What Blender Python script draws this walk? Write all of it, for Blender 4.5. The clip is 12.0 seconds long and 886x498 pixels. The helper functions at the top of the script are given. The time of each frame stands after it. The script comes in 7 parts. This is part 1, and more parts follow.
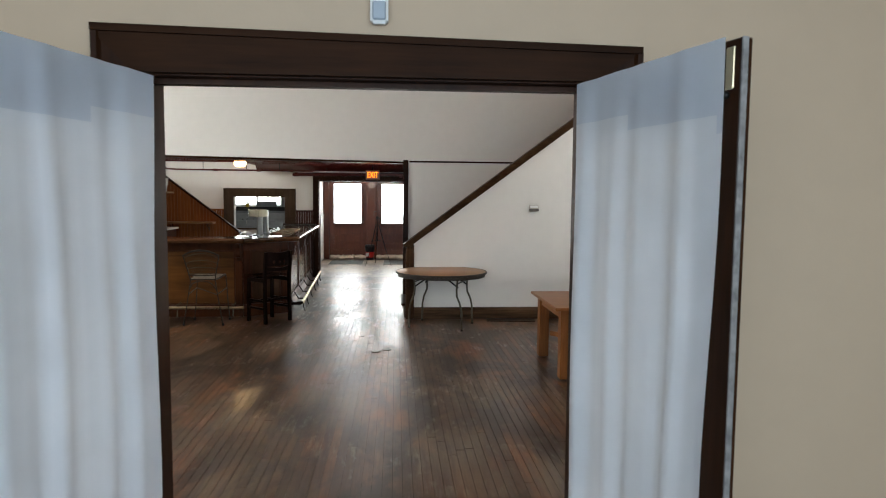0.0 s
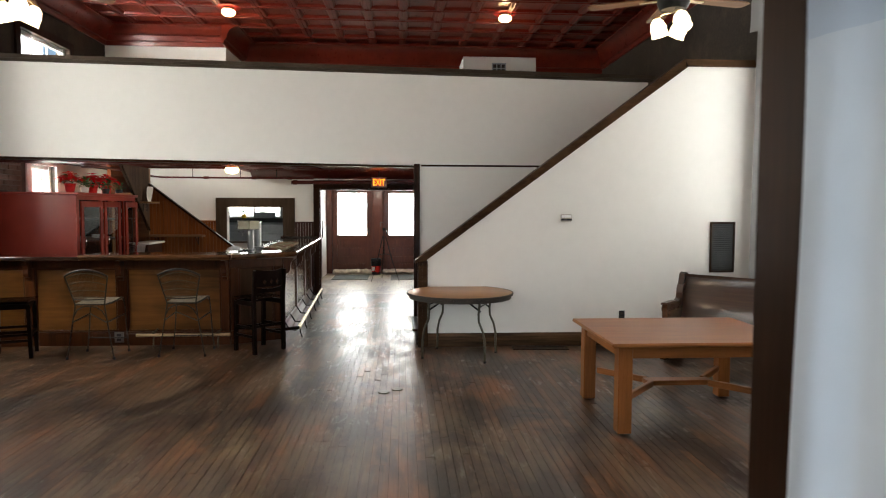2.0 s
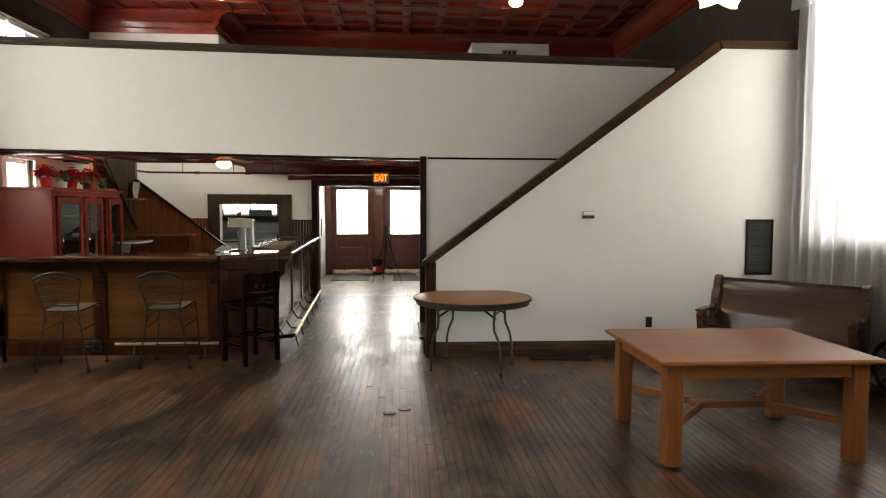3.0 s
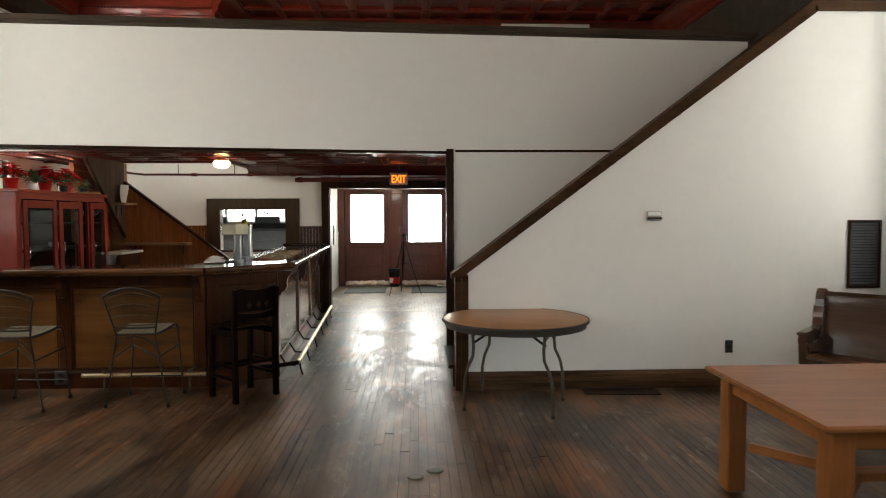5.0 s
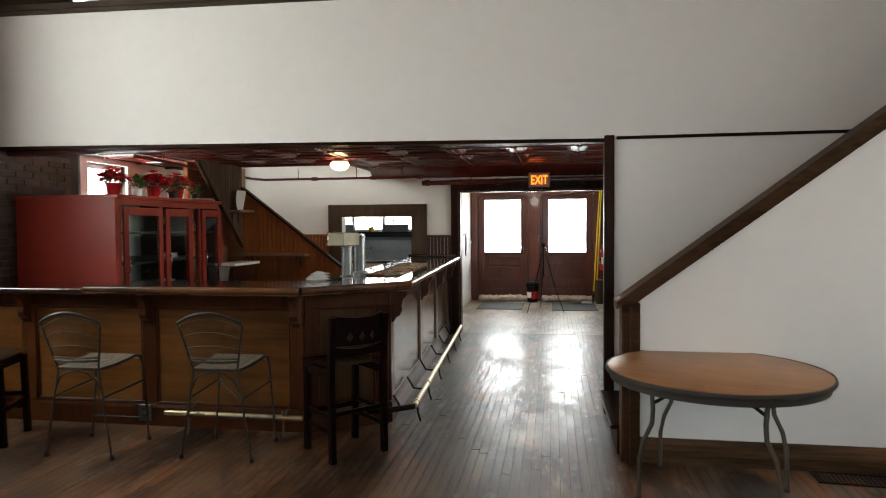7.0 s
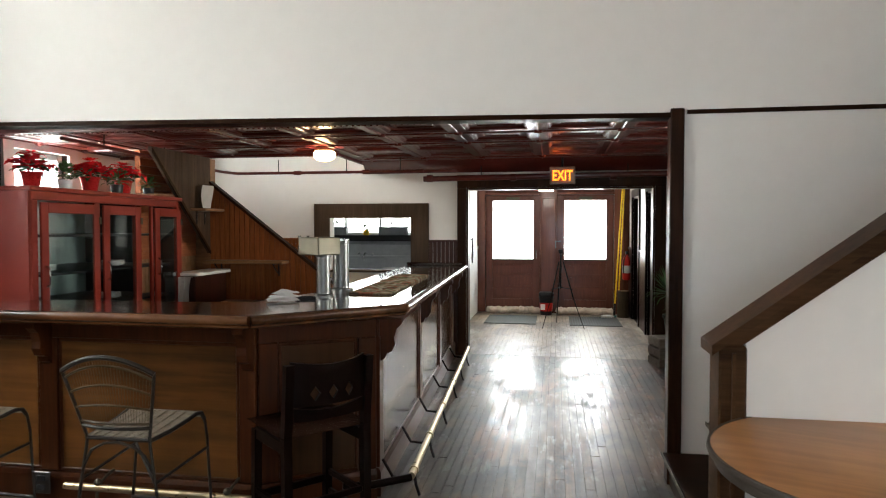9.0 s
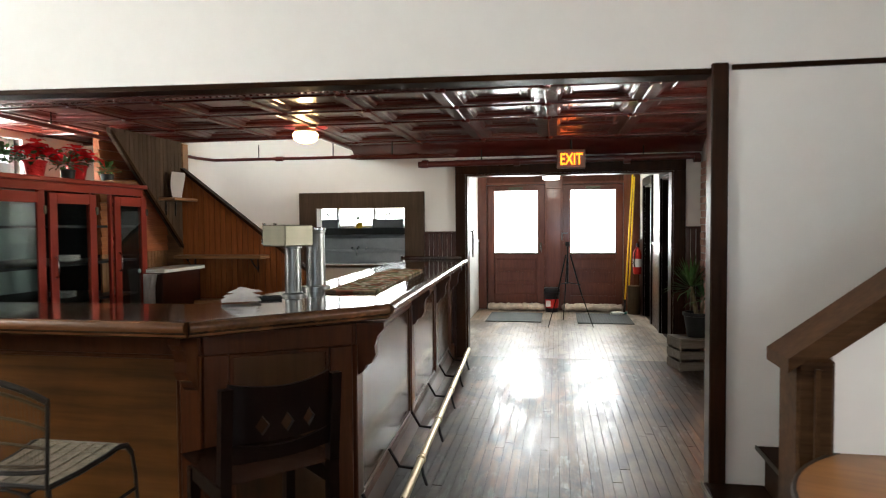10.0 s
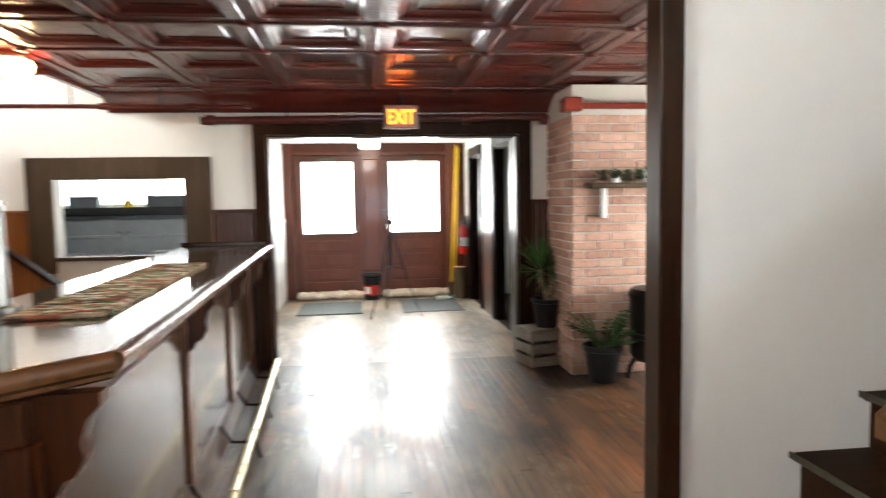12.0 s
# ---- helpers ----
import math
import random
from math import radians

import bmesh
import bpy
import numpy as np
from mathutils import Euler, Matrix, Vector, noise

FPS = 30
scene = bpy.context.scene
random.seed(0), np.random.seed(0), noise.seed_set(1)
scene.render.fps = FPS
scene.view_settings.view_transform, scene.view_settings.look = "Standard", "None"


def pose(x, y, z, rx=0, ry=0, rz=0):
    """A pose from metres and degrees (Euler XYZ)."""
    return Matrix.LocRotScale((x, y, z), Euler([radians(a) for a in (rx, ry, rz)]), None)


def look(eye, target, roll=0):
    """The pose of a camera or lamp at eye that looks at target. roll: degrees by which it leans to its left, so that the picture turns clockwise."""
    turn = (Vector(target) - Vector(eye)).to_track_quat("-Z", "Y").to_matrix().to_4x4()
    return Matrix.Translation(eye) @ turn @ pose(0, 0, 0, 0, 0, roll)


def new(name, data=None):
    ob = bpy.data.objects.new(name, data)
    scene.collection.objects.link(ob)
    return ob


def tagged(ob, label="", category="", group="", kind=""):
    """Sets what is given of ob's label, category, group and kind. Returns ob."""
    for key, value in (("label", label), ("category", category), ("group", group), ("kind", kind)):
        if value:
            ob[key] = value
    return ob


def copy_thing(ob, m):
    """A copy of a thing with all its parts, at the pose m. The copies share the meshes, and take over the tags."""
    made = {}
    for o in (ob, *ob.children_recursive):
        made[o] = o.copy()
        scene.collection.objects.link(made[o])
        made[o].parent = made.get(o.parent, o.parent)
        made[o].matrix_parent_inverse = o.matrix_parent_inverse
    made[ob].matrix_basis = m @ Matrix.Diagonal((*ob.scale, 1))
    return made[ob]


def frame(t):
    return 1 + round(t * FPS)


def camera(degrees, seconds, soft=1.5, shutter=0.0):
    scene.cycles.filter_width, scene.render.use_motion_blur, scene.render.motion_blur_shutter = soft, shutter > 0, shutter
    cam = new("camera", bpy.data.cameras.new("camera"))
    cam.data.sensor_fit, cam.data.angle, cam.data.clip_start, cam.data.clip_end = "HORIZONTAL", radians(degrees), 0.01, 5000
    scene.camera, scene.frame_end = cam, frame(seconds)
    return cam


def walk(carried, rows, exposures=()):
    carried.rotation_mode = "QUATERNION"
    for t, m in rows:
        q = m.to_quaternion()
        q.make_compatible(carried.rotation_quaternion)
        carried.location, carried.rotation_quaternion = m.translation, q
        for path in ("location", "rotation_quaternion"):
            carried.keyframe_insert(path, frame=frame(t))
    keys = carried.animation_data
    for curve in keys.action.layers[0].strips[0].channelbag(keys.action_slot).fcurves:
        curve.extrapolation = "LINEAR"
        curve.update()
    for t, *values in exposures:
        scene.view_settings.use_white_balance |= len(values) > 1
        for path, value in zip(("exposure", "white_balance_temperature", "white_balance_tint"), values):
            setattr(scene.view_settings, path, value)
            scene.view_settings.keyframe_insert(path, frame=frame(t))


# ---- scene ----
cam = camera(68.6, 12.0, soft=1.1, shutter=0.5)
PATH = [
    (0, (0.736, 0.105, 1.668), (0.881, 2.094, 1.515), 0.5),
    (0.5, (0.77, 0.365, 1.658), (0.908, 2.354, 1.509), 0.35),
    (1, (0.751, 0.655, 1.645), (0.886, 2.645, 1.502), 0.4),
    (1.5, (0.684, 1.005, 1.658), (0.816, 2.997, 1.536), 0.1),
    (2, (0.681, 1.349, 1.642), (0.808, 3.341, 1.522), 0.2),
    (2.5, (0.653, 1.689, 1.639), (0.783, 3.681, 1.521), 0.3),
    (3, (0.615, 2.062, 1.616), (0.743, 4.054, 1.492), 0.2),
    (5, (0.534, 3.322, 1.545), (0.615, 5.318, 1.448), -0.2),
    (5.5, (0.539, 3.705, 1.547), (0.435, 5.7, 1.454), 0.0),
    (6, (0.502, 4.033, 1.549), (0.299, 6.021, 1.468), -0.2),
    (6.5, (0.452, 4.353, 1.548), (0.157, 6.329, 1.463), -0.3),
    (7, (0.438, 4.735, 1.541), (0.104, 6.705, 1.47), -0.4),
    (9, (0.169, 6.075, 1.545), (-0.169, 8.045, 1.483), 0.0),
    (9.5, (0.117, 6.392, 1.532), (-0.226, 8.361, 1.467), -0.4),
    (10, (0.101, 6.768, 1.486), (-0.242, 8.737, 1.411), -0.4),
    (10.5, (0.026, 7.146, 1.46), (-0.309, 9.115, 1.368), -0.5),
    (11, (-0.044, 7.455, 1.468), (-0.339, 9.431, 1.367), -0.8),
    (11.5, (-0.075, 7.815, 1.441), (-0.204, 9.809, 1.338), -0.9),
    (12, (-0.093, 8.162, 1.449), (0.153, 10.141, 1.302), -1.0),
]
EXPOSE = [(0, -0.36, 6300, 10), (1.0, -0.42, 6400, 10), (1.6, -0.44, 6450, 10), (2.1, -0.2, 6550, 10), (3.0, -0.44, 6950, 10), (5.5, -0.5, 6600, 9), (6.5, -0.36, 6350, 9), (7.2, -0.4, 6350, 9), (9.2, 0.03, 6250, 9), (9.5, 0.12, 6350, 9),
          (10.5, 0.12, 6250, 9), (11.2, 0.22, 6250, 9), (11.6, 0.5, 6250, 9), (12.0, 0.92, 6250, 9)]
walk(cam, [(t, look(eye, target, roll)) for t, eye, target, roll in PATH], EXPOSE)

# ---------------------------------------------------------------- world and lights
world = bpy.data.worlds.new("sky")
scene.world = world
world.use_nodes = True
wn = world.node_tree
sky = wn.nodes.new("ShaderNodeTexSky")
sky.sky_type, sky.sun_disc = "NISHITA", False
sky.sun_elevation, sky.sun_rotation = radians(38), radians(120)
wn.nodes["Background"].inputs["Strength"].default_value = 0.12
wn.links.new(sky.outputs[0], wn.nodes["Background"].inputs["Color"])


def area(name, place, target, w, h, power, colour):
    d = bpy.data.lights.new(name, "AREA")
    d.shape, d.size, d.size_y, d.energy, d.color = "RECTANGLE", w, h, power, colour
    ob = new(name, d)
    ob.matrix_world = look(place, target)
    return ob


def bulb(name, place, power, colour, r=0.05):
    d = bpy.data.lights.new(name, "POINT")
    d.energy, d.color, d.shadow_soft_size = power, colour, r
    ob = new(name, d)
    ob.location = place
    return ob


DAY = (0.95, 0.96, 0.895)
area("window_light_east", (5.5, 8.1, 2.7), (0, 8.1, 1.6), 1.5, 2.8, 105, DAY)
# added room light through a presumed east window that stays out of view
area("window_light_east", (5.5, 4.6, 2.7), (0, 4.6, 1.6), 1.5, 2.8, 60, DAY)
area("window_light_west", (-4.97, 8.2, 2.75), (0, 8.5, 2.1), 1.2, 2.75, 185, DAY)
# same on the west side: added light, window presumed and never in view
area("window_light_west", (-5.3, 4.6, 2.7), (0, 4.6, 1.6), 1.3, 2.8, 80, DAY)
area("window_light_loft", (-5.3, 11.9, 3.7), (-2.6, 13.8, 2.4), 1.4, 1.3, 225, DAY)
area("window_light_bar", (-5.06, 11.71, 1.75), (-1.5, 13.0, 1.5), 0.66, 1.0, 190, DAY)
area("door_light", (-0.57, 18.6, 1.52), (-0.57, 10, 0.6), 0.78, 1.1, 40, DAY)
area("door_light", (0.72, 18.6, 1.52), (0.72, 10, 0.6), 0.78, 1.1, 40, DAY)
area("window_light_kitchen", (-3.0, 17.1, 1.9), (-3.0, 12, 1.2), 1.6, 0.8, 30, DAY)
area("window_light_front", (0.6, -3.4, 1.9), (0.6, 2, 1.5), 7.0, 2.5, 500, (0.70, 0.86, 1.0))
# added to brighten the chimney corner, from an assumed window out of view
area("window_light_side", (5.5, 11.9, 1.5), (0, 12.2, 0.9), 1.3, 1.1, 230, DAY)

# ---------------------------------------------------------------- materials


def node_mat(name):
    m = bpy.data.materials.new(name)
    m.use_nodes = True
    nt = m.node_tree
    return m, nt, nt.nodes["Principled BSDF"]


def coords(nt, scale, kind="Object", jitter=True):
    tc = nt.nodes.new("ShaderNodeTexCoord")
    mp = nt.nodes.new("ShaderNodeMapping")
    mp.inputs["Scale"].default_value = scale
    src = tc.outputs[kind]
    if jitter:
        oi = nt.nodes.new("ShaderNodeObjectInfo")
        sc = nt.nodes.new("ShaderNodeVectorMath")
        sc.operation = "SCALE"
        sc.inputs[0].default_value = (37.0, 61.0, 23.0)
        nt.links.new(oi.outputs["Random"], sc.inputs["Scale"])
        ad = nt.nodes.new("ShaderNodeVectorMath")
        nt.links.new(src, ad.inputs[0])
        nt.links.new(sc.outputs[0], ad.inputs[1])
        src = ad.outputs[0]
    nt.links.new(src, mp.inputs["Vector"])
    return mp.outputs[0]


def world_coords(nt, scale):
    g = nt.nodes.new("ShaderNodeNewGeometry")
    mp = nt.nodes.new("ShaderNodeMapping")
    mp.inputs["Scale"].default_value = scale
    nt.links.new(g.outputs["Position"], mp.inputs["Vector"])
    return mp.outputs[0]


def noise_tex(nt, vec, scale, detail=4, rough=0.55, dist=0.0):
    n = nt.nodes.new("ShaderNodeTexNoise")
    n.inputs["Scale"].default_value = scale
    n.inputs["Detail"].default_value = detail
    n.inputs["Roughness"].default_value = rough
    n.inputs["Distortion"].default_value = dist
    nt.links.new(vec, n.inputs["Vector"])
    return n.outputs["Fac"]


def ramp(nt, fac, stops):
    r = nt.nodes.new("ShaderNodeValToRGB")
    e = r.color_ramp.elements
    while len(e) < len(stops):
        e.new(0.5)
    for el, (p, c) in zip(e, stops):
        el.position, el.color = p, (*c, 1) if len(c) == 3 else c
    nt.links.new(fac, r.inputs["Fac"])
    return r.outputs["Color"]


def mix(nt, fac, a, b, mode="MIX"):
    m = nt.nodes.new("ShaderNodeMix")
    m.data_type, m.blend_type = "RGBA", mode
    for sock, v in ((m.inputs[0], fac), (m.inputs[6], a), (m.inputs[7], b)):
        if isinstance(v, (int, float)):
            sock.default_value = v
        elif isinstance(v, tuple):
            sock.default_value = (*v, 1)
        else:
            nt.links.new(v, sock)
    return m.outputs[2]


def bump(nt, bsdf, height, strength=0.2, dist=0.005):
    b = nt.nodes.new("ShaderNodeBump")
    b.inputs["Strength"].default_value, b.inputs["Distance"].default_value = strength, dist
    nt.links.new(height, b.inputs["Height"])
    nt.links.new(b.outputs[0], bsdf.inputs["Normal"])


def rough_from(nt, bsdf, fac, lo, hi):
    r = nt.nodes.new("ShaderNodeMapRange")
    r.inputs["To Min"].default_value, r.inputs["To Max"].default_value = lo, hi
    nt.links.new(fac, r.inputs["Value"])
    nt.links.new(r.outputs[0], bsdf.inputs["Roughness"])


def plain(name, colour, rough=0.5, metal=0.0, vary=0.12, scale=6.0, bumpy=0.05, coat=0.0):
    """Painted, moulded or metal surfaces with a little mottling."""
    m, nt, b = node_mat(name)
    v = coords(nt, (1, 1, 1))
    n = noise_tex(nt, v, scale, 5)
    lo = tuple(c * (1 - vary) for c in colour)
    hi = tuple(min(1, c * (1 + vary)) for c in colour)
    nt.links.new(ramp(nt, n, [(0.3, lo), (0.7, hi)]), b.inputs["Base Color"])
    rough_from(nt, b, noise_tex(nt, v, scale * 4, 3), max(0.02, rough - 0.08), min(1, rough + 0.08))
    b.inputs["Metallic"].default_value = metal
    b.inputs["Specular IOR Level"].default_value = 0.22
    b.inputs["Coat Weight"].default_value = coat
    if bumpy:
        bump(nt, b, noise_tex(nt, v, scale * 12, 3), bumpy, 0.003)
    return m


def plaster(name, colour):
    m, nt, b = node_mat(name)
    v = world_coords(nt, (1, 1, 1))
    big = noise_tex(nt, v, 0.7, 3)
    fine = noise_tex(nt, v, 9, 6)
    c = ramp(nt, big, [(0.3, tuple(x * 0.95 for x in colour)), (0.7, colour)])
    c = mix(nt, 0.25, c, ramp(nt, fine, [(0.35, tuple(x * 0.93 for x in colour)), (0.65, tuple(min(1, x * 1.02) for x in colour))]))
    nt.links.new(c, b.inputs["Base Color"])
    b.inputs["Roughness"].default_value = 0.62
    bump(nt, b, noise_tex(nt, v, 60, 5), 0.12, 0.003)
    return m


def wood(name, dark, light, rough=0.4, axis="x", grain=28.0, coat=0.0, blotch=0.35, use_world=False, spec=0.3):
    """Grain runs along the given axis of the object."""
    m, nt, b = node_mat(name)
    long = {"x": (0.06, 1, 1), "y": (1, 0.06, 1), "z": (1, 1, 0.06)}[axis]
    v = world_coords(nt, long) if use_world else coords(nt, long)
    vb = world_coords(nt, (1, 1, 1)) if use_world else coords(nt, (1, 1, 1))
    g = noise_tex(nt, v, grain, 6, 0.62, 0.6)
    fine = noise_tex(nt, v, grain * 5, 4, 0.6)
    big = noise_tex(nt, vb, 1.6, 4)
    c = ramp(nt, g, [(0.32, dark), (0.68, light)])
    c = mix(nt, 0.35, c, ramp(nt, fine, [(0.3, tuple(x * 0.6 for x in dark)), (0.7, tuple(x * 1.15 for x in light))]))
    c = mix(nt, blotch, c, ramp(nt, big, [(0.35, tuple(x * 0.55 for x in dark)), (0.7, light)]))
    nt.links.new(c, b.inputs["Base Color"])
    rough_from(nt, b, big, max(0.05, rough - 0.03), rough + 0.05)
    b.inputs["Specular IOR Level"].default_value = spec
    b.inputs["Coat Weight"].default_value = coat
    b.inputs["Coat Roughness"].default_value = 0.08
    return m


def glow(name, colour, strength):
    m, nt, b = node_mat(name)
    b.inputs["Base Color"].default_value = (*colour, 1)
    b.inputs["Emission Color"].default_value = (*colour, 1)
    b.inputs["Emission Strength"].default_value = strength
    return m


def glass_mat(name, tint=(1, 1, 1), rough=0.02):
    m, nt, b = node_mat(name)
    b.inputs["Base Color"].default_value = (*tint, 1)
    b.inputs["Transmission Weight"].default_value = 1.0
    b.inputs["Roughness"].default_value, b.inputs["IOR"].default_value = rough, 1.02 if rough < 0.01 else 1.45
    return m


def sheer(name, colour, through_part, open_part=0.0):
    """Thin cloth: part scatters back, part lets light on, a little is open weave."""
    m, nt, b = node_mat(name)
    v = coords(nt, (1, 1, 1))
    n = noise_tex(nt, v, 2.5, 4)
    c = ramp(nt, n, [(0.3, tuple(x * 0.9 for x in colour)), (0.7, colour)])
    nt.links.new(c, b.inputs["Base Color"])
    b.inputs["Roughness"].default_value = 0.85
    tr = nt.nodes.new("ShaderNodeBsdfTranslucent")
    nt.links.new(c, tr.inputs["Color"])
    ms = nt.nodes.new("ShaderNodeMixShader")
    ms.inputs[0].default_value = through_part
    nt.links.new(b.outputs[0], ms.inputs[1])
    nt.links.new(tr.outputs[0], ms.inputs[2])
    if open_part:
        tp = nt.nodes.new("ShaderNodeBsdfTransparent")
        mo = nt.nodes.new("ShaderNodeMixShader")
        mo.inputs[0].default_value = open_part
        nt.links.new(ms.outputs[0], mo.inputs[1])
        nt.links.new(tp.outputs[0], mo.inputs[2])
        ms = mo
    nt.links.new(ms.outputs[0], nt.nodes["Material Output"].inputs["Surface"])
    bump(nt, b, noise_tex(nt, coords(nt, (1, 1, 1)), 220, 2), 0.15, 0.001)
    return m


def floor_mat(name, dark, light, grey, red, pitch, gloss=1.0):
    """Worn varnished strip floor: strips differ in tone and are a little cupped; the varnish is rubbed through in streaks."""
    m, nt, b = node_mat(name)
    oi = nt.nodes.new("ShaderNodeObjectInfo")
    geo = nt.nodes.new("ShaderNodeNewGeometry")

    def math_node(op, x, y=None):
        n = nt.nodes.new("ShaderNodeMath")
        n.operation = op
        for sock, v in zip(n.inputs, (x, y)):
            if isinstance(v, (int, float)):
                sock.default_value = v
            elif v is not None:
                nt.links.new(v, sock)
        return n.outputs[0]

    def grey_ramp(fac, a, lo, c, hi):
        return ramp(nt, fac, [(a, (lo, lo, lo)), (c, (hi, hi, hi))])

    fr = math_node("FRACT", math_node("ADD", oi.outputs["Random"], geo.outputs["Random Per Island"]))
    tone = ramp(nt, fr, [(0.0, tuple(x * 0.8 for x in dark)), (0.4, tuple(x * 1.2 for x in dark)), (0.8, tuple(x * 0.85 for x in light)), (1.0, red)])
    grain = noise_tex(nt, coords(nt, (1, 0.03, 1)), 90, 3, 0.55)
    c = mix(nt, 0.45, tone, ramp(nt, grain, [(0.25, tuple(x * 0.6 for x in dark)), (0.75, light)]))
    wear = noise_tex(nt, world_coords(nt, (1, 0.4, 1)), 1.3, 6, 0.62, 0.4)
    c = mix(nt, grey_ramp(wear, 0.46, 0.0, 0.58, 0.8), c, grey)
    warm = noise_tex(nt, world_coords(nt, (1, 0.3, 1)), 2.1, 5, 0.6)
    c = mix(nt, grey_ramp(warm, 0.52, 0.0, 0.64, 0.75), c, red)
    dirt = noise_tex(nt, world_coords(nt, (1.2, 0.55, 1)), 1.7, 6, 0.65, 0.5)
    c = mix(nt, grey_ramp(dirt, 0.47, 0.0, 0.58, 0.9), c, tuple(x * 0.35 for x in dark))
    streak = noise_tex(nt, world_coords(nt, (1, 0.05, 1)), 34, 4, 0.6)
    c = mix(nt, grey_ramp(streak, 0.45, 0.0, 0.72, 0.6), c, tuple(x * 0.3 for x in dark))
    nt.links.new(c, b.inputs["Base Color"])
    # varnish, rubbed through in long streaks and in patches
    rub = noise_tex(nt, world_coords(nt, (1, 0.14, 1)), 22, 6, 0.7)
    patch = noise_tex(nt, world_coords(nt, (1, 0.5, 1)), 2.6, 5, 0.6)
    both = math_node("ADD", math_node("MULTIPLY", rub, 0.6), math_node("MULTIPLY", patch, 0.4))
    nt.links.new(math_node("MULTIPLY", grey_ramp(both, 0.44, 0.55, 0.54, 0.03), gloss), b.inputs["Coat Weight"])
    nt.links.new(grey_ramp(patch, 0.3, 0.15, 0.7, 0.34), b.inputs["Coat Roughness"])
    b.inputs["Coat IOR"].default_value = 1.48
    nt.links.new(grey_ramp(both, 0.36, 0.30, 0.6, 0.46), b.inputs["Roughness"])
    b.inputs["Specular IOR Level"].default_value = 0.36
    # cupped strips and slow waves in the boards
    sep = nt.nodes.new("ShaderNodeSeparateXYZ")
    nt.links.new(geo.outputs["Position"], sep.inputs[0])
    cup = math_node("COSINE", math_node("MULTIPLY", math_node("SUBTRACT", sep.outputs[0], -4.8 + pitch / 2), 6.28319 / pitch))
    wave = noise_tex(nt, world_coords(nt, (1, 0.35, 1)), 16, 4, 0.6)
    high = math_node("ADD", math_node("MULTIPLY", cup, 0.14), math_node("MULTIPLY", wave, 4.0))
    high = math_node("ADD", high, math_node("MULTIPLY", streak, 0.15))
    bp = nt.nodes.new("ShaderNodeBump")
    bp.inputs["Strength"].default_value, bp.inputs["Distance"].default_value = 1.0, 0.0006
    nt.links.new(high, bp.inputs["Height"])
    nt.links.new(bp.outputs[0], b.inputs["Normal"])
    nt.links.new(bp.outputs[0], b.inputs["Coat Normal"])
    return m


def brick_mat(name, stops, rough=0.85):
    m, nt, b = node_mat(name)
    oi = nt.nodes.new("ShaderNodeObjectInfo")
    ri = nt.nodes.new("ShaderNodeNewGeometry")
    add = nt.nodes.new("ShaderNodeMath")
    add.operation = "ADD"
    nt.links.new(oi.outputs["Random"], add.inputs[0])
    nt.links.new(ri.outputs["Random Per Island"], add.inputs[1])
    fr = nt.nodes.new("ShaderNodeMath")
    fr.operation = "FRACT"
    nt.links.new(add.outputs[0], fr.inputs[0])
    v = world_coords(nt, (1, 1, 1))
    c = ramp(nt, fr.outputs[0], stops)
    n = noise_tex(nt, v, 24, 6, 0.7)
    c = mix(nt, 0.5, c, ramp(nt, n, [(0.3, stops[0][1]), (0.7, stops[-1][1])]))
    chalk = noise_tex(nt, v, 2.4, 5, 0.65)
    c = mix(nt, ramp(nt, chalk, [(0.5, (0, 0, 0)), (0.75, (0.55, 0.55, 0.55))]), c, tuple(min(1, x * 1.6) for x in stops[-1][1]))
    nt.links.new(c, b.inputs["Base Color"])
    b.inputs["Roughness"].default_value = rough
    bump(nt, b, n, 0.5, 0.006)
    return m


WHITE = plaster("white_plaster", (0.76, 0.735, 0.69))
TAN = plaster("tan_plaster", (0.38, 0.28, 0.185))
CEILW = plaster("ceiling_white", (0.74, 0.73, 0.70))
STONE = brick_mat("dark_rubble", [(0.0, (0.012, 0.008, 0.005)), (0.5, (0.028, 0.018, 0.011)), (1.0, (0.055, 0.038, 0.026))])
TRIM = wood("dark_stained_trim", (0.007, 0.0030, 0.0014), (0.034, 0.0135, 0.0055), 0.36, "x", 14, spec=0.03)
TRIMZ = wood("dark_stained_upright", (0.007, 0.0028, 0.0013), (0.040, 0.0148, 0.006), 0.34, "z", 14, spec=0.07)
OAK = wood("dark_oak_base", (0.012, 0.0055, 0.0025), (0.095, 0.046, 0.021), 0.42, "x", 14, spec=0.04)
GREYW = wood("weathered_brown_board", (0.026, 0.018, 0.012), (0.085, 0.060, 0.041), 0.6, "x", 16, spec=0.1)
GREYWZ = wood("weathered_brown_upright", (0.026, 0.0155, 0.009), (0.092, 0.056, 0.034), 0.6, "z", 12, spec=0.1)
BASEW = wood("grained_oak_base", (0.007, 0.0034, 0.0015), (0.14, 0.072, 0.033), 0.45, "x", 11, spec=0.12, blotch=0.08)
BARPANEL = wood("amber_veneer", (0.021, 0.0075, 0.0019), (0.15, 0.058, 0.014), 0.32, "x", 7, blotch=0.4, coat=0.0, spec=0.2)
# panel veneer toned darker, grain upright, for the cut-corner face
BARCHAMFER = wood("dark_corner_veneer", (0.011, 0.0045, 0.0015), (0.070, 0.030, 0.010), 0.3, "z", 6, blotch=0.5, spec=0.2)
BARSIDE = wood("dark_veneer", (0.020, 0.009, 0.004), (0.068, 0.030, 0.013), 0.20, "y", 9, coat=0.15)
BARZ = wood("bar_stile", (0.014, 0.004, 0.0013), (0.074, 0.021, 0.006), 0.28, "z", 14, coat=0.0, spec=0.18)
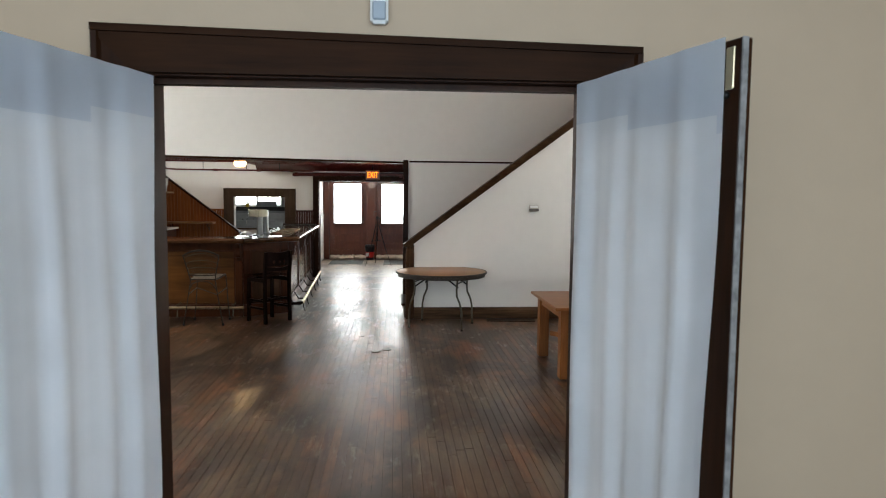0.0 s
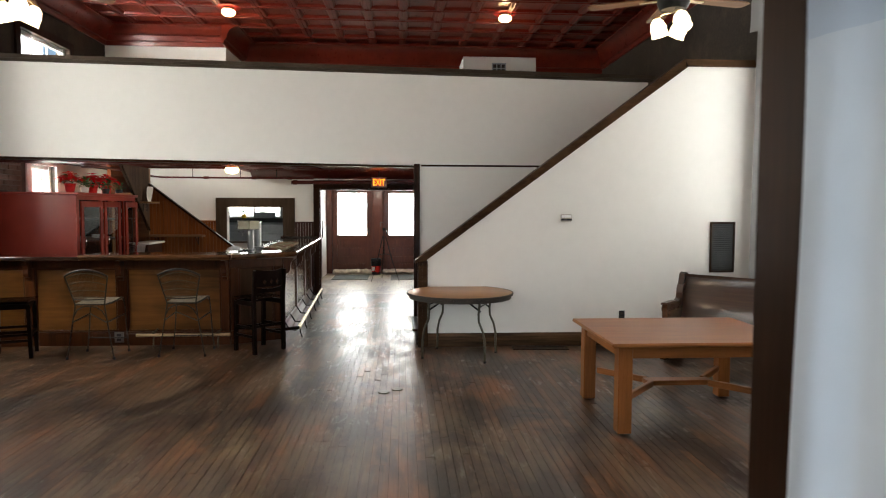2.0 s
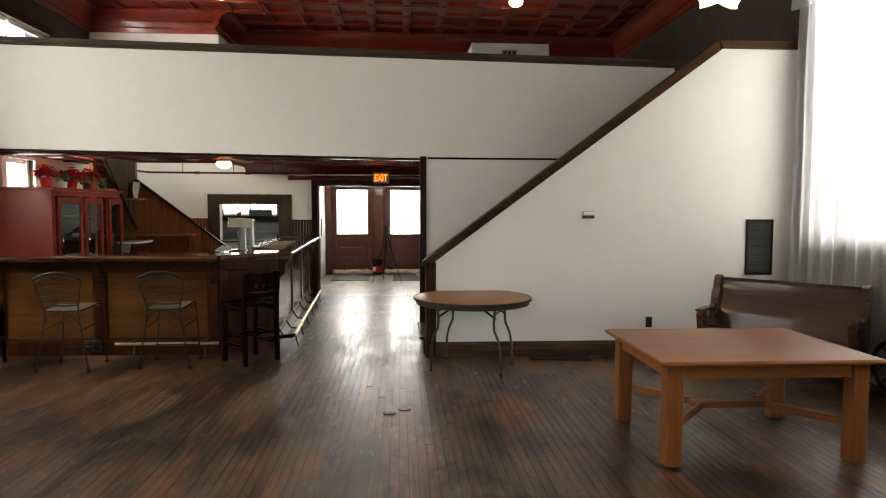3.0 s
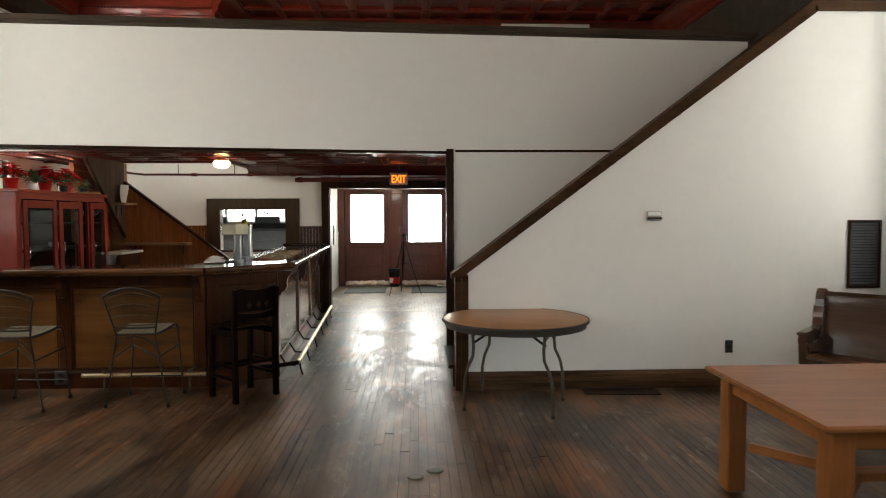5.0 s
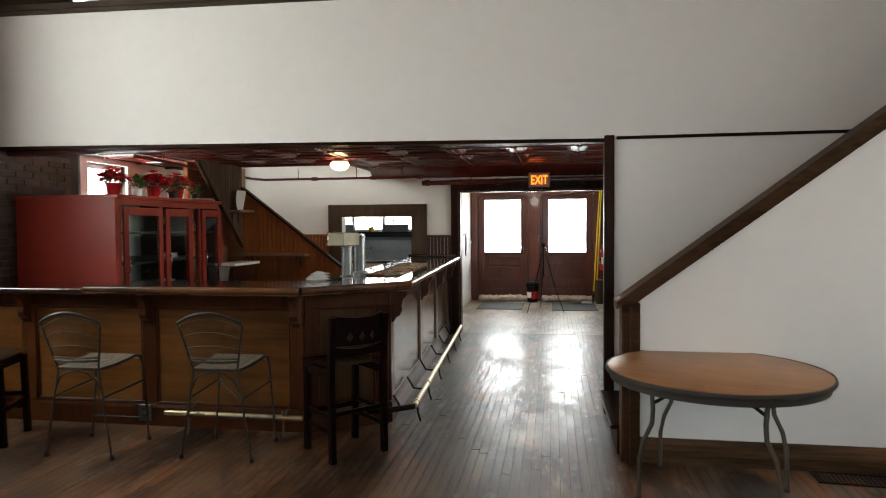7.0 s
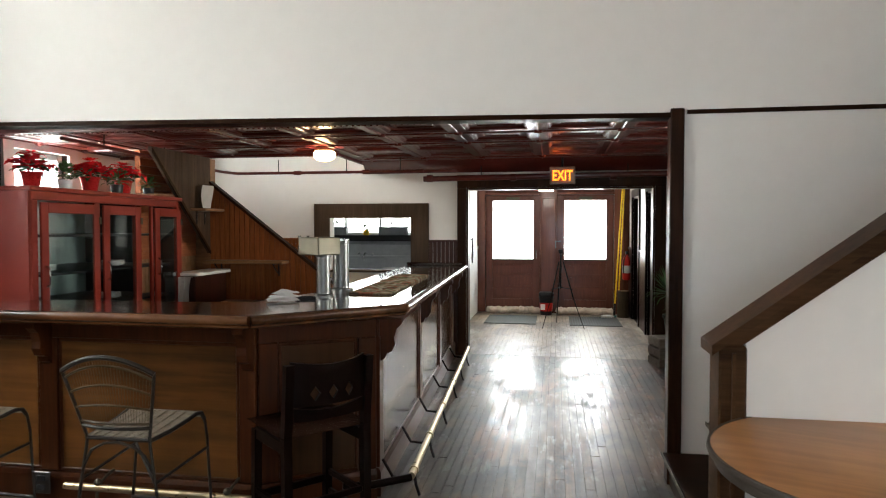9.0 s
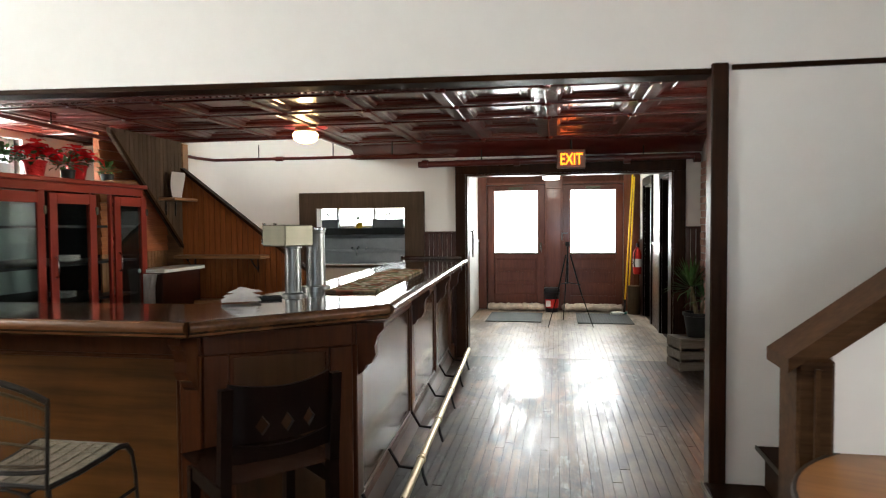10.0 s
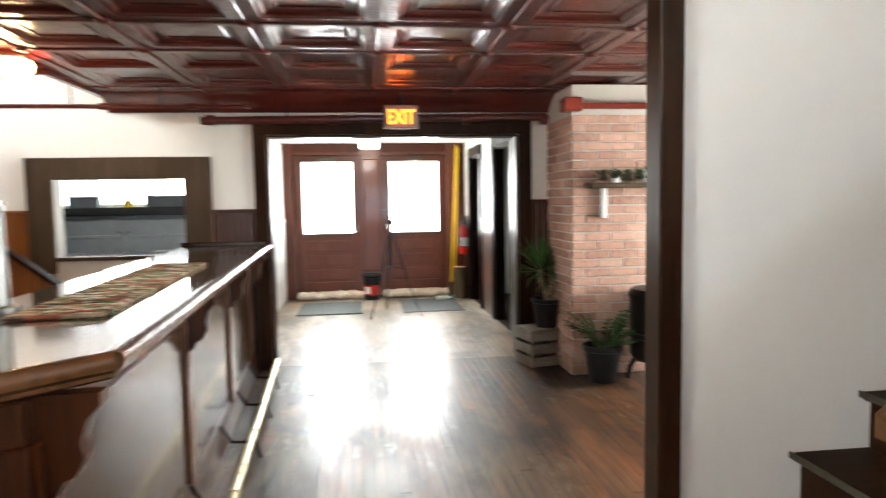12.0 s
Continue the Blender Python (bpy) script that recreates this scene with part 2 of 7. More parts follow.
BARTOP = wood("bar_top_varnish", (0.008, 0.0035, 0.002), (0.030, 0.012, 0.006), 0.16, "x", 10, coat=1.0, spec=0.5)
NOSEW = wood("bar_edge_varnish", (0.009, 0.0038, 0.0018), (0.14, 0.055, 0.020), 0.24, "x", 11, blotch=0.45, spec=0.3)
BEAD = wood("stained_beadboard", (0.16, 0.046, 0.013), (0.29, 0.098, 0.028), 0.36, "z", 20, coat=0.0, spec=0.15, blotch=0.12)
BEADX = wood("stained_clapboard", (0.22, 0.064, 0.026), (0.38, 0.13, 0.052), 0.4, "y", 20, coat=0.0, spec=0.15, blotch=0.12)
BEADD = wood("dark_beadboard", (0.028, 0.009, 0.006), (0.07, 0.022, 0.013), 0.3, "z", 20, coat=0.3)
SHELF = wood("pale_shelf_board", (0.13, 0.06, 0.025), (0.32, 0.17, 0.08), 0.45, "x", 16)
TABLEW = wood("honey_oak", (0.165, 0.056, 0.014), (0.29, 0.108, 0.032), 0.35, "x", 16, coat=0.0, blotch=0.2, spec=0.2)
TABLEZ = wood("honey_oak_leg", (0.15, 0.050, 0.013), (0.27, 0.098, 0.028), 0.36, "z", 16, coat=0.0, blotch=0.2, spec=0.2)
PLYTOP = wood("plywood_top", (0.20, 0.082, 0.026), (0.45, 0.215, 0.080), 0.36, "x", 5, spec=0.25, blotch=0.5)
PEWW = wood("pew_oak", (0.036, 0.013, 0.005), (0.09, 0.036, 0.013), 0.3, "x", 12, coat=0.4, blotch=0.1)
PEWD = wood("pew_end_oak", (0.03, 0.013, 0.007), (0.09, 0.038, 0.018), 0.26, "z", 14, coat=0.4)
BLACKW = wood("espresso_wood", (0.002, 0.001, 0.0007), (0.008, 0.0032, 0.002), 0.3, "z", 20, coat=0.0, spec=0.06)
CRATEW = wood("grey_crate_slat", (0.10, 0.085, 0.07), (0.27, 0.23, 0.185), 0.75, "x", 18)
STUMPW = wood("bark", (0.03, 0.02, 0.012), (0.10, 0.065, 0.035), 0.9, "z", 30)
DOORW = wood("red_brown_door", (0.085, 0.022, 0.012), (0.17, 0.048, 0.025), 0.34, "z", 22, coat=0.2)
PITCH = 0.06
FLOORW = floor_mat("worn_strip_floor", (0.046, 0.021, 0.0095), (0.135, 0.064, 0.028), (0.125, 0.085, 0.052), (0.20, 0.075, 0.026), PITCH)
FLOORL = floor_mat("bare_maple_floor", (0.24, 0.17, 0.11), (0.36, 0.27, 0.185), (0.36, 0.305, 0.24), (0.30, 0.20, 0.12), PITCH, 0.35)
SUB = plain("floor_underlay", (0.014, 0.008, 0.005), 0.9)
TIN = plain("oxblood_tin", (0.078, 0.010, 0.0065), 0.36, 0.0, 0.15, 5, 0.0, 0.6)
tin_nt = TIN.node_tree
tin_b = tin_nt.nodes["Principled BSDF"]
tin_b.inputs["Coat Roughness"].default_value = 0.11
tin_b.inputs["Coat IOR"].default_value = 1.85
tin_b.inputs["Specular IOR Level"].default_value = 0.25
# pressed sheets are never quite flat
bump(tin_nt, tin_b, noise_tex(tin_nt, world_coords(tin_nt, (1, 1, 1)), 9, 3, 0.5), 1.0, 0.005)
tin_nt.links.new(tin_b.inputs["Normal"].links[0].from_socket, tin_b.inputs["Coat Normal"])
TINB = plain("brick_red_tin", (0.15, 0.018, 0.009), 0.30, 0.1, 0.2, 5, 0.0, 0.25)
REDCAB = plain("red_cabinet_paint", (0.18, 0.020, 0.011), 0.4, 0, 0.10, 3, 0.0, 0.05)
BRASS = plain("worn_brass", (0.62, 0.51, 0.31), 0.3, 1.0, 0.1, 8, 0.0)
SINKM = plain("pale_stainless", (0.36, 0.37, 0.38), 0.35, 0.35, 0.08, 10, 0)
SEATW = wood("polished_seat", (0.010, 0.004, 0.002), (0.034, 0.013, 0.007), 0.22, "x", 16, coat=0.6, spec=0.4)
STEEL = plain("brushed_steel", (0.14, 0.137, 0.13), 0.33, 1.0, 0.1, 10, 0)
CHROME = plain("chrome", (0.70, 0.70, 0.71), 0.1, 1.0, 0.03, 8, 0)
NICKEL = plain("aged_nickel", (0.10, 0.088, 0.063), 0.45, 0.85, 0.15, 10, 0)
BLACKM = plain("black_iron", (0.015, 0.014, 0.013), 0.42, 0.7, 0.3, 20)
GREYM = plain("pewter_tube", (0.022, 0.019, 0.016), 0.4, 0.0, 0.2, 20)
BLACKP = plain("black_plastic", (0.014, 0.014, 0.015), 0.45, 0, 0.25, 12)
GREYP = plain("grey_vinyl_edge", (0.036, 0.028, 0.021), 0.5, 0, 0.15, 12)
TROUGH = plain("grey_planter", (0.17, 0.18, 0.19), 0.6, 0, 0.1, 12)
WHITEP = plain("white_plastic", (0.72, 0.72, 0.70), 0.4, 0, 0.04, 8)
GREYLENS = plain("grey_lens", (0.28, 0.31, 0.34), 0.35, 0, 0.06, 8)
PAPER = plain("white_paper", (0.78, 0.77, 0.75), 0.8, 0, 0.04, 8)
TOWEL = plain("white_terry", (0.74, 0.73, 0.71), 0.95, 0, 0.08, 40, 0.4)
BRONZE = plain("bronzed_cane", (0.06, 0.042, 0.022), 0.5, 0, 0.3, 40)
RATTAN = plain("pale_rattan", (0.19, 0.16, 0.12), 0.55, 0, 0.3, 40)
MATG = plain("grey_door_mat", (0.10, 0.11, 0.11), 0.95, 0, 0.25, 90, 0.6)
RUBBER = plain("black_rubber", (0.02, 0.02, 0.02), 0.6, 0, 0.3, 30)
RAG = plain("beige_drop_cloth", (0.60, 0.50, 0.41), 0.95, 0, 0.2, 14, 0.4)
RED = plain("signal_red", (0.50, 0.02, 0.015), 0.3, 0, 0.08, 8)
YELLOW = plain("yellow_fibreglass", (0.80, 0.52, 0.02), 0.4, 0, 0.08, 8)
FOIL = plain("red_foil", (0.45, 0.02, 0.02), 0.28, 0.4, 0.2, 30, 0.3)
LEAF = plain("green_leaf", (0.05, 0.11, 0.03), 0.45, 0, 0.45, 14)
LEAFD = plain("dark_green_leaf", (0.022, 0.055, 0.016), 0.38, 0, 0.45, 14)
BRACT = plain("poinsettia_red", (0.50, 0.010, 0.014), 0.8, 0, 0.35, 14)
for m_ in (BRACT, LEAFD):
    m_.node_tree.nodes["Principled BSDF"].inputs["Specular IOR Level"].default_value = 0.08
TRUNK = plain("palm_trunk", (0.22, 0.17, 0.11), 0.9, 0, 0.3, 30, 0.5)
SOIL = plain("potting_soil", (0.03, 0.02, 0.014), 1.0, 0, 0.3, 40, 0.6)
MORTAR = plaster("lime_mortar", (0.42, 0.37, 0.32))
MORTARD = plaster("dark_mortar", (0.07, 0.058, 0.05))
BRICK = brick_mat("salmon_brick", [(0.0, (0.20, 0.085, 0.055)), (0.4, (0.31, 0.15, 0.10)), (0.8, (0.40, 0.22, 0.16)), (1.0, (0.44, 0.29, 0.22))])
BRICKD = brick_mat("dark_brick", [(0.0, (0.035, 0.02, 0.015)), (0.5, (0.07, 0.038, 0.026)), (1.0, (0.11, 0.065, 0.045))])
GLASS = glass_mat("window_glass", (1, 1, 1), 0.005)
CABGLASS = glass_mat("cabinet_glass", (0.75, 0.85, 0.82), 0.03)
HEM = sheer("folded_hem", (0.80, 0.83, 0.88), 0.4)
SHEET = sheer("white_cotton_sheet", (0.92, 0.93, 0.95), 0.28)
VOILE = sheer("white_voile", (0.80, 0.81, 0.82), 0.55, 0.5)
EXITG = glow("exit_letters", (1.0, 0.27, 0.015), 2.2)
EXITB = plain("exit_face", (0.16, 0.10, 0.07), 0.4)
LAMPG = glow("lit_opal_glass", (1.0, 0.66, 0.30), 10.0)
FANG = glow("lit_tulip_glass", (1.0, 0.80, 0.55), 3.5)
DAYGLOW = glow("overcast_daylight", (0.97, 0.98, 1.0), 3.4)
LEDR = glow("red_indicator", (1.0, 0.03, 0.02), 3.0)
VESTLAMP = glow("hall_lamp_glass", (1.0, 0.93, 0.80), 5.0)

# ---------------------------------------------------------------- mesh helpers


def mesh_of(name, bm, mat, smooth=False):
    me = bpy.data.meshes.new(name)
    bmesh.ops.recalc_face_normals(bm, faces=bm.faces)
    bm.to_mesh(me)
    bm.free()
    me.materials.append(mat)
    if smooth:
        for p in me.polygons:
            p.use_smooth = True
        me.set_sharp_from_angle(angle=radians(38))
    return me


def solid(name, bm, mat, label="", category="", kind="", group="", smooth=False):
    return tagged(new(name, mesh_of(name, bm, mat, smooth)), label, category, group, kind)


def part(name, bm, mat, parent, label="", smooth=False):
    ob = new(name, mesh_of(name, bm, mat, smooth))
    ob.parent = parent
    if label:
        ob["label"] = label
    return ob


def thing(name, label, category, place=(0, 0, 0), rz=0, group=""):
    ob = new(name)
    ob.empty_display_size = 0.1
    ob.matrix_world = pose(*place, 0, 0, rz)
    return tagged(ob, label, category, group)


def B():
    return bmesh.new()


def box(bm, x0, y0, z0, x1, y1, z1, bev=0.0, m=None):
    """A box, with chamfered edges where bev is given."""
    lo = (min(x0, x1), min(y0, y1), min(z0, z1))
    hi = (max(x0, x1), max(y0, y1), max(z0, z1))
    if not bev:
        v = [bm.verts.new((m @ Vector(p)) if m else p) for p in ((x, y, z) for z in (lo[2], hi[2]) for y in (lo[1], hi[1]) for x in (lo[0], hi[0]))]
        for f in ((0, 2, 3, 1), (4, 5, 7, 6), (0, 1, 5, 4), (2, 6, 7, 3), (0, 4, 6, 2), (1, 3, 7, 5)):
            bm.faces.new([v[i] for i in f])
        return bm
    bev = min(bev, *[(h - l) * 0.45 for l, h in zip(lo, hi)])
    v = {}
    for sx in (0, 1):
        for sy in (0, 1):
            for sz in (0, 1):
                s3 = (sx, sy, sz)
                for ax in range(3):
                    p = [(hi[k] if s3[k] else lo[k]) if k == ax else (hi[k] - bev if s3[k] else lo[k] + bev) for k in range(3)]
                    v[s3, ax] = bm.verts.new((m @ Vector(p)) if m else p)
    for ax in range(3):
        u, w = [k for k in range(3) if k != ax]
        for side in (0, 1):
            ring = []
            for a, b in ((0, 0), (1, 0), (1, 1), (0, 1)):
                s3 = [0, 0, 0]
                s3[ax], s3[u], s3[w] = side, a, b
                ring.append(v[tuple(s3), ax])
            bm.faces.new(ring)
        for a in (0, 1):
            for b in (0, 1):
                s0, s1 = [0, 0, 0], [0, 0, 0]
                s0[u], s0[w], s1[u], s1[w] = a, b, a, b
                s0[ax], s1[ax] = 0, 1
                s0, s1 = tuple(s0), tuple(s1)
                bm.faces.new((v[s0, u], v[s1, u], v[s1, w], v[s0, w]))
    for sx in (0, 1):
        for sy in (0, 1):
            for sz in (0, 1):
                bm.faces.new([v[(sx, sy, sz), k] for k in range(3)])
    return bm


def cyl(bm, a, b, r0, r1=None, seg=14):
    """A straight round bar from a to b, tapering to r1 where it is given."""
    a, b = Vector(a), Vector(b)
    q = (b - a).to_track_quat("Z", "Y").to_matrix()
    r1 = r0 if r1 is None else r1
    turn = [(math.cos(2 * math.pi * k / seg), math.sin(2 * math.pi * k / seg)) for k in range(seg)]
    p = [bm.verts.new(a + q @ Vector((r0 * c, r0 * s, 0))) for c, s in turn]
    t = [bm.verts.new(b + q @ Vector((r1 * c, r1 * s, 0))) for c, s in turn]
    for k in range(seg):
        bm.faces.new((p[k], p[(k + 1) % seg], t[(k + 1) % seg], t[k]))
    bm.faces.new(p[::-1])
    bm.faces.new(t)
    return bm


def ball(bm, c, r, seg=12, sz=1.0):
    rows = max(3, seg // 2)
    top, low = bm.verts.new((c[0], c[1], c[2] + r * sz)), bm.verts.new((c[0], c[1], c[2] - r * sz))
    rings = []
    for i in range(1, rows):
        a = math.pi * i / rows
        rings.append([bm.verts.new((c[0] + r * math.sin(a) * math.cos(2 * math.pi * k / seg), c[1] + r * math.sin(a) * math.sin(2 * math.pi * k / seg), c[2] + r * sz * math.cos(a))) for k in range(seg)])
    for k in range(seg):
        j = (k + 1) % seg
        bm.faces.new((top, rings[0][k], rings[0][j]))
        bm.faces.new((low, rings[-1][j], rings[-1][k]))
        for p, q in zip(rings, rings[1:]):
            bm.faces.new((p[k], q[k], q[j], p[j]))
    return bm


def tube(bm, pts, r, seg=8, closed=False):
    """A round bar bent along points."""
    pts = [Vector(p) for p in pts]
    rings = []
    for i, p in enumerate(pts):
        a = pts[i - 1] if (i or closed) else p
        b = pts[(i + 1) % len(pts)] if (i < len(pts) - 1 or closed) else p
        t = (b - a).normalized()
        u = t.cross(Vector((0.31, 0.17, 0.93))).normalized()
        w = t.cross(u)
        rings.append([bm.verts.new(p + r * (math.cos(k * 2 * math.pi / seg) * u + math.sin(k * 2 * math.pi / seg) * w)) for k in range(seg)])
    n = len(rings)
    for i in range(n if closed else n - 1):
        p, q = rings[i], rings[(i + 1) % n]
        for k in range(seg):
            bm.faces.new((p[k], p[(k + 1) % seg], q[(k + 1) % seg], q[k]))
    if not closed:
        bm.faces.new(rings[0][::-1])
        bm.faces.new(rings[-1])
    return bm


def prism(bm, poly, lo, hi, plane="xy"):
    """A flat outline pushed from lo to hi along the third axis."""
    def at(p, w):
        return {"xy": (p[0], p[1], w), "xz": (p[0], w, p[1]), "yz": (w, p[0], p[1])}[plane]
    a = [bm.verts.new(at(p, lo)) for p in poly]
    b = [bm.verts.new(at(p, hi)) for p in poly]
    bm.faces.new(a[::-1])
    bm.faces.new(b)
    for i in range(len(poly)):
        j = (i + 1) % len(poly)
        bm.faces.new((a[i], a[j], b[j], b[i]))
    return bm


def lathe(bm, prof, seg=24, c=(0, 0, 0)):
    """A profile of (radius, height) turned about z."""
    rings = [[bm.verts.new((c[0] + r * math.cos(2 * math.pi * k / seg), c[1] + r * math.sin(2 * math.pi * k / seg), c[2] + z)) for k in range(seg)] for r, z in prof]
    for p, q in zip(rings, rings[1:]):
        for k in range(seg):
            bm.faces.new((p[k], p[(k + 1) % seg], q[(k + 1) % seg], q[k]))
    bm.faces.new(rings[0][::-1])
    bm.faces.new(rings[-1])
    return bm


def sweep(bm, prof, a, b, out, up=(0, 0, 1)):
    """A moulding: profile of (out, up) pairs carried straight from a to b."""
    a, b, out, up = Vector(a), Vector(b), Vector(out), Vector(up)
    p = [bm.verts.new(a + out * u + up * v) for u, v in prof]
    q = [bm.verts.new(b + out * u + up * v) for u, v in prof]
    for i in range(len(prof)):
        j = (i + 1) % len(prof)
        bm.faces.new((p[i], p[j], q[j], q[i]))
    bm.faces.new(p[::-1])
    bm.faces.new(q)
    return bm


def wall_y(bm, y0, y1, x0, x1, z0, z1, holes=()):
    """A wall across x with holes (x0, x1, z0, z1), left to right, not overlapping in x."""
    at = x0
    for a, b, c, d in sorted(holes):
        box(bm, at, y0, z0, a, y1, z1)
        if c > z0:
            box(bm, a, y0, z0, b, y1, c)
        if d < z1:
            box(bm, a, y0, d, b, y1, z1)
        at = b
    box(bm, at, y0, z0, x1, y1, z1)
    return bm


def wall_x(bm, x0, x1, y0, y1, z0, z1, holes=()):
    at = y0
    for a, b, c, d in sorted(holes):
        if a > at:
            box(bm, x0, at, z0, x1, a, z1)
        if c > z0:
            box(bm, x0, a, z0, x1, b, c)
        if d < z1:
            box(bm, x0, a, d, x1, b, z1)
        at = b
    box(bm, x0, at, z0, x1, y1, z1)
    return bm


S = dict(kind="structure")

# ---------------------------------------------------------------- the large structure
XL, XR, YF, YN, YW, YV, YD = -4.8, 5.0, 2.5, 2.68, 10.14, 13.94, 18.16
ZC, ZU = 5.0, 2.37

# floors
solid("floor", box(B(), -5.0, -3.2, -0.12, 5.2, 14.0, -0.0055), SUB, "dark underlay below the strip floor", "floor", **S)
solid("ground", box(B(), -400, -400, -0.6, 400, 400, -0.4), plain("grey_ground", (0.20, 0.19, 0.17), 0.9), "pale grey ground outside the building", "ground", **S)

# front room
bm = wall_y(B(), YF, YN, -3.2, 4.4, 0, 3.4, [(-0.175, 1.468, 0, 2.12)])
solid("wall_front_room", bm, TAN, "tan painted plaster wall with a wide doorway", "wall", **S)
bm = wall_x(B(), -3.4, -3.2, -3.2, YN, 0, 3.4)
wall_x(bm, 4.4, 4.6, -3.2, YN, 0, 3.4)
wall_y(bm, -3.2, -3.0, -3.2, 4.4, 0, 3.4, [(-2.9, 4.1, 0.6, 3.15)])
solid("wall_front_back", bm, TAN, "tan painted plaster wall", "wall", **S)
solid("ceiling_front", box(B(), -3.4, -3.2, 3.4, 4.6, YN, 3.5), CEILW, "white plaster ceiling", "ceiling", **S)
solid("floor_front", box(B(), -3.4, -3.2, -0.004, 4.6, 2.62, 0.0), FLOORW, "brown varnished wood floor", "floor", **S)

# main room shell
bm = wall_y(B(), YN, YN + 0.02, -4.8, 5.0, 0, ZC, [(-0.175, 1.468, 0, 2.12)])
solid("wall_south", bm, WHITE, "white plaster wall with a wide doorway", "wall", **S)
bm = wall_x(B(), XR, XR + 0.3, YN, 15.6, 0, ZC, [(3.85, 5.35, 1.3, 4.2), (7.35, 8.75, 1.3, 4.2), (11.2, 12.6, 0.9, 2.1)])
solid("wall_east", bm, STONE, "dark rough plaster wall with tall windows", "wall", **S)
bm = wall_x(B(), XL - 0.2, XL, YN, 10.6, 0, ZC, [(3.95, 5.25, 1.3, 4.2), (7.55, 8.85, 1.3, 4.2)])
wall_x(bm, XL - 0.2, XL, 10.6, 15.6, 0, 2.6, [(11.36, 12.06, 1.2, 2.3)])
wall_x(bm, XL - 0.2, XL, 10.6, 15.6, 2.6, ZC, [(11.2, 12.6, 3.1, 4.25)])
solid("wall_west", bm, STONE, "dark brick and plaster wall with windows", "wall", **S)

# the loft parapet, a little out of level, with the beam edge below it
zb = lambda x: 2.24 - 0.014 * (x - 0.9) if x < 0.9 else 2.235
zt = lambda x: 3.47 - 0.017 * (x + 0.82)
bm = prism(B(), [(XL, zb(XL)), (0.9, zb(0.9)), (XR, 2.235), (XR, 2.62), (4.04, 2.62), (4.04, zt(4.04)), (XL, zt(XL))], YW, YW + 0.12, "xz")
solid("wall_loft", bm, WHITE, "white plaster parapet of the loft above the bar", "wall", **S)
bm = B()
prism(bm, [(XL, zt(XL)), (4.1, zt(4.1)), (4.1, zt(4.1) + 0.035), (XL, zt(XL) + 0.035)], YW - 0.025, YW + 0.15, "xz")
prism(bm, [(XL, zt(XL) + 0.035), (4.12, zt(4.1) + 0.035), (4.12, zt(4.1) + 0.085), (XL, zt(XL) + 0.085)], YW - 0.05, YW + 0.18, "xz")
solid("trim_loft_cap", bm, GREYW, "dark weathered wooden cap on the loft parapet", "trim", **S)
bm = prism(B(), [(XL, zb(XL) - 0.03), (0.9, zb(0.9) - 0.03), (0.9, zb(0.9)), (XL, zb(XL))], YW - 0.014, YW + 0.12, "xz")
solid("trim_loft_edge", bm, TRIM, "dark red-brown wooden edge under the loft", "trim", **S)
bm = prism(B(), [(0.94, 2.225), (4.2, 2.225), (4.2, 2.25), (0.94, 2.25)], YW - 0.012, YW, "xz")
solid("trim_stair_line", bm, TRIM, "thin dark wooden strip across a white wall", "trim", **S)
# wall beside the stair under the loft, with the end post
solid("wall_stair_back", box(B(), 0.925, YW, 0, XR, YW + 0.12, 2.235), WHITE, "white plaster wall behind the stair", "wall", **S)
bm = box(B(), 0.845, YW - 0.02, 0, 0.925, YW + 0.09, 2.26, 0.006)
solid("trim_post", bm, TRIMZ, "dark stained wooden post at the end of the wall", "trim", **S)

# loft floor and the tin ceiling below it
bm = box(B(), XL, YW + 0.12, 2.50, XR, 12.86, 2.6)
box(bm, -2.19, 12.86, 2.50, XR, 15.6, 2.6)
solid("floor_loft", bm, SUB, "dark loft floor", "floor", **S)


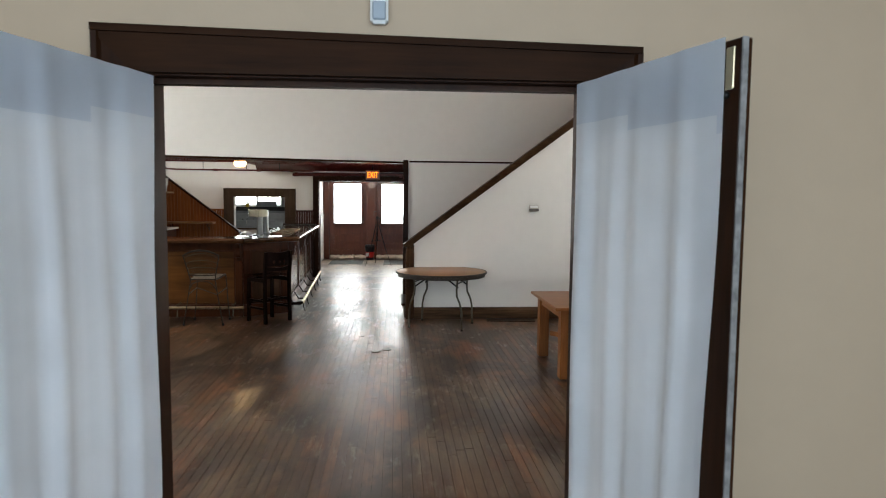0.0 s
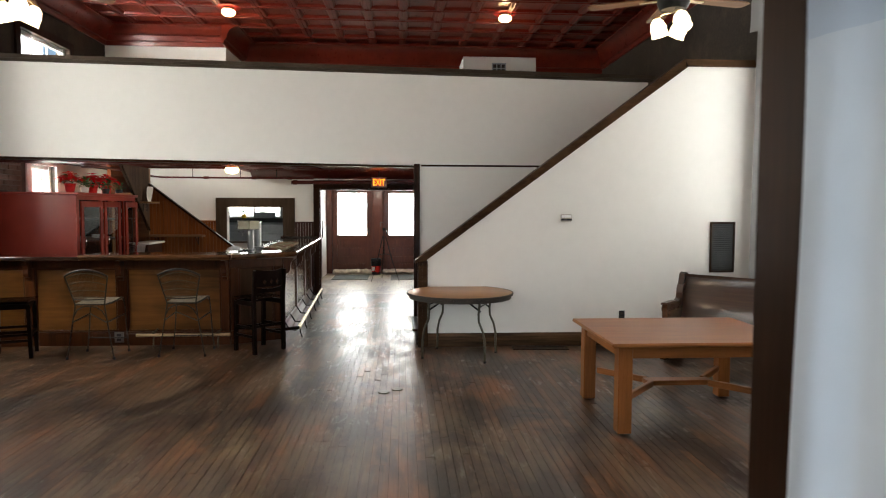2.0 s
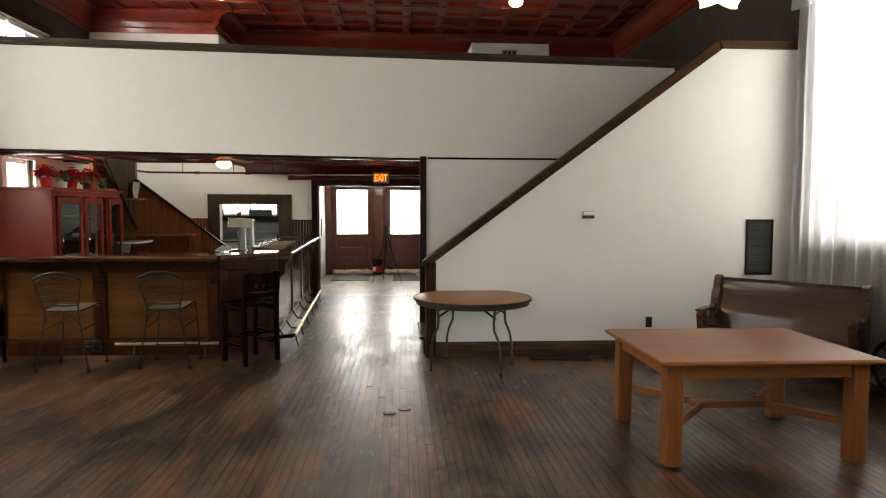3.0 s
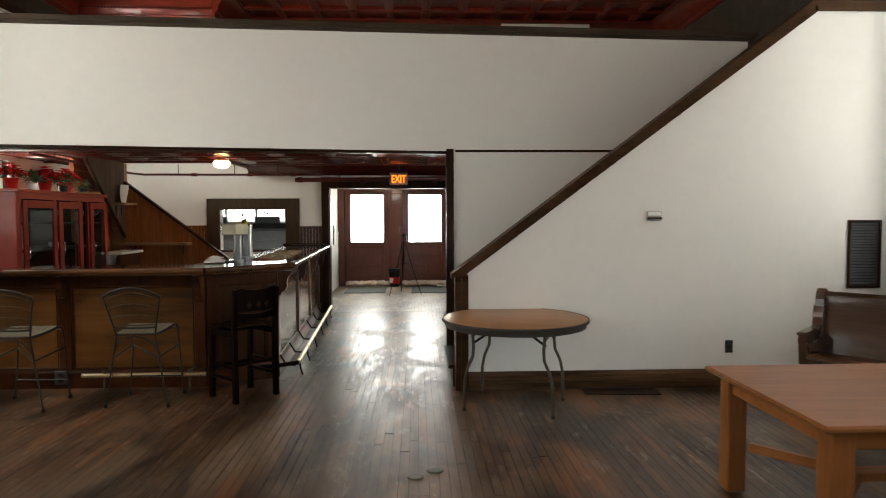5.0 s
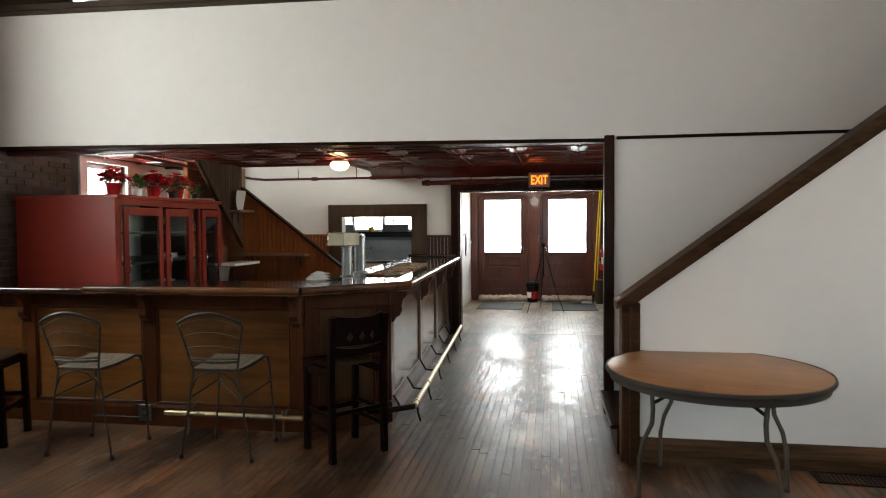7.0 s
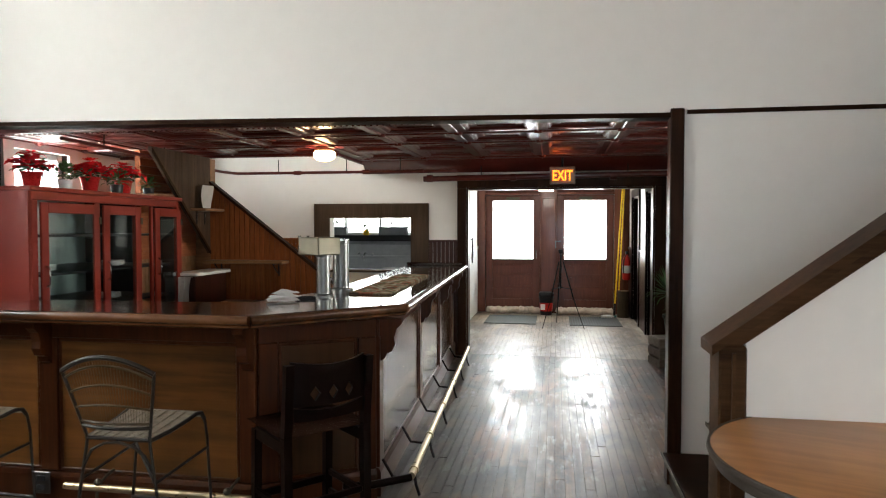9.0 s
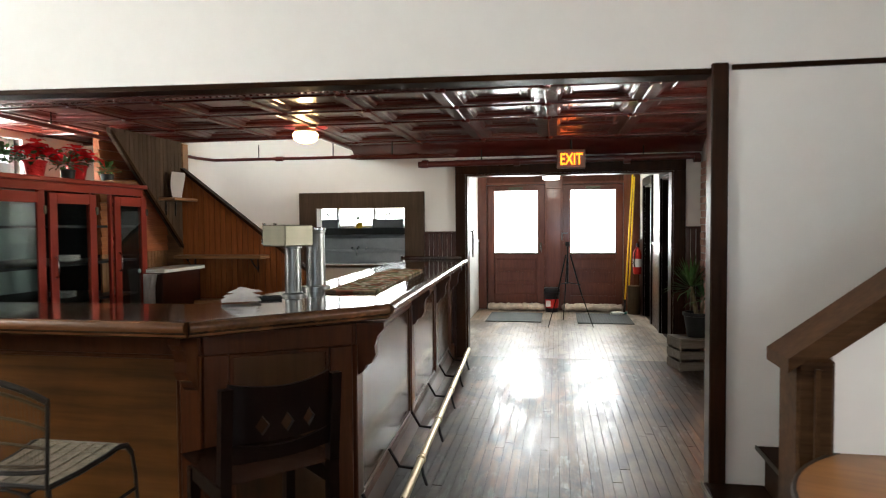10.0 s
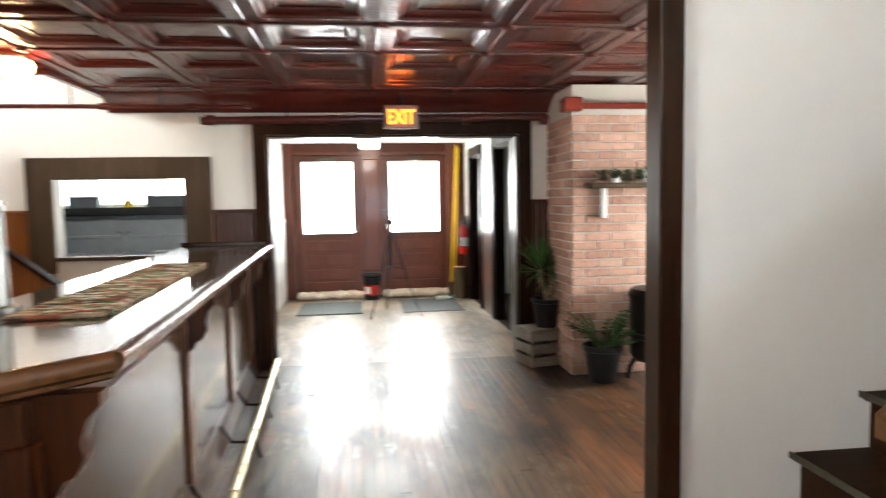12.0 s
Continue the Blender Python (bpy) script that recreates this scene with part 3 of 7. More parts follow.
def tin_ceiling(bm, x0, x1, y0, y1, z, px, py, ox, oy, depth=0.05, rib=0.12):
    """Pressed coffers: ribs with a raised bead, sloping sides, sunk panels with an inner frame."""
    def ring(a, b):
        return [(a[0], a[1], a[4]), (a[2], a[1], a[4]), (a[2], a[3], a[4]), (a[0], a[3], a[4])]
    nx0, nx1 = math.floor((x0 - ox) / px), math.ceil((x1 - ox) / px)
    ny0, ny1 = math.floor((y0 - oy) / py), math.ceil((y1 - oy) / py)
    for i in range(nx0, nx1):
        for j in range(ny0, ny1):
            a0, a1 = max(x0, ox + i * px), min(x1, ox + (i + 1) * px)
            b0, b1 = max(y0, oy + j * py), min(y1, oy + (j + 1) * py)
            if a1 - a0 < 2.4 * rib or b1 - b0 < 2.4 * rib:
                bm.faces.new([bm.verts.new(p) for p in ((a0, b0, z), (a1, b0, z), (a1, b1, z), (a0, b1, z))])
                continue
            last = None
            for off, h in ((0.0, 0.0), (rib * 0.50, 0.0), (rib * 0.53, 0.004), (rib * 0.60, 0.005), (rib * 0.68, depth * 0.5), (rib * 0.76, depth * 0.85), (rib * 0.86, depth), (rib * 1.02, depth), (rib * 1.06, depth - 0.006), (rib * 1.13, depth - 0.006), (rib * 1.17, depth)):
                k = min(off, (a1 - a0) / 2 - 0.01, (b1 - b0) / 2 - 0.01)
                r = [bm.verts.new(p) for p in ((a0 + k, b0 + k, z + h), (a1 - k, b0 + k, z + h), (a1 - k, b1 - k, z + h), (a0 + k, b1 - k, z + h))]
                if last:
                    for n in range(4):
                        bm.faces.new((last[n], last[(n + 1) % 4], r[(n + 1) % 4], r[n]))
                last = r
            bm.faces.new(last)
    for i in range(nx0, nx1 + 1):
        x = ox + i * px
        if x0 + 0.02 < x < x1 - 0.02:
            tube(bm, [(x, y0, z - 0.004), (x, y1, z - 0.003)], 0.009, 6)
            for j in range(ny0, ny1 + 1):
                y = oy + j * py
                if y0 + 0.05 < y < y1 - 0.05:
                    ball(bm, (x, y, z - 0.004), 0.045, 8, 0.55)
    for j in range(ny0, ny1 + 1):
        y = oy + j * py
        if y0 + 0.02 < y < y1 - 0.02:
            tube(bm, [(x0, y, z - 0.002), (x1, y, z - 0.002)], 0.010, 6)
    return bm


bm = tin_ceiling(B(), XL, XR, 10.60, 12.86, ZU, 0.68, 0.62, 0.03, 11.0, 0.032, 0.16)
tin_ceiling(bm, -2.15, XR, 12.86, 13.72, ZU, 0.68, 0.62, 0.03, 11.0, 0.032, 0.16)
box(bm, XL, YW + 0.12, ZU + 0.065, XR, 12.86, ZU + 0.08)
box(bm, -2.15, 12.86, ZU + 0.065, XR, YV, ZU + 0.08)
box(bm, XL, 12.86, ZU - 0.03, -2.15, 12.90, 2.62)
box(bm, -2.19, 12.90, ZU - 0.03, -2.15, YV, 2.62)
# coved cornice behind the beam edge, with a bead row
sweep(bm, [(0.0, -0.125), (0.03, -0.13), (0.08, -0.12), (0.16, -0.085), (0.22, -0.045), (0.25, -0.005), (0.30, 0.0), (0.34, 0.0), (0.34, 0.05), (0, 0.05)],
      (XL, YW + 0.12, ZU), (0.95, YW + 0.12, ZU), (0, 1, 0))
for i in range(140):
    x = XL + 0.042 * i
    if x < 0.93:
        ball(bm, (x, YW + 0.395, ZU - 0.012), 0.019, 8)
        cyl(bm, (x + 0.021, YW + 0.15, ZU - 0.128), (x + 0.021, YW + 0.20, ZU - 0.112), 0.011, seg=6)
# pressed ladder pattern on the long ribs over the passage
for i in range(-3, 4):
    xr = 0.03 + 0.68 * i
    for j in range(66):
        y = 10.66 + 0.046 * j
        if y < 13.7 and (xr > -2.1 or y < 12.8):
            for sx in (-1, 1):
                prism(bm, [(y, ZU + 0.001), (y + 0.017, ZU - 0.0016), (y + 0.034, ZU + 0.001)], xr + sx * 0.019, xr + sx * 0.066, "yz")
sweep(bm, [(0, -0.14), (0.02, -0.14), (0.05, -0.11), (0.12, -0.06), (0.2, -0.02), (0.23, 0.0), (0.23, 0.05), (0, 0.05)], (-2.15, YV, ZU), (XR, YV, ZU), (0, -1, 0))
solid("ceiling_bar", bm, TIN, "glossy oxblood red pressed tin ceiling with square coffers", "ceiling", smooth=True, **S)

# upper ceiling of the main room and loft
bm = tin_ceiling(B(), XL, XR, YN, 15.5, ZC, 0.61, 0.61, 0.1, 2.8, 0.04, 0.11)
box(bm, XL, YN, ZC + 0.05, XR, 15.6, ZC + 0.1)
solid("ceiling_upper", bm, TINB, "brick red pressed tin ceiling with square coffers", "ceiling", smooth=True, **S)
bm = wall_y(B(), 13.94, 14.1, XL, -2.6, 2.6, ZC)
box(bm, -2.7, 14.1, 2.6, -2.6, 15.5, ZC)
wall_y(bm, 15.4, 15.5, -2.6, XR, 2.6, ZC)
solid("wall_loft_back", bm, WHITE, "white plaster wall at the back of the loft", "wall", **S)
bm = B()
BIG = [(0, -0.34), (0.03, -0.34), (0.05, -0.27), (0.08, -0.26), (0.10, -0.17), (0.16, -0.07), (0.24, -0.03), (0.30, -0.02), (0.30, 0), (0, 0)]
sweep(bm, BIG, (XL, 13.94, ZC), (-2.6, 13.94, ZC), (0, -1, 0))
sweep(bm, BIG, (-2.6, 13.64, ZC), (-2.6, 15.4, ZC), (1, 0, 0))
sweep(bm, [(u * 1.9, v * 1.2) for u, v in BIG], (-2.6, 15.4, ZC), (XR, 15.4, ZC), (0, -1, 0))
sweep(bm, BIG, (XL, YN, ZC), (XL, 13.94, ZC), (1, 0, 0))
sweep(bm, BIG, (XR, YN, ZC), (XR, 15.4, ZC), (-1, 0, 0))
for i in range(44):
    ball(bm, (XL + 0.05 * i, 13.81, ZC - 0.165), 0.018, 6)
solid("trim_loft_cornice", bm, TINB, "brick red pressed tin cornice with beading", "trim", smooth=True, **S)
solid("wall_duct", box(B(), 1.72, 12.4, 2.6, 2.95, 13.2, 4.22), WHITE, "white boxed duct standing in the loft", "duct", **S)

# back wall of the bar, with the pass-through and the hall opening
bm = wall_y(B(), YV, YV + 0.16, XL, XR, 0, 2.6, [(-2.63, -1.58, 1.02, 1.68), (-0.89, 1.32, 0, 2.04)])
solid("wall_north", bm, WHITE, "white plaster wall with a pass-through and a hall opening", "wall", **S)

# hall
bm = wall_x(B(), -1.40, -1.25, YV + 0.16, YD, 0, 2.6)
solid("wall_hall_west", bm, WHITE, "white plaster hall wall", "wall", **S)
bm = wall_x(B(), 1.5, 1.62, YV + 0.16, YD, 0, 2.6, [(14.95, 15.85, 0, 2.08), (16.75, 17.55, 0, 2.08)])
solid("wall_hall_east", bm, WHITE, "white plaster hall wall with two doorways", "wall", **S)
bm = wall_y(B(), YD, YD + 0.18, -1.4, 1.62, 0, 2.6, [(-1.10, -0.09, 0, 2.17), (0.22, 1.23, 0, 2.17)])
solid("wall_entrance", bm, wood("red_brown_panel", (0.05, 0.014, 0.008), (0.12, 0.036, 0.019), 0.4, "z", 18, spec=0.15), "red-brown wooden wall round the entrance doors", "wall", **S)
solid("ceiling_hall", box(B(), -1.4, YV, 2.34, 1.62, YD + 0.18, 2.52), CEILW, "white hall ceiling", "ceiling", **S)
# near-black colour stands in for the lack of light in the side rooms
solid("wall_side_rooms", wall_x(B(), 3.0, 3.1, 14.5, 18.0, 0, 2.6), plain("unlit_room_tone", (0.05, 0.05, 0.06), 0.8), "side room wall coloured dark to stand for unlit rooms", "wall", **S)
bm = wall_y(B(), 14.3, 14.4, 1.62, 3.1, 0, 2.6)
wall_y(bm, 18.0, 18.1, 1.62, 3.1, 0, 2.6)
box(bm, 1.62, 14.3, 2.52, 3.1, 18.1, 2.6)
solid("wall_side_room_ends", bm, CEILW, "plain side room walls", "wall", **S)
solid("floor_side_rooms", box(B(), 1.5, 14.3, -0.05, 3.1, 18.1, -0.002), SUB, "dark side room floor", "floor", **S)
solid("floor_hall", box(B(), -1.4, 14.0, -0.12, 1.62, 18.4, -0.02), SUB, "underlay of the hall floor", "floor", **S)

# kitchen beyond the pass-through
bm = wall_x(B(), -4.3, -4.2, 14.1, 16.7, 0, 2.6)
wall_y(bm, 16.7, 16.85, -4.3, -1.4, 0, 2.6, [(-4.0, -2.12, 1.44, 2.2)])
solid("wall_kitchen", bm, plain("kitchen_grey_paint", (0.24, 0.25, 0.26), 0.5), "pale grey kitchen wall with a wide window", "wall", **S)
solid("ceiling_kitchen", box(B(), -4.3, 14.1, 2.5, -1.4, 16.85, 2.6), CEILW, "white kitchen ceiling", "ceiling", **S)
solid("floor_kitchen", box(B(), -4.3, 14.1, -0.05, -1.4, 16.85, 0.0), GREYP, "grey kitchen floor", "floor", **S)

# bright overcast distance beyond the openings
bm = box(B(), -2.6, 21.5, -0.3, 2.6, 21.6, 4.5)
box(bm, -5.2, 19.2, 0, -1.2, 19.3, 4)
solid("backdrop", bm, DAYGLOW, "bright white overcast daylight outside", "backdrop", **S)
solid("backdrop_east", box(B(), 6.6, 2, 0, 6.7, 11, 6), DAYGLOW, "bright white overcast daylight outside", "backdrop", **S)
solid("backdrop_west", box(B(), -6.3, 10.0, 0, -6.2, 14.5, 6), DAYGLOW, "bright white overcast daylight outside", "backdrop", **S)

# stair
ST0, RISE, RUN = 0.84, 0.195, 0.252
bm = B()
for i in range(13):
    x = ST0 + i * RUN
    box(bm, x + 0.02, 9.18, 0, x + RUN + 0.02, YW, RISE * (i + 1) - 0.03)
solid("stair", bm, TRIM, "dark stained wooden stair risers between white walls", "stair", **S)
STAIR = bpy.data.objects["stair"]
for i in range(13):
    x = ST0 + i * RUN
    part("tread", box(B(), x - 0.02, 9.18, RISE * (i + 1) - 0.03, x + RUN + 0.02, YW - 0.001, RISE * (i + 1), 0.008), TRIM, STAIR)
    part("nosing_strip", box(B(), x - 0.028, 9.18, RISE * (i + 1) - 0.020, x - 0.0205, YW - 0.001, RISE * (i + 1) + 0.003, 0.002), NICKEL, STAIR, "worn metal edge strip")
# stair side wall with sloping top
YS = 9.06
sl = (3.35 - 1.07) / (4.08 - 1.01)
zs = lambda x: 1.07 + sl * (x - 1.01)
bm = prism(B(), [(0.99, 0), (XR, 0), (XR, 3.37), (4.09, 3.37), (0.99, zs(0.99))], YS, YS + 0.12, "xz")
solid("wall_stair", bm, WHITE, "white plaster stair wall with a sloping top", "wall", **S)
bm = B()
prism(bm, [(0.90, zs(0.90)), (4.10, zs(4.09)), (4.07, zs(4.09) + 0.05), (0.90, zs(0.90) + 0.055)], YS - 0.02, YS + 0.14, "xz")
prism(bm, [(0.84, zs(0.84) + 0.055), (4.07, zs(4.07) + 0.055), (4.05, zs(4.07) + 0.105), (0.84, zs(0.84) + 0.10)], YS - 0.05, YS + 0.17, "xz")
prism(bm, [(4.10, 3.37), (XR, 3.37), (XR, 3.45), (4.06, 3.45)], YS - 0.04, YS + 0.16, "xz")
solid("trim_stair_cap", bm, OAK, "dark stained sloping wooden cap on the stair wall", "trim", **S)
bm = box(B(), 0.875, YS - 0.03, 0, 0.99, YS + 0.15, zs(0.93) + 0.03, 0.01)
box(bm, 0.925, YS - 0.045, 0, 0.94, YS - 0.03, zs(0.93))
solid("trim_newel", bm, OAK, "dark oak newel post at the foot of the stair", "trim", **S)
bm = sweep(B(), [(0, 0), (0.018, 0), (0.018, 0.13), (0.012, 0.15), (0.004, 0.165), (0, 0.165)], (0.99, YS, 0), (XR, YS, 0), (0, -1, 0))
solid("baseboard_stair", bm, BASEW, "dark grained oak baseboard", "baseboard", **S)
# far grip rail above the loft cap
bm = B()
tube(bm, [(4.02, YW - 0.08, 3.30), (4.35, YW - 0.08, 3.54), (4.9, YW - 0.08, 3.60)], 0.025)
solid("trim_handrail", bm, OAK, "dark wooden handrail at the stair head", "trim", smooth=True, **S)

# casing of the first doorway
bm = B()
w = 0.17
for side, x0, w in ((0, -0.31, 0.135), (1, 1.468, 0.165)):
    sweep(bm, [(0, 0), (0, 0.03), (0.02, 0.035), (w - 0.03, 0.03), (w - 0.02, 0.045), (w, 0.045), (w, 0)] if side else
          [(0, 0), (0, 0.045), (0.02, 0.045), (0.03, 0.03), (w - 0.02, 0.035), (w, 0.03), (w, 0)], (x0, YF, 0), (x0, YF, 2.235 if not side else 2.205), (1, 0, 0), (0, -1, 0))
solid("trim_doorway_side", bm, TRIMZ, "dark stained wooden doorway casing", "trim", **S)
bm = prism(B(), [(-0.31, 2.245), (-0.31, 2.235), (-0.175, 2.10), (1.468, 2.10), (1.63, 2.21), (1.63, 2.22)], YF - 0.037, YF, "xz")
prism(bm, [(-0.31, 2.235), (1.63, 2.20), (1.63, 2.225), (-0.31, 2.26)], YF - 0.05, YF, "xz")
solid("trim_doorway_head", bm, TRIM, "dark stained wooden doorway head casing", "trim", **S)
bm = box(B(), -0.175, YF, 0, -0.155, YN + 0.03, 2.12)
box(bm, 1.448, YF, 0, 1.468, YN + 0.03, 2.12)
box(bm, -0.155, YF, 2.095, 1.448, YN + 0.03, 2.12)
box(bm, -0.155, YF + 0.06, 2.075, 1.448, YF + 0.1, 2.095)
solid("trim_doorway_jamb", bm, TRIMZ, "dark stained wooden door jamb lining", "trim", **S)

# casing of the hall opening and the pass-through
bm = B()
box(bm, -1.0, YV - 0.03, 0, -0.89, YV, 2.04, 0.006)
box(bm, 1.32, YV - 0.03, 0, 1.44, YV, 2.04, 0.006)
box(bm, -0.89, YV, 0, -0.87, YV + 0.19, 2.02)
box(bm, 1.30, YV, 0, 1.32, YV + 0.19, 2.02)
box(bm, -1.0, YV - 0.035, 2.04, 1.44, YV, 2.20, 0.006)
box(bm, -0.89, YV, 2.02, 1.32, YV + 0.19, 2.04)
solid("trim_hall_opening", bm, TRIMZ, "dark red-brown wooden casing of the hall opening", "trim", **S)
bm = B()
for p in ([(-2.83, 1.86), (-1.355, 1.86), (-1.58, 1.68), (-2.63, 1.68)], [(-2.83, 0.9), (-2.83, 1.86), (-2.63, 1.68), (-2.63, 0.9)], [(-1.355, 1.86), (-1.355, 0.9), (-1.58, 0.9), (-1.58, 1.68)]):
    prism(bm, p, YV - 0.035, YV, "xz")
box(bm, -2.63, YV - 0.02, 1.0, -1.58, YV + 0.18, 1.03)
solid("trim_pass_through", bm, GREYWZ, "wide weathered grey wooden frame of the pass-through", "trim", **S)


def boards(parent, x0, x1, top, y, mat, pitch=0.052):
    """Upright tongue and groove boards on a wall across x, each a piece of its own; top is a height or a function of x."""
    n = max(1, round((x1 - x0) / pitch))
    d = (x1 - x0) / n
    f = top if callable(top) else (lambda x: top)
    shared = None
    for i in range(n):
        a, b = x0 + i * d + 0.003, x0 + (i + 1) * d - 0.003
        if callable(top) or shared is None:
            shared = mesh_of("board", prism(B(), [(0, 0), (b - a, 0), (b - a, f(b)), (0, f(a))], -0.012, 0.0, "xz"), mat)
        ob = new("board", shared)
        ob.parent = parent
        ob.location = (a, y, 0)


w1 = solid("trim_wainscot", box(B(), -1.355, YV - 0.03, 1.38, -1.0, YV, 1.41, 0.004), BEADD, "dark red beadboard wainscot", "wainscot", **S)
boards(w1, -1.355, -1.0, 1.38, YV, BEADD)
w2 = solid("trim_wainscot_hall_side", box(B(), 1.44, YV - 0.03, 1.42, 1.60, YV, 1.45, 0.004), BEADD, "dark beadboard wainscot beside the hall", "wainscot", **S)
boards(w2, 1.44, 1.60, 1.42, YV, BEADD)
w3 = solid("trim_wainscot_stairside", box(B(), -3.6, YV - 0.03, 1.40, -2.83, YV, 1.43, 0.004), BEAD, "stained beadboard wainscot", "wainscot", **S)
boards(w3, -3.6, -2.83, 1.40, YV, BEAD)

# back stair enclosure behind the bar: two flights with stained boarding
YB, XB = 12.85, -3.65
f1 = lambda x: max(0.3, 2.04 + (1.39 - 2.04) / (-2.79 + 3.64) * (x + 3.64))
bm = B()
prism(bm, [(XB, 0), (-1.75, 0), (-1.75, f1(-1.75)), (XB, f1(XB))], YB, YB + 0.05, "xz")
wbs = solid("wall_back_stair", bm, BEAD, "stained boarding under the back stair", "wall", **S)
boards(wbs, XB, -1.75, f1, YB, BEAD, 0.06)
bm = prism(B(), [(XB, f1(XB)), (-1.75, f1(-1.75)), (-1.75, f1(-1.75) + 0.035), (XB, f1(XB) + 0.035)], YB - 0.03, YB + 0.06, "xz")
solid("trim_back_stair", bm, TRIM, "dark sloping stair trim", "trim", **S)
f2 = lambda y: 1.25 + (2.30 - 1.25) / (12.87 - 11.78) * (12.87 - y)
bm = B()
n = 17
for i in range(n):
    a = 11.78 + (YB - 11.78) / n * i + 0.002
    b = 11.78 + (YB - 11.78) / n * (i + 1) - 0.002
    prism(bm, [(a, f2(a)), (b, f2(b)), (b, 2.34), (a, 2.34)], XB - 0.04, XB, "yz")
solid("wall_back_stair_side", bm, GREYWZ, "weathered upright boards beside the upper stair flight", "wall", **S)
bm = prism(B(), [(11.78, f2(11.78) - 0.02), (YB, f2(YB) - 0.02), (YB, f2(YB) + 0.02), (11.78, f2(11.78) + 0.02)], XB, XB + 0.012, "yz")
solid("trim_stair_string", bm, TRIM, "dark sloping stair string", "trim", **S)
bm = B()
n = 14
for i in range(n):
    z0 = 1.24 + i * 0.078
    prism(bm, [(XB - 0.26, z0), (XB - 0.235, z0), (XB - 0.25, z0 + 0.076), (XB - 0.26, z0 + 0.076)], 11.95, 12.95, "xz")
box(bm, XB - 0.30, 11.95, 1.24, XB - 0.262, 12.95, 2.33)
solid("wall_clapboard", bm, BEADX, "red-brown horizontal clapboards below the stair", "wall", **S)
bm = B()
for i in range(18):
    y0 = 11.95 + 0.055 * i
    box(bm, XB - 0.26, y0, 0, XB - 0.24, y0 + 0.05, 1.24)
solid("trim_wainscot_back", bm, SHELF, "pale orange beadboard wainscot", "wainscot", **S)
solid("wall_back_closet", box(B(), -4.25, 12.95, 0, XB - 0.05, 13.05, 2.34), SHELF, "orange wooden panel", "wall", **S)

# ---------------------------------------------------------------- doors and windows


def glazed(name, thing_ob, bm, mat=None):
    ob = part(name, bm, mat or GLASS, thing_ob)
    ob.visible_shadow = False
    return ob


def entrance_door(name, x0, x1, label, handle_x):
    d = thing(name, label, "door", ((x0 + x1) / 2, YD + 0.06, 0))
    d["kind"] = "structure"
    h, w = 2.165, (x1 - x0) / 2 - 0.004
    st = 0.125
    part("stile", box(B(), -w, 0, 0.01, -w + st, 0.05, h, 0.004), DOORW, d)
    part("stile", box(B(), w - st, 0, 0.01, w, 0.05, h, 0.004), DOORW, d)
    for a, b in ((0.01, 0.24), (0.90, 0.98), (2.07, h)):
        part("rail", box(B(), -w + st, 0, a, w - st, 0.05, b, 0.004), DOORW, d)
    for k in range(3):
        a = 0.24 + k * 0.22
        bm = box(B(), -w + st, 0.018, a, w - st, 0.032, a + 0.22)
        box(bm, -w + st + 0.03, 0.006, a + 0.03, w - st - 0.03, 0.02, a + 0.19, 0.01)
        part("panel", bm, DOORW, d)
    glazed("pane", d, box(B(), -w + st, 0.022, 0.98, w - st, 0.028, 2.07))
    part("sill", box(B(), -w + st - 0.03, -0.02, 0.965, w - st + 0.03, 0.005, 0.985, 0.004), NICKEL, d, "pale metal glazing sill")
    s = 1 if handle_x > 0 else -1
    hd = part("handle", box(B(), s * (w - 0.09), -0.012, 1.02, s * (w - 0.05), 0, 1.16, 0.004), NICKEL, d, "bright chrome pull plate")
    bm = tube(B(), [(s * (w - 0.065), -0.012, 0.98), (s * (w - 0.065), -0.06, 1.0), (s * (w - 0.065), -0.06, 1.12), (s * (w - 0.065), -0.012, 1.14)], 0.009)
    part("grip", bm, CHROME, hd, smooth=True)
    part("closer", box(B(), -0.12, -0.05, 2.08, 0.12, 0, 2.13, 0.006), NICKEL, d, "metal door closer")
    return d


entrance_door("door_1", -1.10, -0.09, "red-brown wooden entrance door with a large bright pane", 0.3)
entrance_door("door_2", 0.22, 1.23, "red-brown wooden entrance door with a large bright pane", -0.3)
bm = box(B(), -0.09, YD - 0.03, 0, 0.22, YD + 0.0, 2.40, 0.006)
box(bm, -0.06, YD - 0.05, 0.2, 0.19, YD - 0.03, 2.1, 0.01)
box(bm, -1.25, YD - 0.03, 0, -1.10, YD, 2.40, 0.006)
box(bm, 1.23, YD - 0.03, 0, 1.40, YD, 2.40, 0.006)
box(bm, -1.10, YD - 0.025, 2.17, -0.09, YD, 2.21)
box(bm, 0.22, YD - 0.025, 2.17, 1.23, YD, 2.21)
for xa, xb in ((-1.10, -0.09), (0.22, 1.23)):
    for u, v in ((xa, xa + 0.03), (xb - 0.03, xb)):
        box(bm, u, YD + 0.115, 0, v, YD + 0.15, 2.17)
    box(bm, xa + 0.03, YD + 0.115, 2.14, xb - 0.03, YD + 0.15, 2.17)
    box(bm, xa, YD + 0.115, 0.0, xb, YD + 0.16, 0.03)
solid("trim_entrance", bm, DOORW, "red-brown wooden door frame with a broad middle post", "trim", **S)
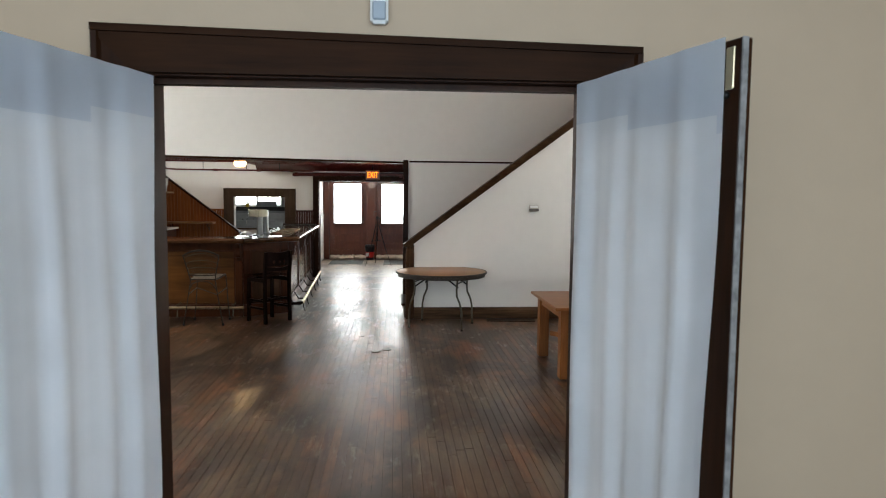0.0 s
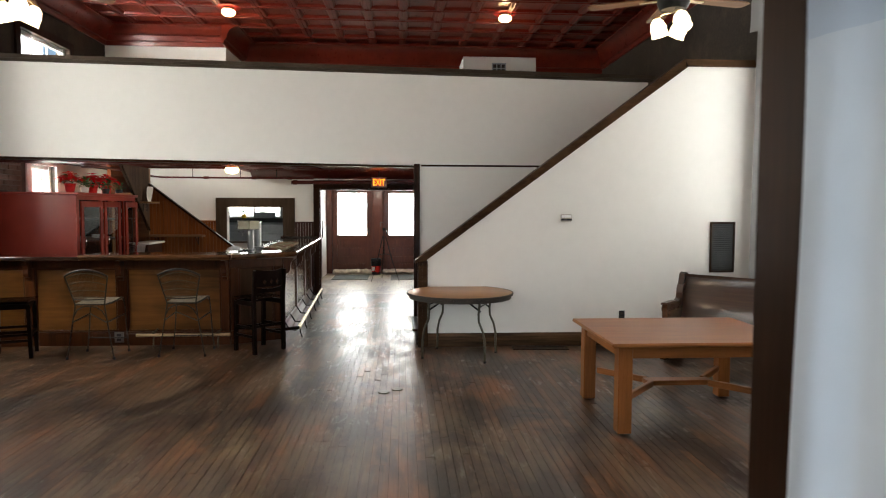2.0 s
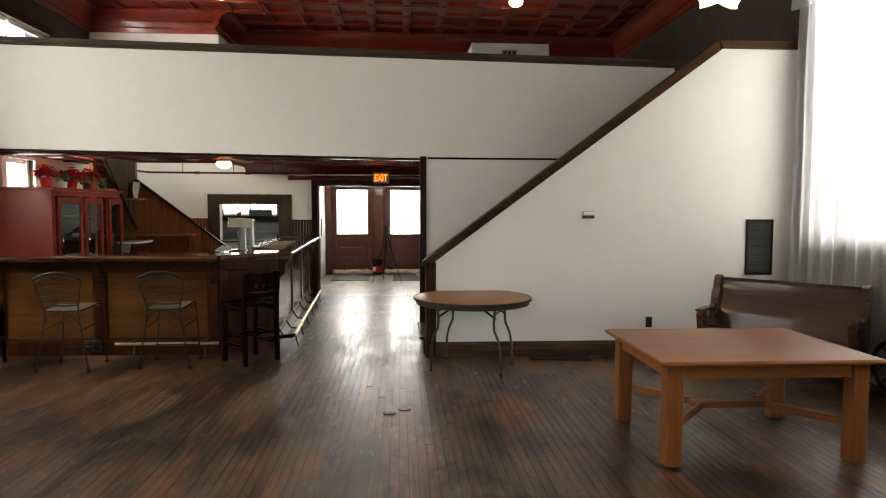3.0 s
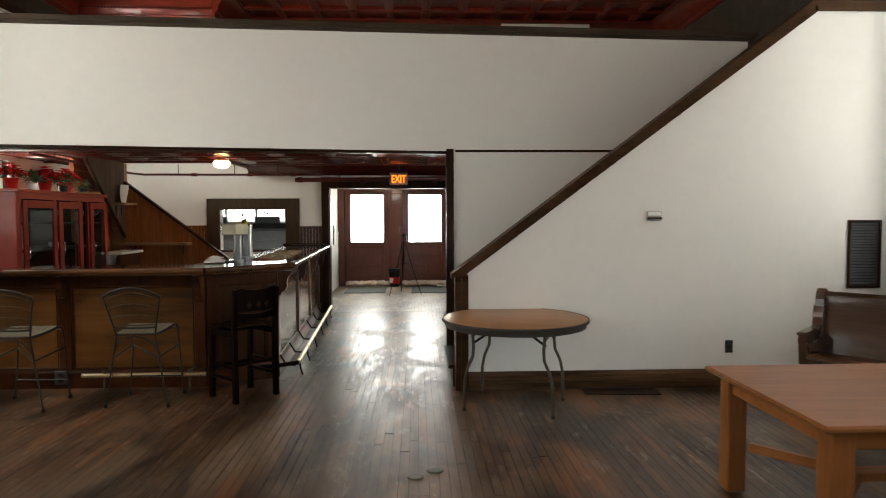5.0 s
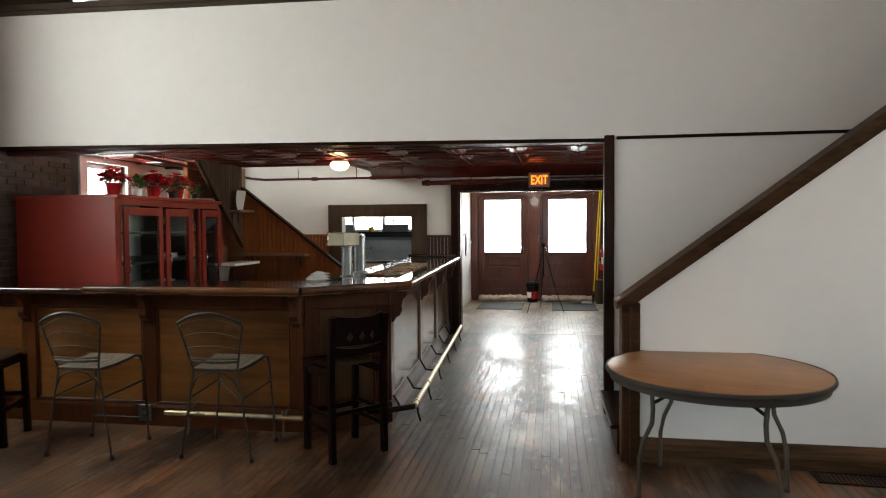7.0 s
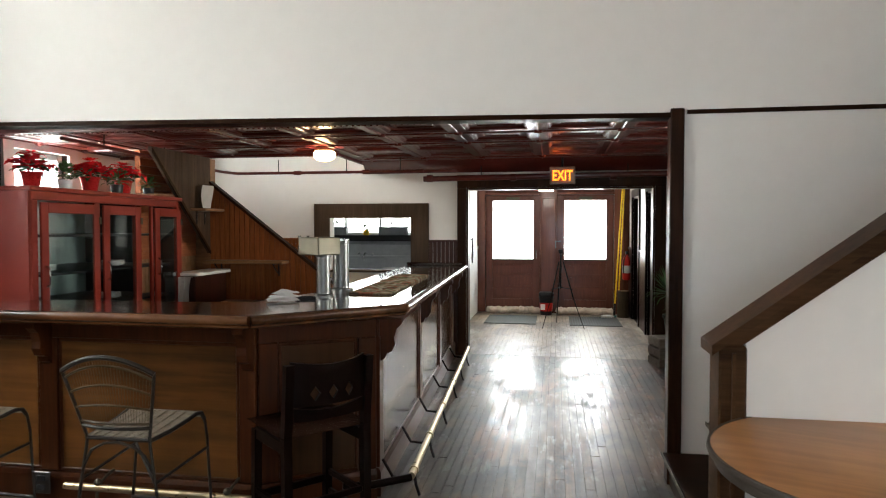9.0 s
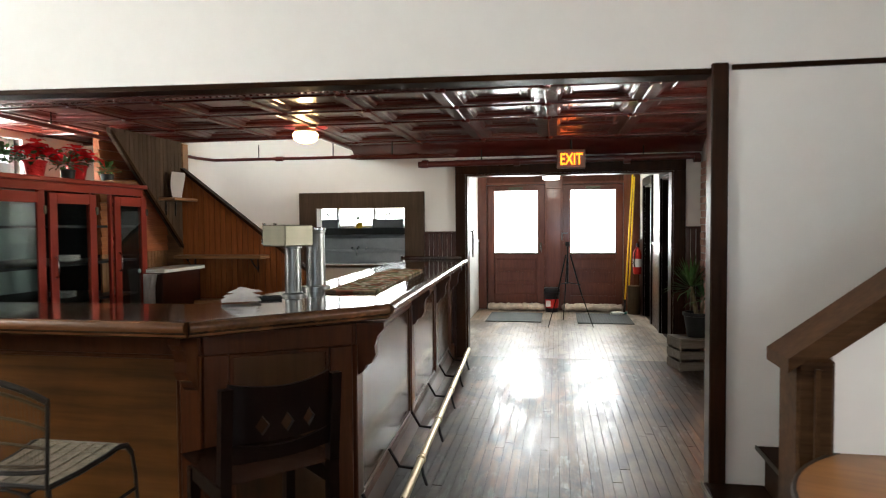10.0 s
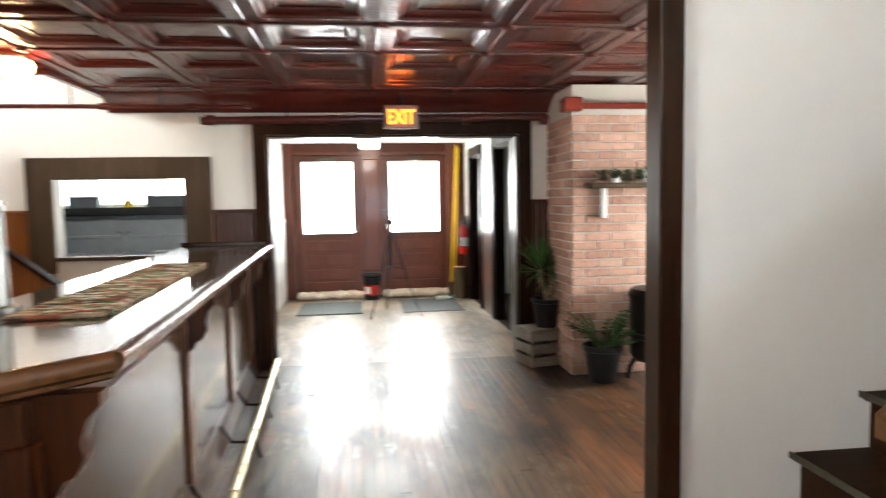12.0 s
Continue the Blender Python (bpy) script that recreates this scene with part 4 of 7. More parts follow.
# side doorways of the hall
for y0, y1 in ((14.95, 15.85), (16.75, 17.55)):
    bm = box(B(), 1.47, y0 - 0.11, 0, 1.5, y0, 2.19, 0.004)
    box(bm, 1.47, y1, 0, 1.5, y1 + 0.11, 2.19, 0.004)
    box(bm, 1.465, y0, 2.08, 1.5, y1, 2.20, 0.004)
    box(bm, 1.5, y0, 0, 1.62, y0 + 0.02, 2.06)
    box(bm, 1.5, y1 - 0.02, 0, 1.62, y1, 2.06)
    solid("trim_side_doorway", bm, BLACKW, "dark wooden casing round a side doorway", "trim", **S)
bm = B()
for a, b in ((14.13, 14.84), (15.96, 16.64), (17.66, 18.13)):
    n = round((b - a) / 0.06)
    for i in range(n):
        box(bm, 1.488, a + (b - a) / n * i + 0.002, 0, 1.5, a + (b - a) / n * (i + 1) - 0.002, 1.18)
    box(bm, 1.475, a, 1.18, 1.5, b, 1.22)
solid("trim_hall_wainscot", bm, BEADD, "dark beadboard wainscot in the hall", "wainscot", **S)
bm = B()
for i in range(66):
    box(bm, -1.25, 14.13 + i * 0.06, 0, -1.238, 14.187 + i * 0.06, 1.18)
box(bm, -1.25, 14.13, 1.18, -1.225, 18.1, 1.22)
solid("trim_hall_wainscot_west", bm, WHITEP, "white beadboard wainscot in the hall", "wainscot", **S)


def sash_window(name, x, y0, y1, z0, z1, out, label, mat=WHITEP, bars=True, case=TRIMZ):
    """A double-hung window in a wall along y; out is the outward sign of x."""
    wdw = thing(name, label, "window", (x, (y0 + y1) / 2, z0))
    wdw["kind"] = "structure"
    w, h = (y1 - y0) / 2, z1 - z0
    zm = h / 2
    for nm, a in (("window_frame", (-w, -w + 0.06)), ("window_frame", (w - 0.06, w))):
        part(nm, box(B(), 0.06 * out, a[0], 0, 0.14 * out, a[1], h, 0.004), mat, wdw)
    for a, b in ((0, 0.07), (zm - 0.03, zm + 0.03), (h - 0.06, h)):
        part("rail", box(B(), 0.07 * out, -w + 0.06, a, 0.13 * out, w - 0.06, b, 0.004), mat, wdw)
    if bars:
        for s in (-1, 1):
            part("glazing_bar", box(B(), 0.085 * out, s * w / 3 - 0.012, 0.07, 0.115 * out, s * w / 3 + 0.012, h - 0.06), mat, wdw)
    for a, b in ((0.07, zm - 0.03), (zm + 0.03, h - 0.06)):
        glazed("pane", wdw, box(B(), 0.098 * out, -w + 0.06, a, 0.102 * out, w - 0.06, b))
    part("window_sill", box(B(), -0.05 * out, -w - 0.05, -0.04, 0.16 * out, w + 0.05, 0.0, 0.006), TRIM, wdw, "dark stained sill")
    part("casing", wall_x(B(), -0.03 * out, 0.0, -w - 0.12, w + 0.12, 0.0, h + 0.12, [(-w, w, 0.0, h)]), case, wdw)
    return wdw


sash_window("window_1", XR, 7.35, 8.75, 1.3, 4.2, 1, "tall white sash window behind voile curtains", bars=False)
# the two near windows are added openings for the extra room light, unseen
sash_window("window_2", XR, 3.85, 5.35, 1.3, 4.2, 1, "tall white sash window", bars=False)
sash_window("window_3", XL, 3.95, 5.25, 1.3, 4.2, -1, "tall white sash window")
sash_window("window_4", XL, 7.55, 8.85, 1.3, 4.2, -1, "tall white sash window")
sash_window("window_5", XL, 11.36, 12.06, 1.2, 2.3, -1, "white sash window beside the bar", case=WHITEP)
solid("wall_west_plaster", box(B(), XL, 12.18, 0, XL + 0.02, 13.94, 2.36), WHITE, "white plaster beside the bar window", "wall", **S)
# assumed opening, out of view, for the side light on the chimney
sash_window("window_8", XR, 11.2, 12.6, 0.9, 2.1, 1, "unseen white sash window assumed under the loft", bars=False)
sash_window("window_6", XL, 11.2, 12.6, 3.1, 4.25, -1, "white loft window in a dark casing")
wdw = thing("window_7", "wide kitchen window with a dark shelf sill", "window", (-3.06, 16.75, 1.44))
wdw["kind"] = "structure"
for x in (-0.94, -0.31, 0.30, 0.90):
    part("mullion", box(B(), x, 0, 0, x + 0.04, 0.06, 0.76), WHITEP, wdw)
for z in (0, 0.72):
    part("rail", box(B(), -0.90, 0.004, z, 0.90, 0.056, z + 0.04), WHITEP, wdw)
glazed("pane", wdw, box(B(), -0.9, 0.028, 0.04, 0.9, 0.032, 0.72))
part("window_sill", box(B(), -1.0, -0.22, -0.10, 1.05, -0.02, 0.0, 0.006), BLACKP, wdw, "black shelf sill")

# ---------------------------------------------------------------- curtained leaves of the first doorway


def cloth(bm, length, z0, z1, folds, depth, seed, nz=16, thick=0.004, pinch=0.0):
    """A hanging cloth along local x from 0 to length, with soft folds."""
    rnd = random.Random(seed)
    ph = [rnd.uniform(0, 6.28) for _ in range(6)]
    nx = max(24, int(folds * 8))
    grid = []
    for k in range(nz + 1):
        z = z0 + (z1 - z0) * k / nz
        s = 1 - k / nz
        row = []
        for i in range(nx + 1):
            u = i / nx
            y = depth * (0.25 + 0.75 * min(1, s * 3)) * (0.6 * math.sin(6.283 * folds * u + ph[0] + 0.5 * math.sin(3 * u + ph[1] + s)) + 0.3 * math.sin(6.283 * folds * 1.7 * u + ph[2] + 0.7 * s) + 0.25 * math.sin(6.283 * folds * 0.5 * u + ph[3]))
            x = length * u * (1 - pinch * s * math.sin(math.pi * min(1, s * 1.1)) * u) + 0.006 * math.sin(9 * s + ph[4] + 5 * u)
            row.append(bm.verts.new((x, y, z)))
        grid.append(row)
    for p, q in zip(grid, grid[1:]):
        for i in range(nx):
            bm.faces.new((p[i], p[i + 1], q[i + 1], q[i]))
    bmesh.ops.solidify(bm, geom=bm.faces[:], thickness=thick)
    return bm


def curtained_leaf(hx, hy, fx, fy, flip, label):
    ang = math.degrees(math.atan2(fy - hy, fx - hx))
    L = math.hypot(fx - hx, fy - hy)
    d = thing("door_leaf", label, "door", (hx, hy, 0), ang, "curtained double door")
    T = 0.036
    for a, b in ((0.0, 0.11), (L - 0.11, L)):
        part("stile", box(B(), a, -T / 2, 0.01, b, T / 2, 2.09, 0.004), TRIMZ, d)
    for a, b in ((0.01, 0.22), (1.87, 2.09)):
        part("rail", box(B(), 0.11, -T / 2, a, L - 0.11, T / 2, b, 0.004), TRIM, d)
    glazed("pane", d, box(B(), 0.11, -0.003, 0.22, L - 0.11, 0.003, 1.87))
    part("edge_strip", box(B(), L, -T / 2 if not flip else 0, 0.01, L + 0.004, 0 if not flip else T / 2, 2.09), plain("worn_pale_edge", (0.17, 0.16, 0.15), 0.6, 0, 0.4, 30), d, "worn pale paint on the door edge")
    s = 1 if flip else -1
    bolt = part("flush_bolt", box(B(), L - 0.05, s * (T / 2), 1.96, L - 0.02, s * (T / 2 + 0.006), 2.07, 0.002), BRASS, d, "brass flush bolt")
    part("knob", ball(B(), (L - 0.035, s * (T / 2 + 0.016), 1.945), 0.011), BLACKM, bolt, smooth=True)
    bm = cloth(B(), L - 0.015, 0.10, 2.06, 4.2, 0.015, 5 if flip else 9, 40, 0.003, 0.07)
    bmesh.ops.translate(bm, verts=bm.verts, vec=(0.0, s * (T / 2 + 0.034), 0.03))
    cu = part("curtain", bm, SHEET, d, "white cotton sheet hung over the door", smooth=True)
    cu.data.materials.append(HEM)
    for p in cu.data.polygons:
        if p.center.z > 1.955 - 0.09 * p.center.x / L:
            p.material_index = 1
    return d


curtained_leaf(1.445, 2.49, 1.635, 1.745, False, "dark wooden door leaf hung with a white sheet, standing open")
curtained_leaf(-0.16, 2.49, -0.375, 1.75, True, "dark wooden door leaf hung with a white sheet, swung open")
sensor = thing("motion_sensor".replace("motion_", "alarm_"), "white plastic alarm sensor above the doorway", "sensor", (0.675, YF, 2.285))
part("body", box(B(), -0.032, -0.045, 0, 0.032, 0, 0.13, 0.012), WHITEP, sensor)
part("lens", box(B(), -0.024, -0.052, 0.01, 0.024, -0.04, 0.075, 0.006), GREYLENS, sensor, "grey sensor lens")

# ---------------------------------------------------------------- bar counter
BT = 1.10
bar = thing("bar_counter", "dark varnished wooden bar with panelled front and cut corner", "bar", (0, 0, 0))
base = [(-4.62, 9.33), (-1.40, 9.33), (-0.84, 9.66), (-1.05, 13.90), (-1.30, 13.90), (-1.12, 9.86), (-1.50, 9.62), (-4.62, 9.62)]
part("body", prism(B(), base, 0.0, 1.03), BARZ, bar)


def face_run(a, b, stops, panel_mat, z0=0.17, z1=0.93, plain_face=False):
    """Panels, stiles, skirting and rails along one face of the bar from a to b."""
    a, b = Vector((*a, 0)), Vector((*b, 0))
    d = (b - a).normalized()
    ang = math.degrees(math.atan2(d.y, d.x))
    L = (b - a).length
    m = pose(a.x, a.y, 0, 0, 0, ang)

    def put(name, bm, mat, label=""):
        ob = part(name, bm, mat, bar, label)
        ob.matrix_local = m
        return ob
    put("skirting", sweep(B(), [(0, 0), (0.03, 0), (0.03, 0.14), (0.02, 0.165), (0, 0.17)], (0, 0, 0), (L, 0, 0), (0, -1, 0)), BARZ)
    put("top_rail", box(B(), 0, -0.02, z1, L, 0, 1.03, 0.004), BARZ)
    for s in stops:
        put("stile", box(B(), max(0, s - 0.06), -0.025, z0, min(L, s + 0.06), 0, z1, 0.005), BARZ)
        bm = prism(B(), [(0, 1.03), (-0.15, 1.03), (-0.15, 1.0), (-0.12, 0.97), (-0.105, 0.92), (-0.11, 0.88), (-0.09, 0.84), (-0.065, 0.83), (-0.05, 0.80), (-0.03, 0.785), (0, 0.80)], s - 0.028, s + 0.028, "yz")
        if not plain_face:
            put("corbel", bm, BARZ, "scrolled red-brown corbel")
        else:
            bm.free()
    for s, e in zip(stops, stops[1:]):
        put("panel", box(B(), s + 0.062, -0.008, z0 + 0.002, e - 0.062, 0.0, z1 - 0.002), panel_mat)
        bm = B()
        for x0, x1, c, f in ((s + 0.062, e - 0.062, z0, z0 + 0.02), (s + 0.062, e - 0.062, z1 - 0.02, z1), (s + 0.062, s + 0.08, z0 + 0.02, z1 - 0.02), (e - 0.08, e - 0.062, z0 + 0.02, z1 - 0.02)):
            box(bm, x0, -0.016, c, x1, -0.008, f, 0.003)
        put("moulding", bm, BARZ)


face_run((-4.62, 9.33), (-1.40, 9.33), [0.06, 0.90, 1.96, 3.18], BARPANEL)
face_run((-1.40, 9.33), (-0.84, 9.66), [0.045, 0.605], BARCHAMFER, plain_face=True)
lk = part("lock", cyl(B(), (-1.105, 9.49, 0.965), (-1.12, 9.515, 0.965), 0.016), NICKEL, bar, "small metal lock", smooth=True)
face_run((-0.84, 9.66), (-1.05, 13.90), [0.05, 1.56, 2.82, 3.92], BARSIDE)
top = [(-3.06, 9.13), (-1.34, 9.13), (-0.70, 9.78), (-0.905, 13.92), (-1.62, 13.92), (-1.43, 10.55), (-1.62, 9.72), (-3.06, 9.68)]
bm = prism(B(), top, BT - 0.045, BT)
bmesh.ops.bevel(bm, geom=[e for e in bm.edges], offset=0.01, segments=2, affect="EDGES", profile=0.5)
part("countertop", bm, BARTOP, bar, "glossy dark varnished bar top")
bm = prism(B(), [(-4.7, 9.14), (-3.064, 9.14), (-3.064, 9.68), (-4.7, 9.68)], BT - 0.065, BT - 0.018)
bmesh.ops.bevel(bm, geom=[e for e in bm.edges], offset=0.008, segments=2, affect="EDGES", profile=0.5)
part("countertop", bm, BARTOP, bar, "glossy dark varnished bar top, a little lower")
# rolled arm edge
NOSE = [(-0.02, -0.062), (0.004, -0.062), (0.014, -0.055), (0.014, -0.046), (0.020, -0.042), (0.032, -0.034), (0.036, -0.020), (0.033, -0.006), (0.022, 0.004), (0.006, 0.007), (-0.008, 0.005), (-0.02, 0.001)]


def nosing(a, b):
    a, b = Vector(a), Vector(b)
    d = (b - a).normalized()
    return part("nosing", sweep(B(), NOSE, a, b, (d.y, -d.x, 0)), NOSEW, bar, smooth=True)


nosing((-3.06, 9.13, BT), (-1.345, 9.13, BT))
nosing((-1.345, 9.13, BT), (-0.70, 9.78, BT))
nosing((-0.70, 9.78, BT), (-0.905, 13.92, BT))
part("back_lip", box(B(), -1.62, 13.86, BT, -0.93, 13.92, BT + 0.035, 0.006), BARTOP, bar)
# work shelf behind
part("back_shelf", box(B(), -1.95, 10.2, 0.70, -1.35, 13.7, 0.74), STEEL, bar, "steel work shelf behind the bar")

rail = thing("foot_rail", "worn brass foot rail on black iron brackets", "foot rail", (0, 0, 0))
ends = [(-0.62, 9.62, 0.15), (-0.82, 13.62, 0.15)]
part("bar_tube", tube(B(), [ends[0], (-0.70, 11.2, 0.15), ends[1]], 0.021, 12), BRASS, rail, smooth=True)
for k, y in enumerate((9.72, 10.35, 11.1, 11.9, 12.6, 13.3)):
    x = -0.62 - 0.05 * (y - 9.62)
    bm = tube(B(), [(x - 0.19, y, 0.20), (x - 0.13, y, 0.10), (x - 0.05, y, 0.095), (x, y, 0.13)], 0.009)
    tube(bm, [(x, y, 0.13), (x + 0.01, y, 0.06), (x + 0.03, y, 0.0)], 0.009)
    part("bracket", bm, BLACKM, rail, smooth=True)
    part("collar", cyl(B(), (x + 0.0005, y - 0.015, 0.15), (x - 0.0005, y + 0.015, 0.15), 0.027), BRASS, rail, smooth=True)
part("end_arm", tube(B(), [(-0.62, 9.60, 0.15), (-0.80, 9.46, 0.15), (-0.95, 9.40, 0.15)], 0.022, 10), BLACKW, rail, smooth=True)
rail2 = thing("foot_rail", "short brass foot rail along the bar front", "foot rail", (0, 0, 0))
part("bar_tube", cyl(B(), (-2.45, 9.17, 0.15), (-1.36, 9.17, 0.15), 0.019), BRASS, rail2, smooth=True)
for x in (-2.25, -1.50):
    bm = tube(B(), [(x, 9.30, 0.2), (x, 9.24, 0.19), (x, 9.17, 0.16), (x, 9.16, 0.08), (x, 9.15, 0.0)], 0.009)
    part("bracket", bm, NICKEL, rail2, smooth=True)
    part("cap", ball(B(), (x, 9.17, 0.18), 0.02), NICKEL, rail2, smooth=True)


def outlet(name, place, rz, mat, label):
    o = thing(name, label, "outlet", place, rz)
    part("plate", box(B(), -0.036, -0.008, 0, 0.036, 0, 0.115, 0.003), mat, o)
    for z in (0.032, 0.082):
        part("socket", box(B(), -0.017, -0.011, z - 0.014, 0.017, -0.006, z + 0.014, 0.004), BLACKP if mat != BLACKP else GREYP, o)
    return o


o = outlet("wall_outlet", (-2.70, 9.295, 0.04), 0, STEEL, "steel double outlet on the bar skirting")
o.scale = (1.5, 1.2, 1.1)
outlet("wall_outlet", (3.36, YS, 0.31), 0, BLACKP, "black double outlet low on the white stair wall")

# things on the bar
tower = thing("beer_tower", "nickel draught tower with a box head and taps", "beer tap", (-1.325, 10.14, BT))
part("column", lathe(B(), [(0.062, 0), (0.062, 0.012), (0.045, 0.02), (0.043, 0.26), (0.05, 0.263), (0.05, 0.275)], 24), STEEL, tower, smooth=True)
hd = part("head", box(B(), -0.09, -0.105, 0.275, 0.09, 0.105, 0.39, 0.006), NICKEL, tower, "pale nickel box head")
hd.matrix_local = pose(-0.022, -0.01, 0, 0, 0, -23)
for k in range(2):
    bm = cyl(B(), (0, 0, 0), (0, -0.05, -0.006), 0.009)
    cyl(bm, (0, -0.042, 0.0), (0, -0.06, -0.05), 0.008, 0.006)
    cyl(bm, (0, -0.04, 0), (0, -0.042, 0.03), 0.006)
    tp = part("tap", bm, CHROME, tower, "chrome tap", smooth=True)
    tp.matrix_local = pose(-0.124 + 0.031 * k, -0.021 + 0.074 * k, 0.335, 0, 0, -113)
    bm = cyl(B(), (0, -0.042, 0.03), (0, -0.043, 0.065), 0.006, 0.009)
    lv = part("lever", bm, CHROME, tp, smooth=True)
canister = thing("steel_canister", "tall brushed steel cylinder on the bar", "canister", (-1.30, 10.42, BT))
part("body", lathe(B(), [(0.085, 0), (0.085, 0.03), (0.058, 0.035), (0.054, 0.34), (0.058, 0.345), (0.058, 0.36)], 28), STEEL, canister, smooth=True)
part("rim", lathe(B(), [(0.060, 0.36), (0.060, 0.372), (0.05, 0.376)], 28), CHROME, canister, smooth=True)


def folded_towel(place, rz):
    t = thing("folded_towel", "crumpled white towels piled on the bar", "towel", place, rz)
    rnd = random.Random(4)
    for k in range(3):
        bm = B()
        g = []
        for i in range(13):
            row = []
            for j in range(9):
                u, v = i / 12 - 0.5, j / 8 - 0.5
                edge = (1 - (2 * u) ** 6) * (1 - (2 * v) ** 6)
                z = 0.018 * edge + 0.008 * math.sin(9 * u + k) * edge + 0.006 * noise.noise((u * 6, v * 6, k)) * edge
                row.append(bm.verts.new((u * (0.19 - 0.02 * k), v * (0.14 - 0.02 * k), z * 0.9)))
            g.append(row)
        for p, q in zip(g, g[1:]):
            for j in range(8):
                bm.faces.new((p[j], p[j + 1], q[j + 1], q[j]))
        bmesh.ops.solidify(bm, geom=bm.faces[:], thickness=0.012)
        ob = part("fold", bm, TOWEL, t, smooth=True)
        ob.matrix_local = pose(0.01 * k, 0.012 * k, 0.013 + 0.019 * k, 0, 0, 14 * k)
    return t


folded_towel((-1.46, 9.80, BT), 30)
tray = thing("small_tray", "small black tray on the bar", "tray", (-1.385, 9.97, BT), 30)
part("base", box(B(), -0.06, -0.04, 0, 0.06, 0.04, 0.008, 0.003), BLACKP, tray)
for a in ((-0.06, -0.04, 0.06, -0.034), (-0.06, 0.034, 0.06, 0.04), (-0.06, -0.034, -0.054, 0.034), (0.054, -0.034, 0.06, 0.034)):
    part("rim", box(B(), a[0], a[1], 0.006, a[2], a[3], 0.016), BLACKP, tray)
runner = thing("bar_runner", "woven rag runner in muted earth colours on the bar", "runner", (-1.055, 10.3, BT + 0.002), 3.0)
rnd = random.Random(11)
cols = [plain("rag_%s" % n, c, 0.95, 0, 0.3, 60, 0.5) for n, c in (("tan", (0.30, 0.22, 0.13)), ("rust", (0.28, 0.09, 0.05)), ("olive", (0.14, 0.15, 0.07)), ("cream", (0.46, 0.40, 0.30)), ("umber", (0.10, 0.06, 0.04)))]
woven = [B() for _ in cols]
for i in range(128):
    y, x = i * 0.014, -0.145
    while x < 0.145:
        w = rnd.uniform(0.03, 0.11)
        b = min(0.148, x + w)
        tube(rnd.choice(woven), [(x, y + rnd.uniform(-0.003, 0.003), 0.006), ((x + b) / 2, y + rnd.uniform(-0.003, 0.003), 0.008 + rnd.uniform(0, 0.003)), (b, y, 0.006)], 0.0075, 5)
        x = b + 0.001
for c, bm in zip(cols, woven):
    part("weft", bm, c, runner)["kind"] = "stuff"

# ---------------------------------------------------------------- stools


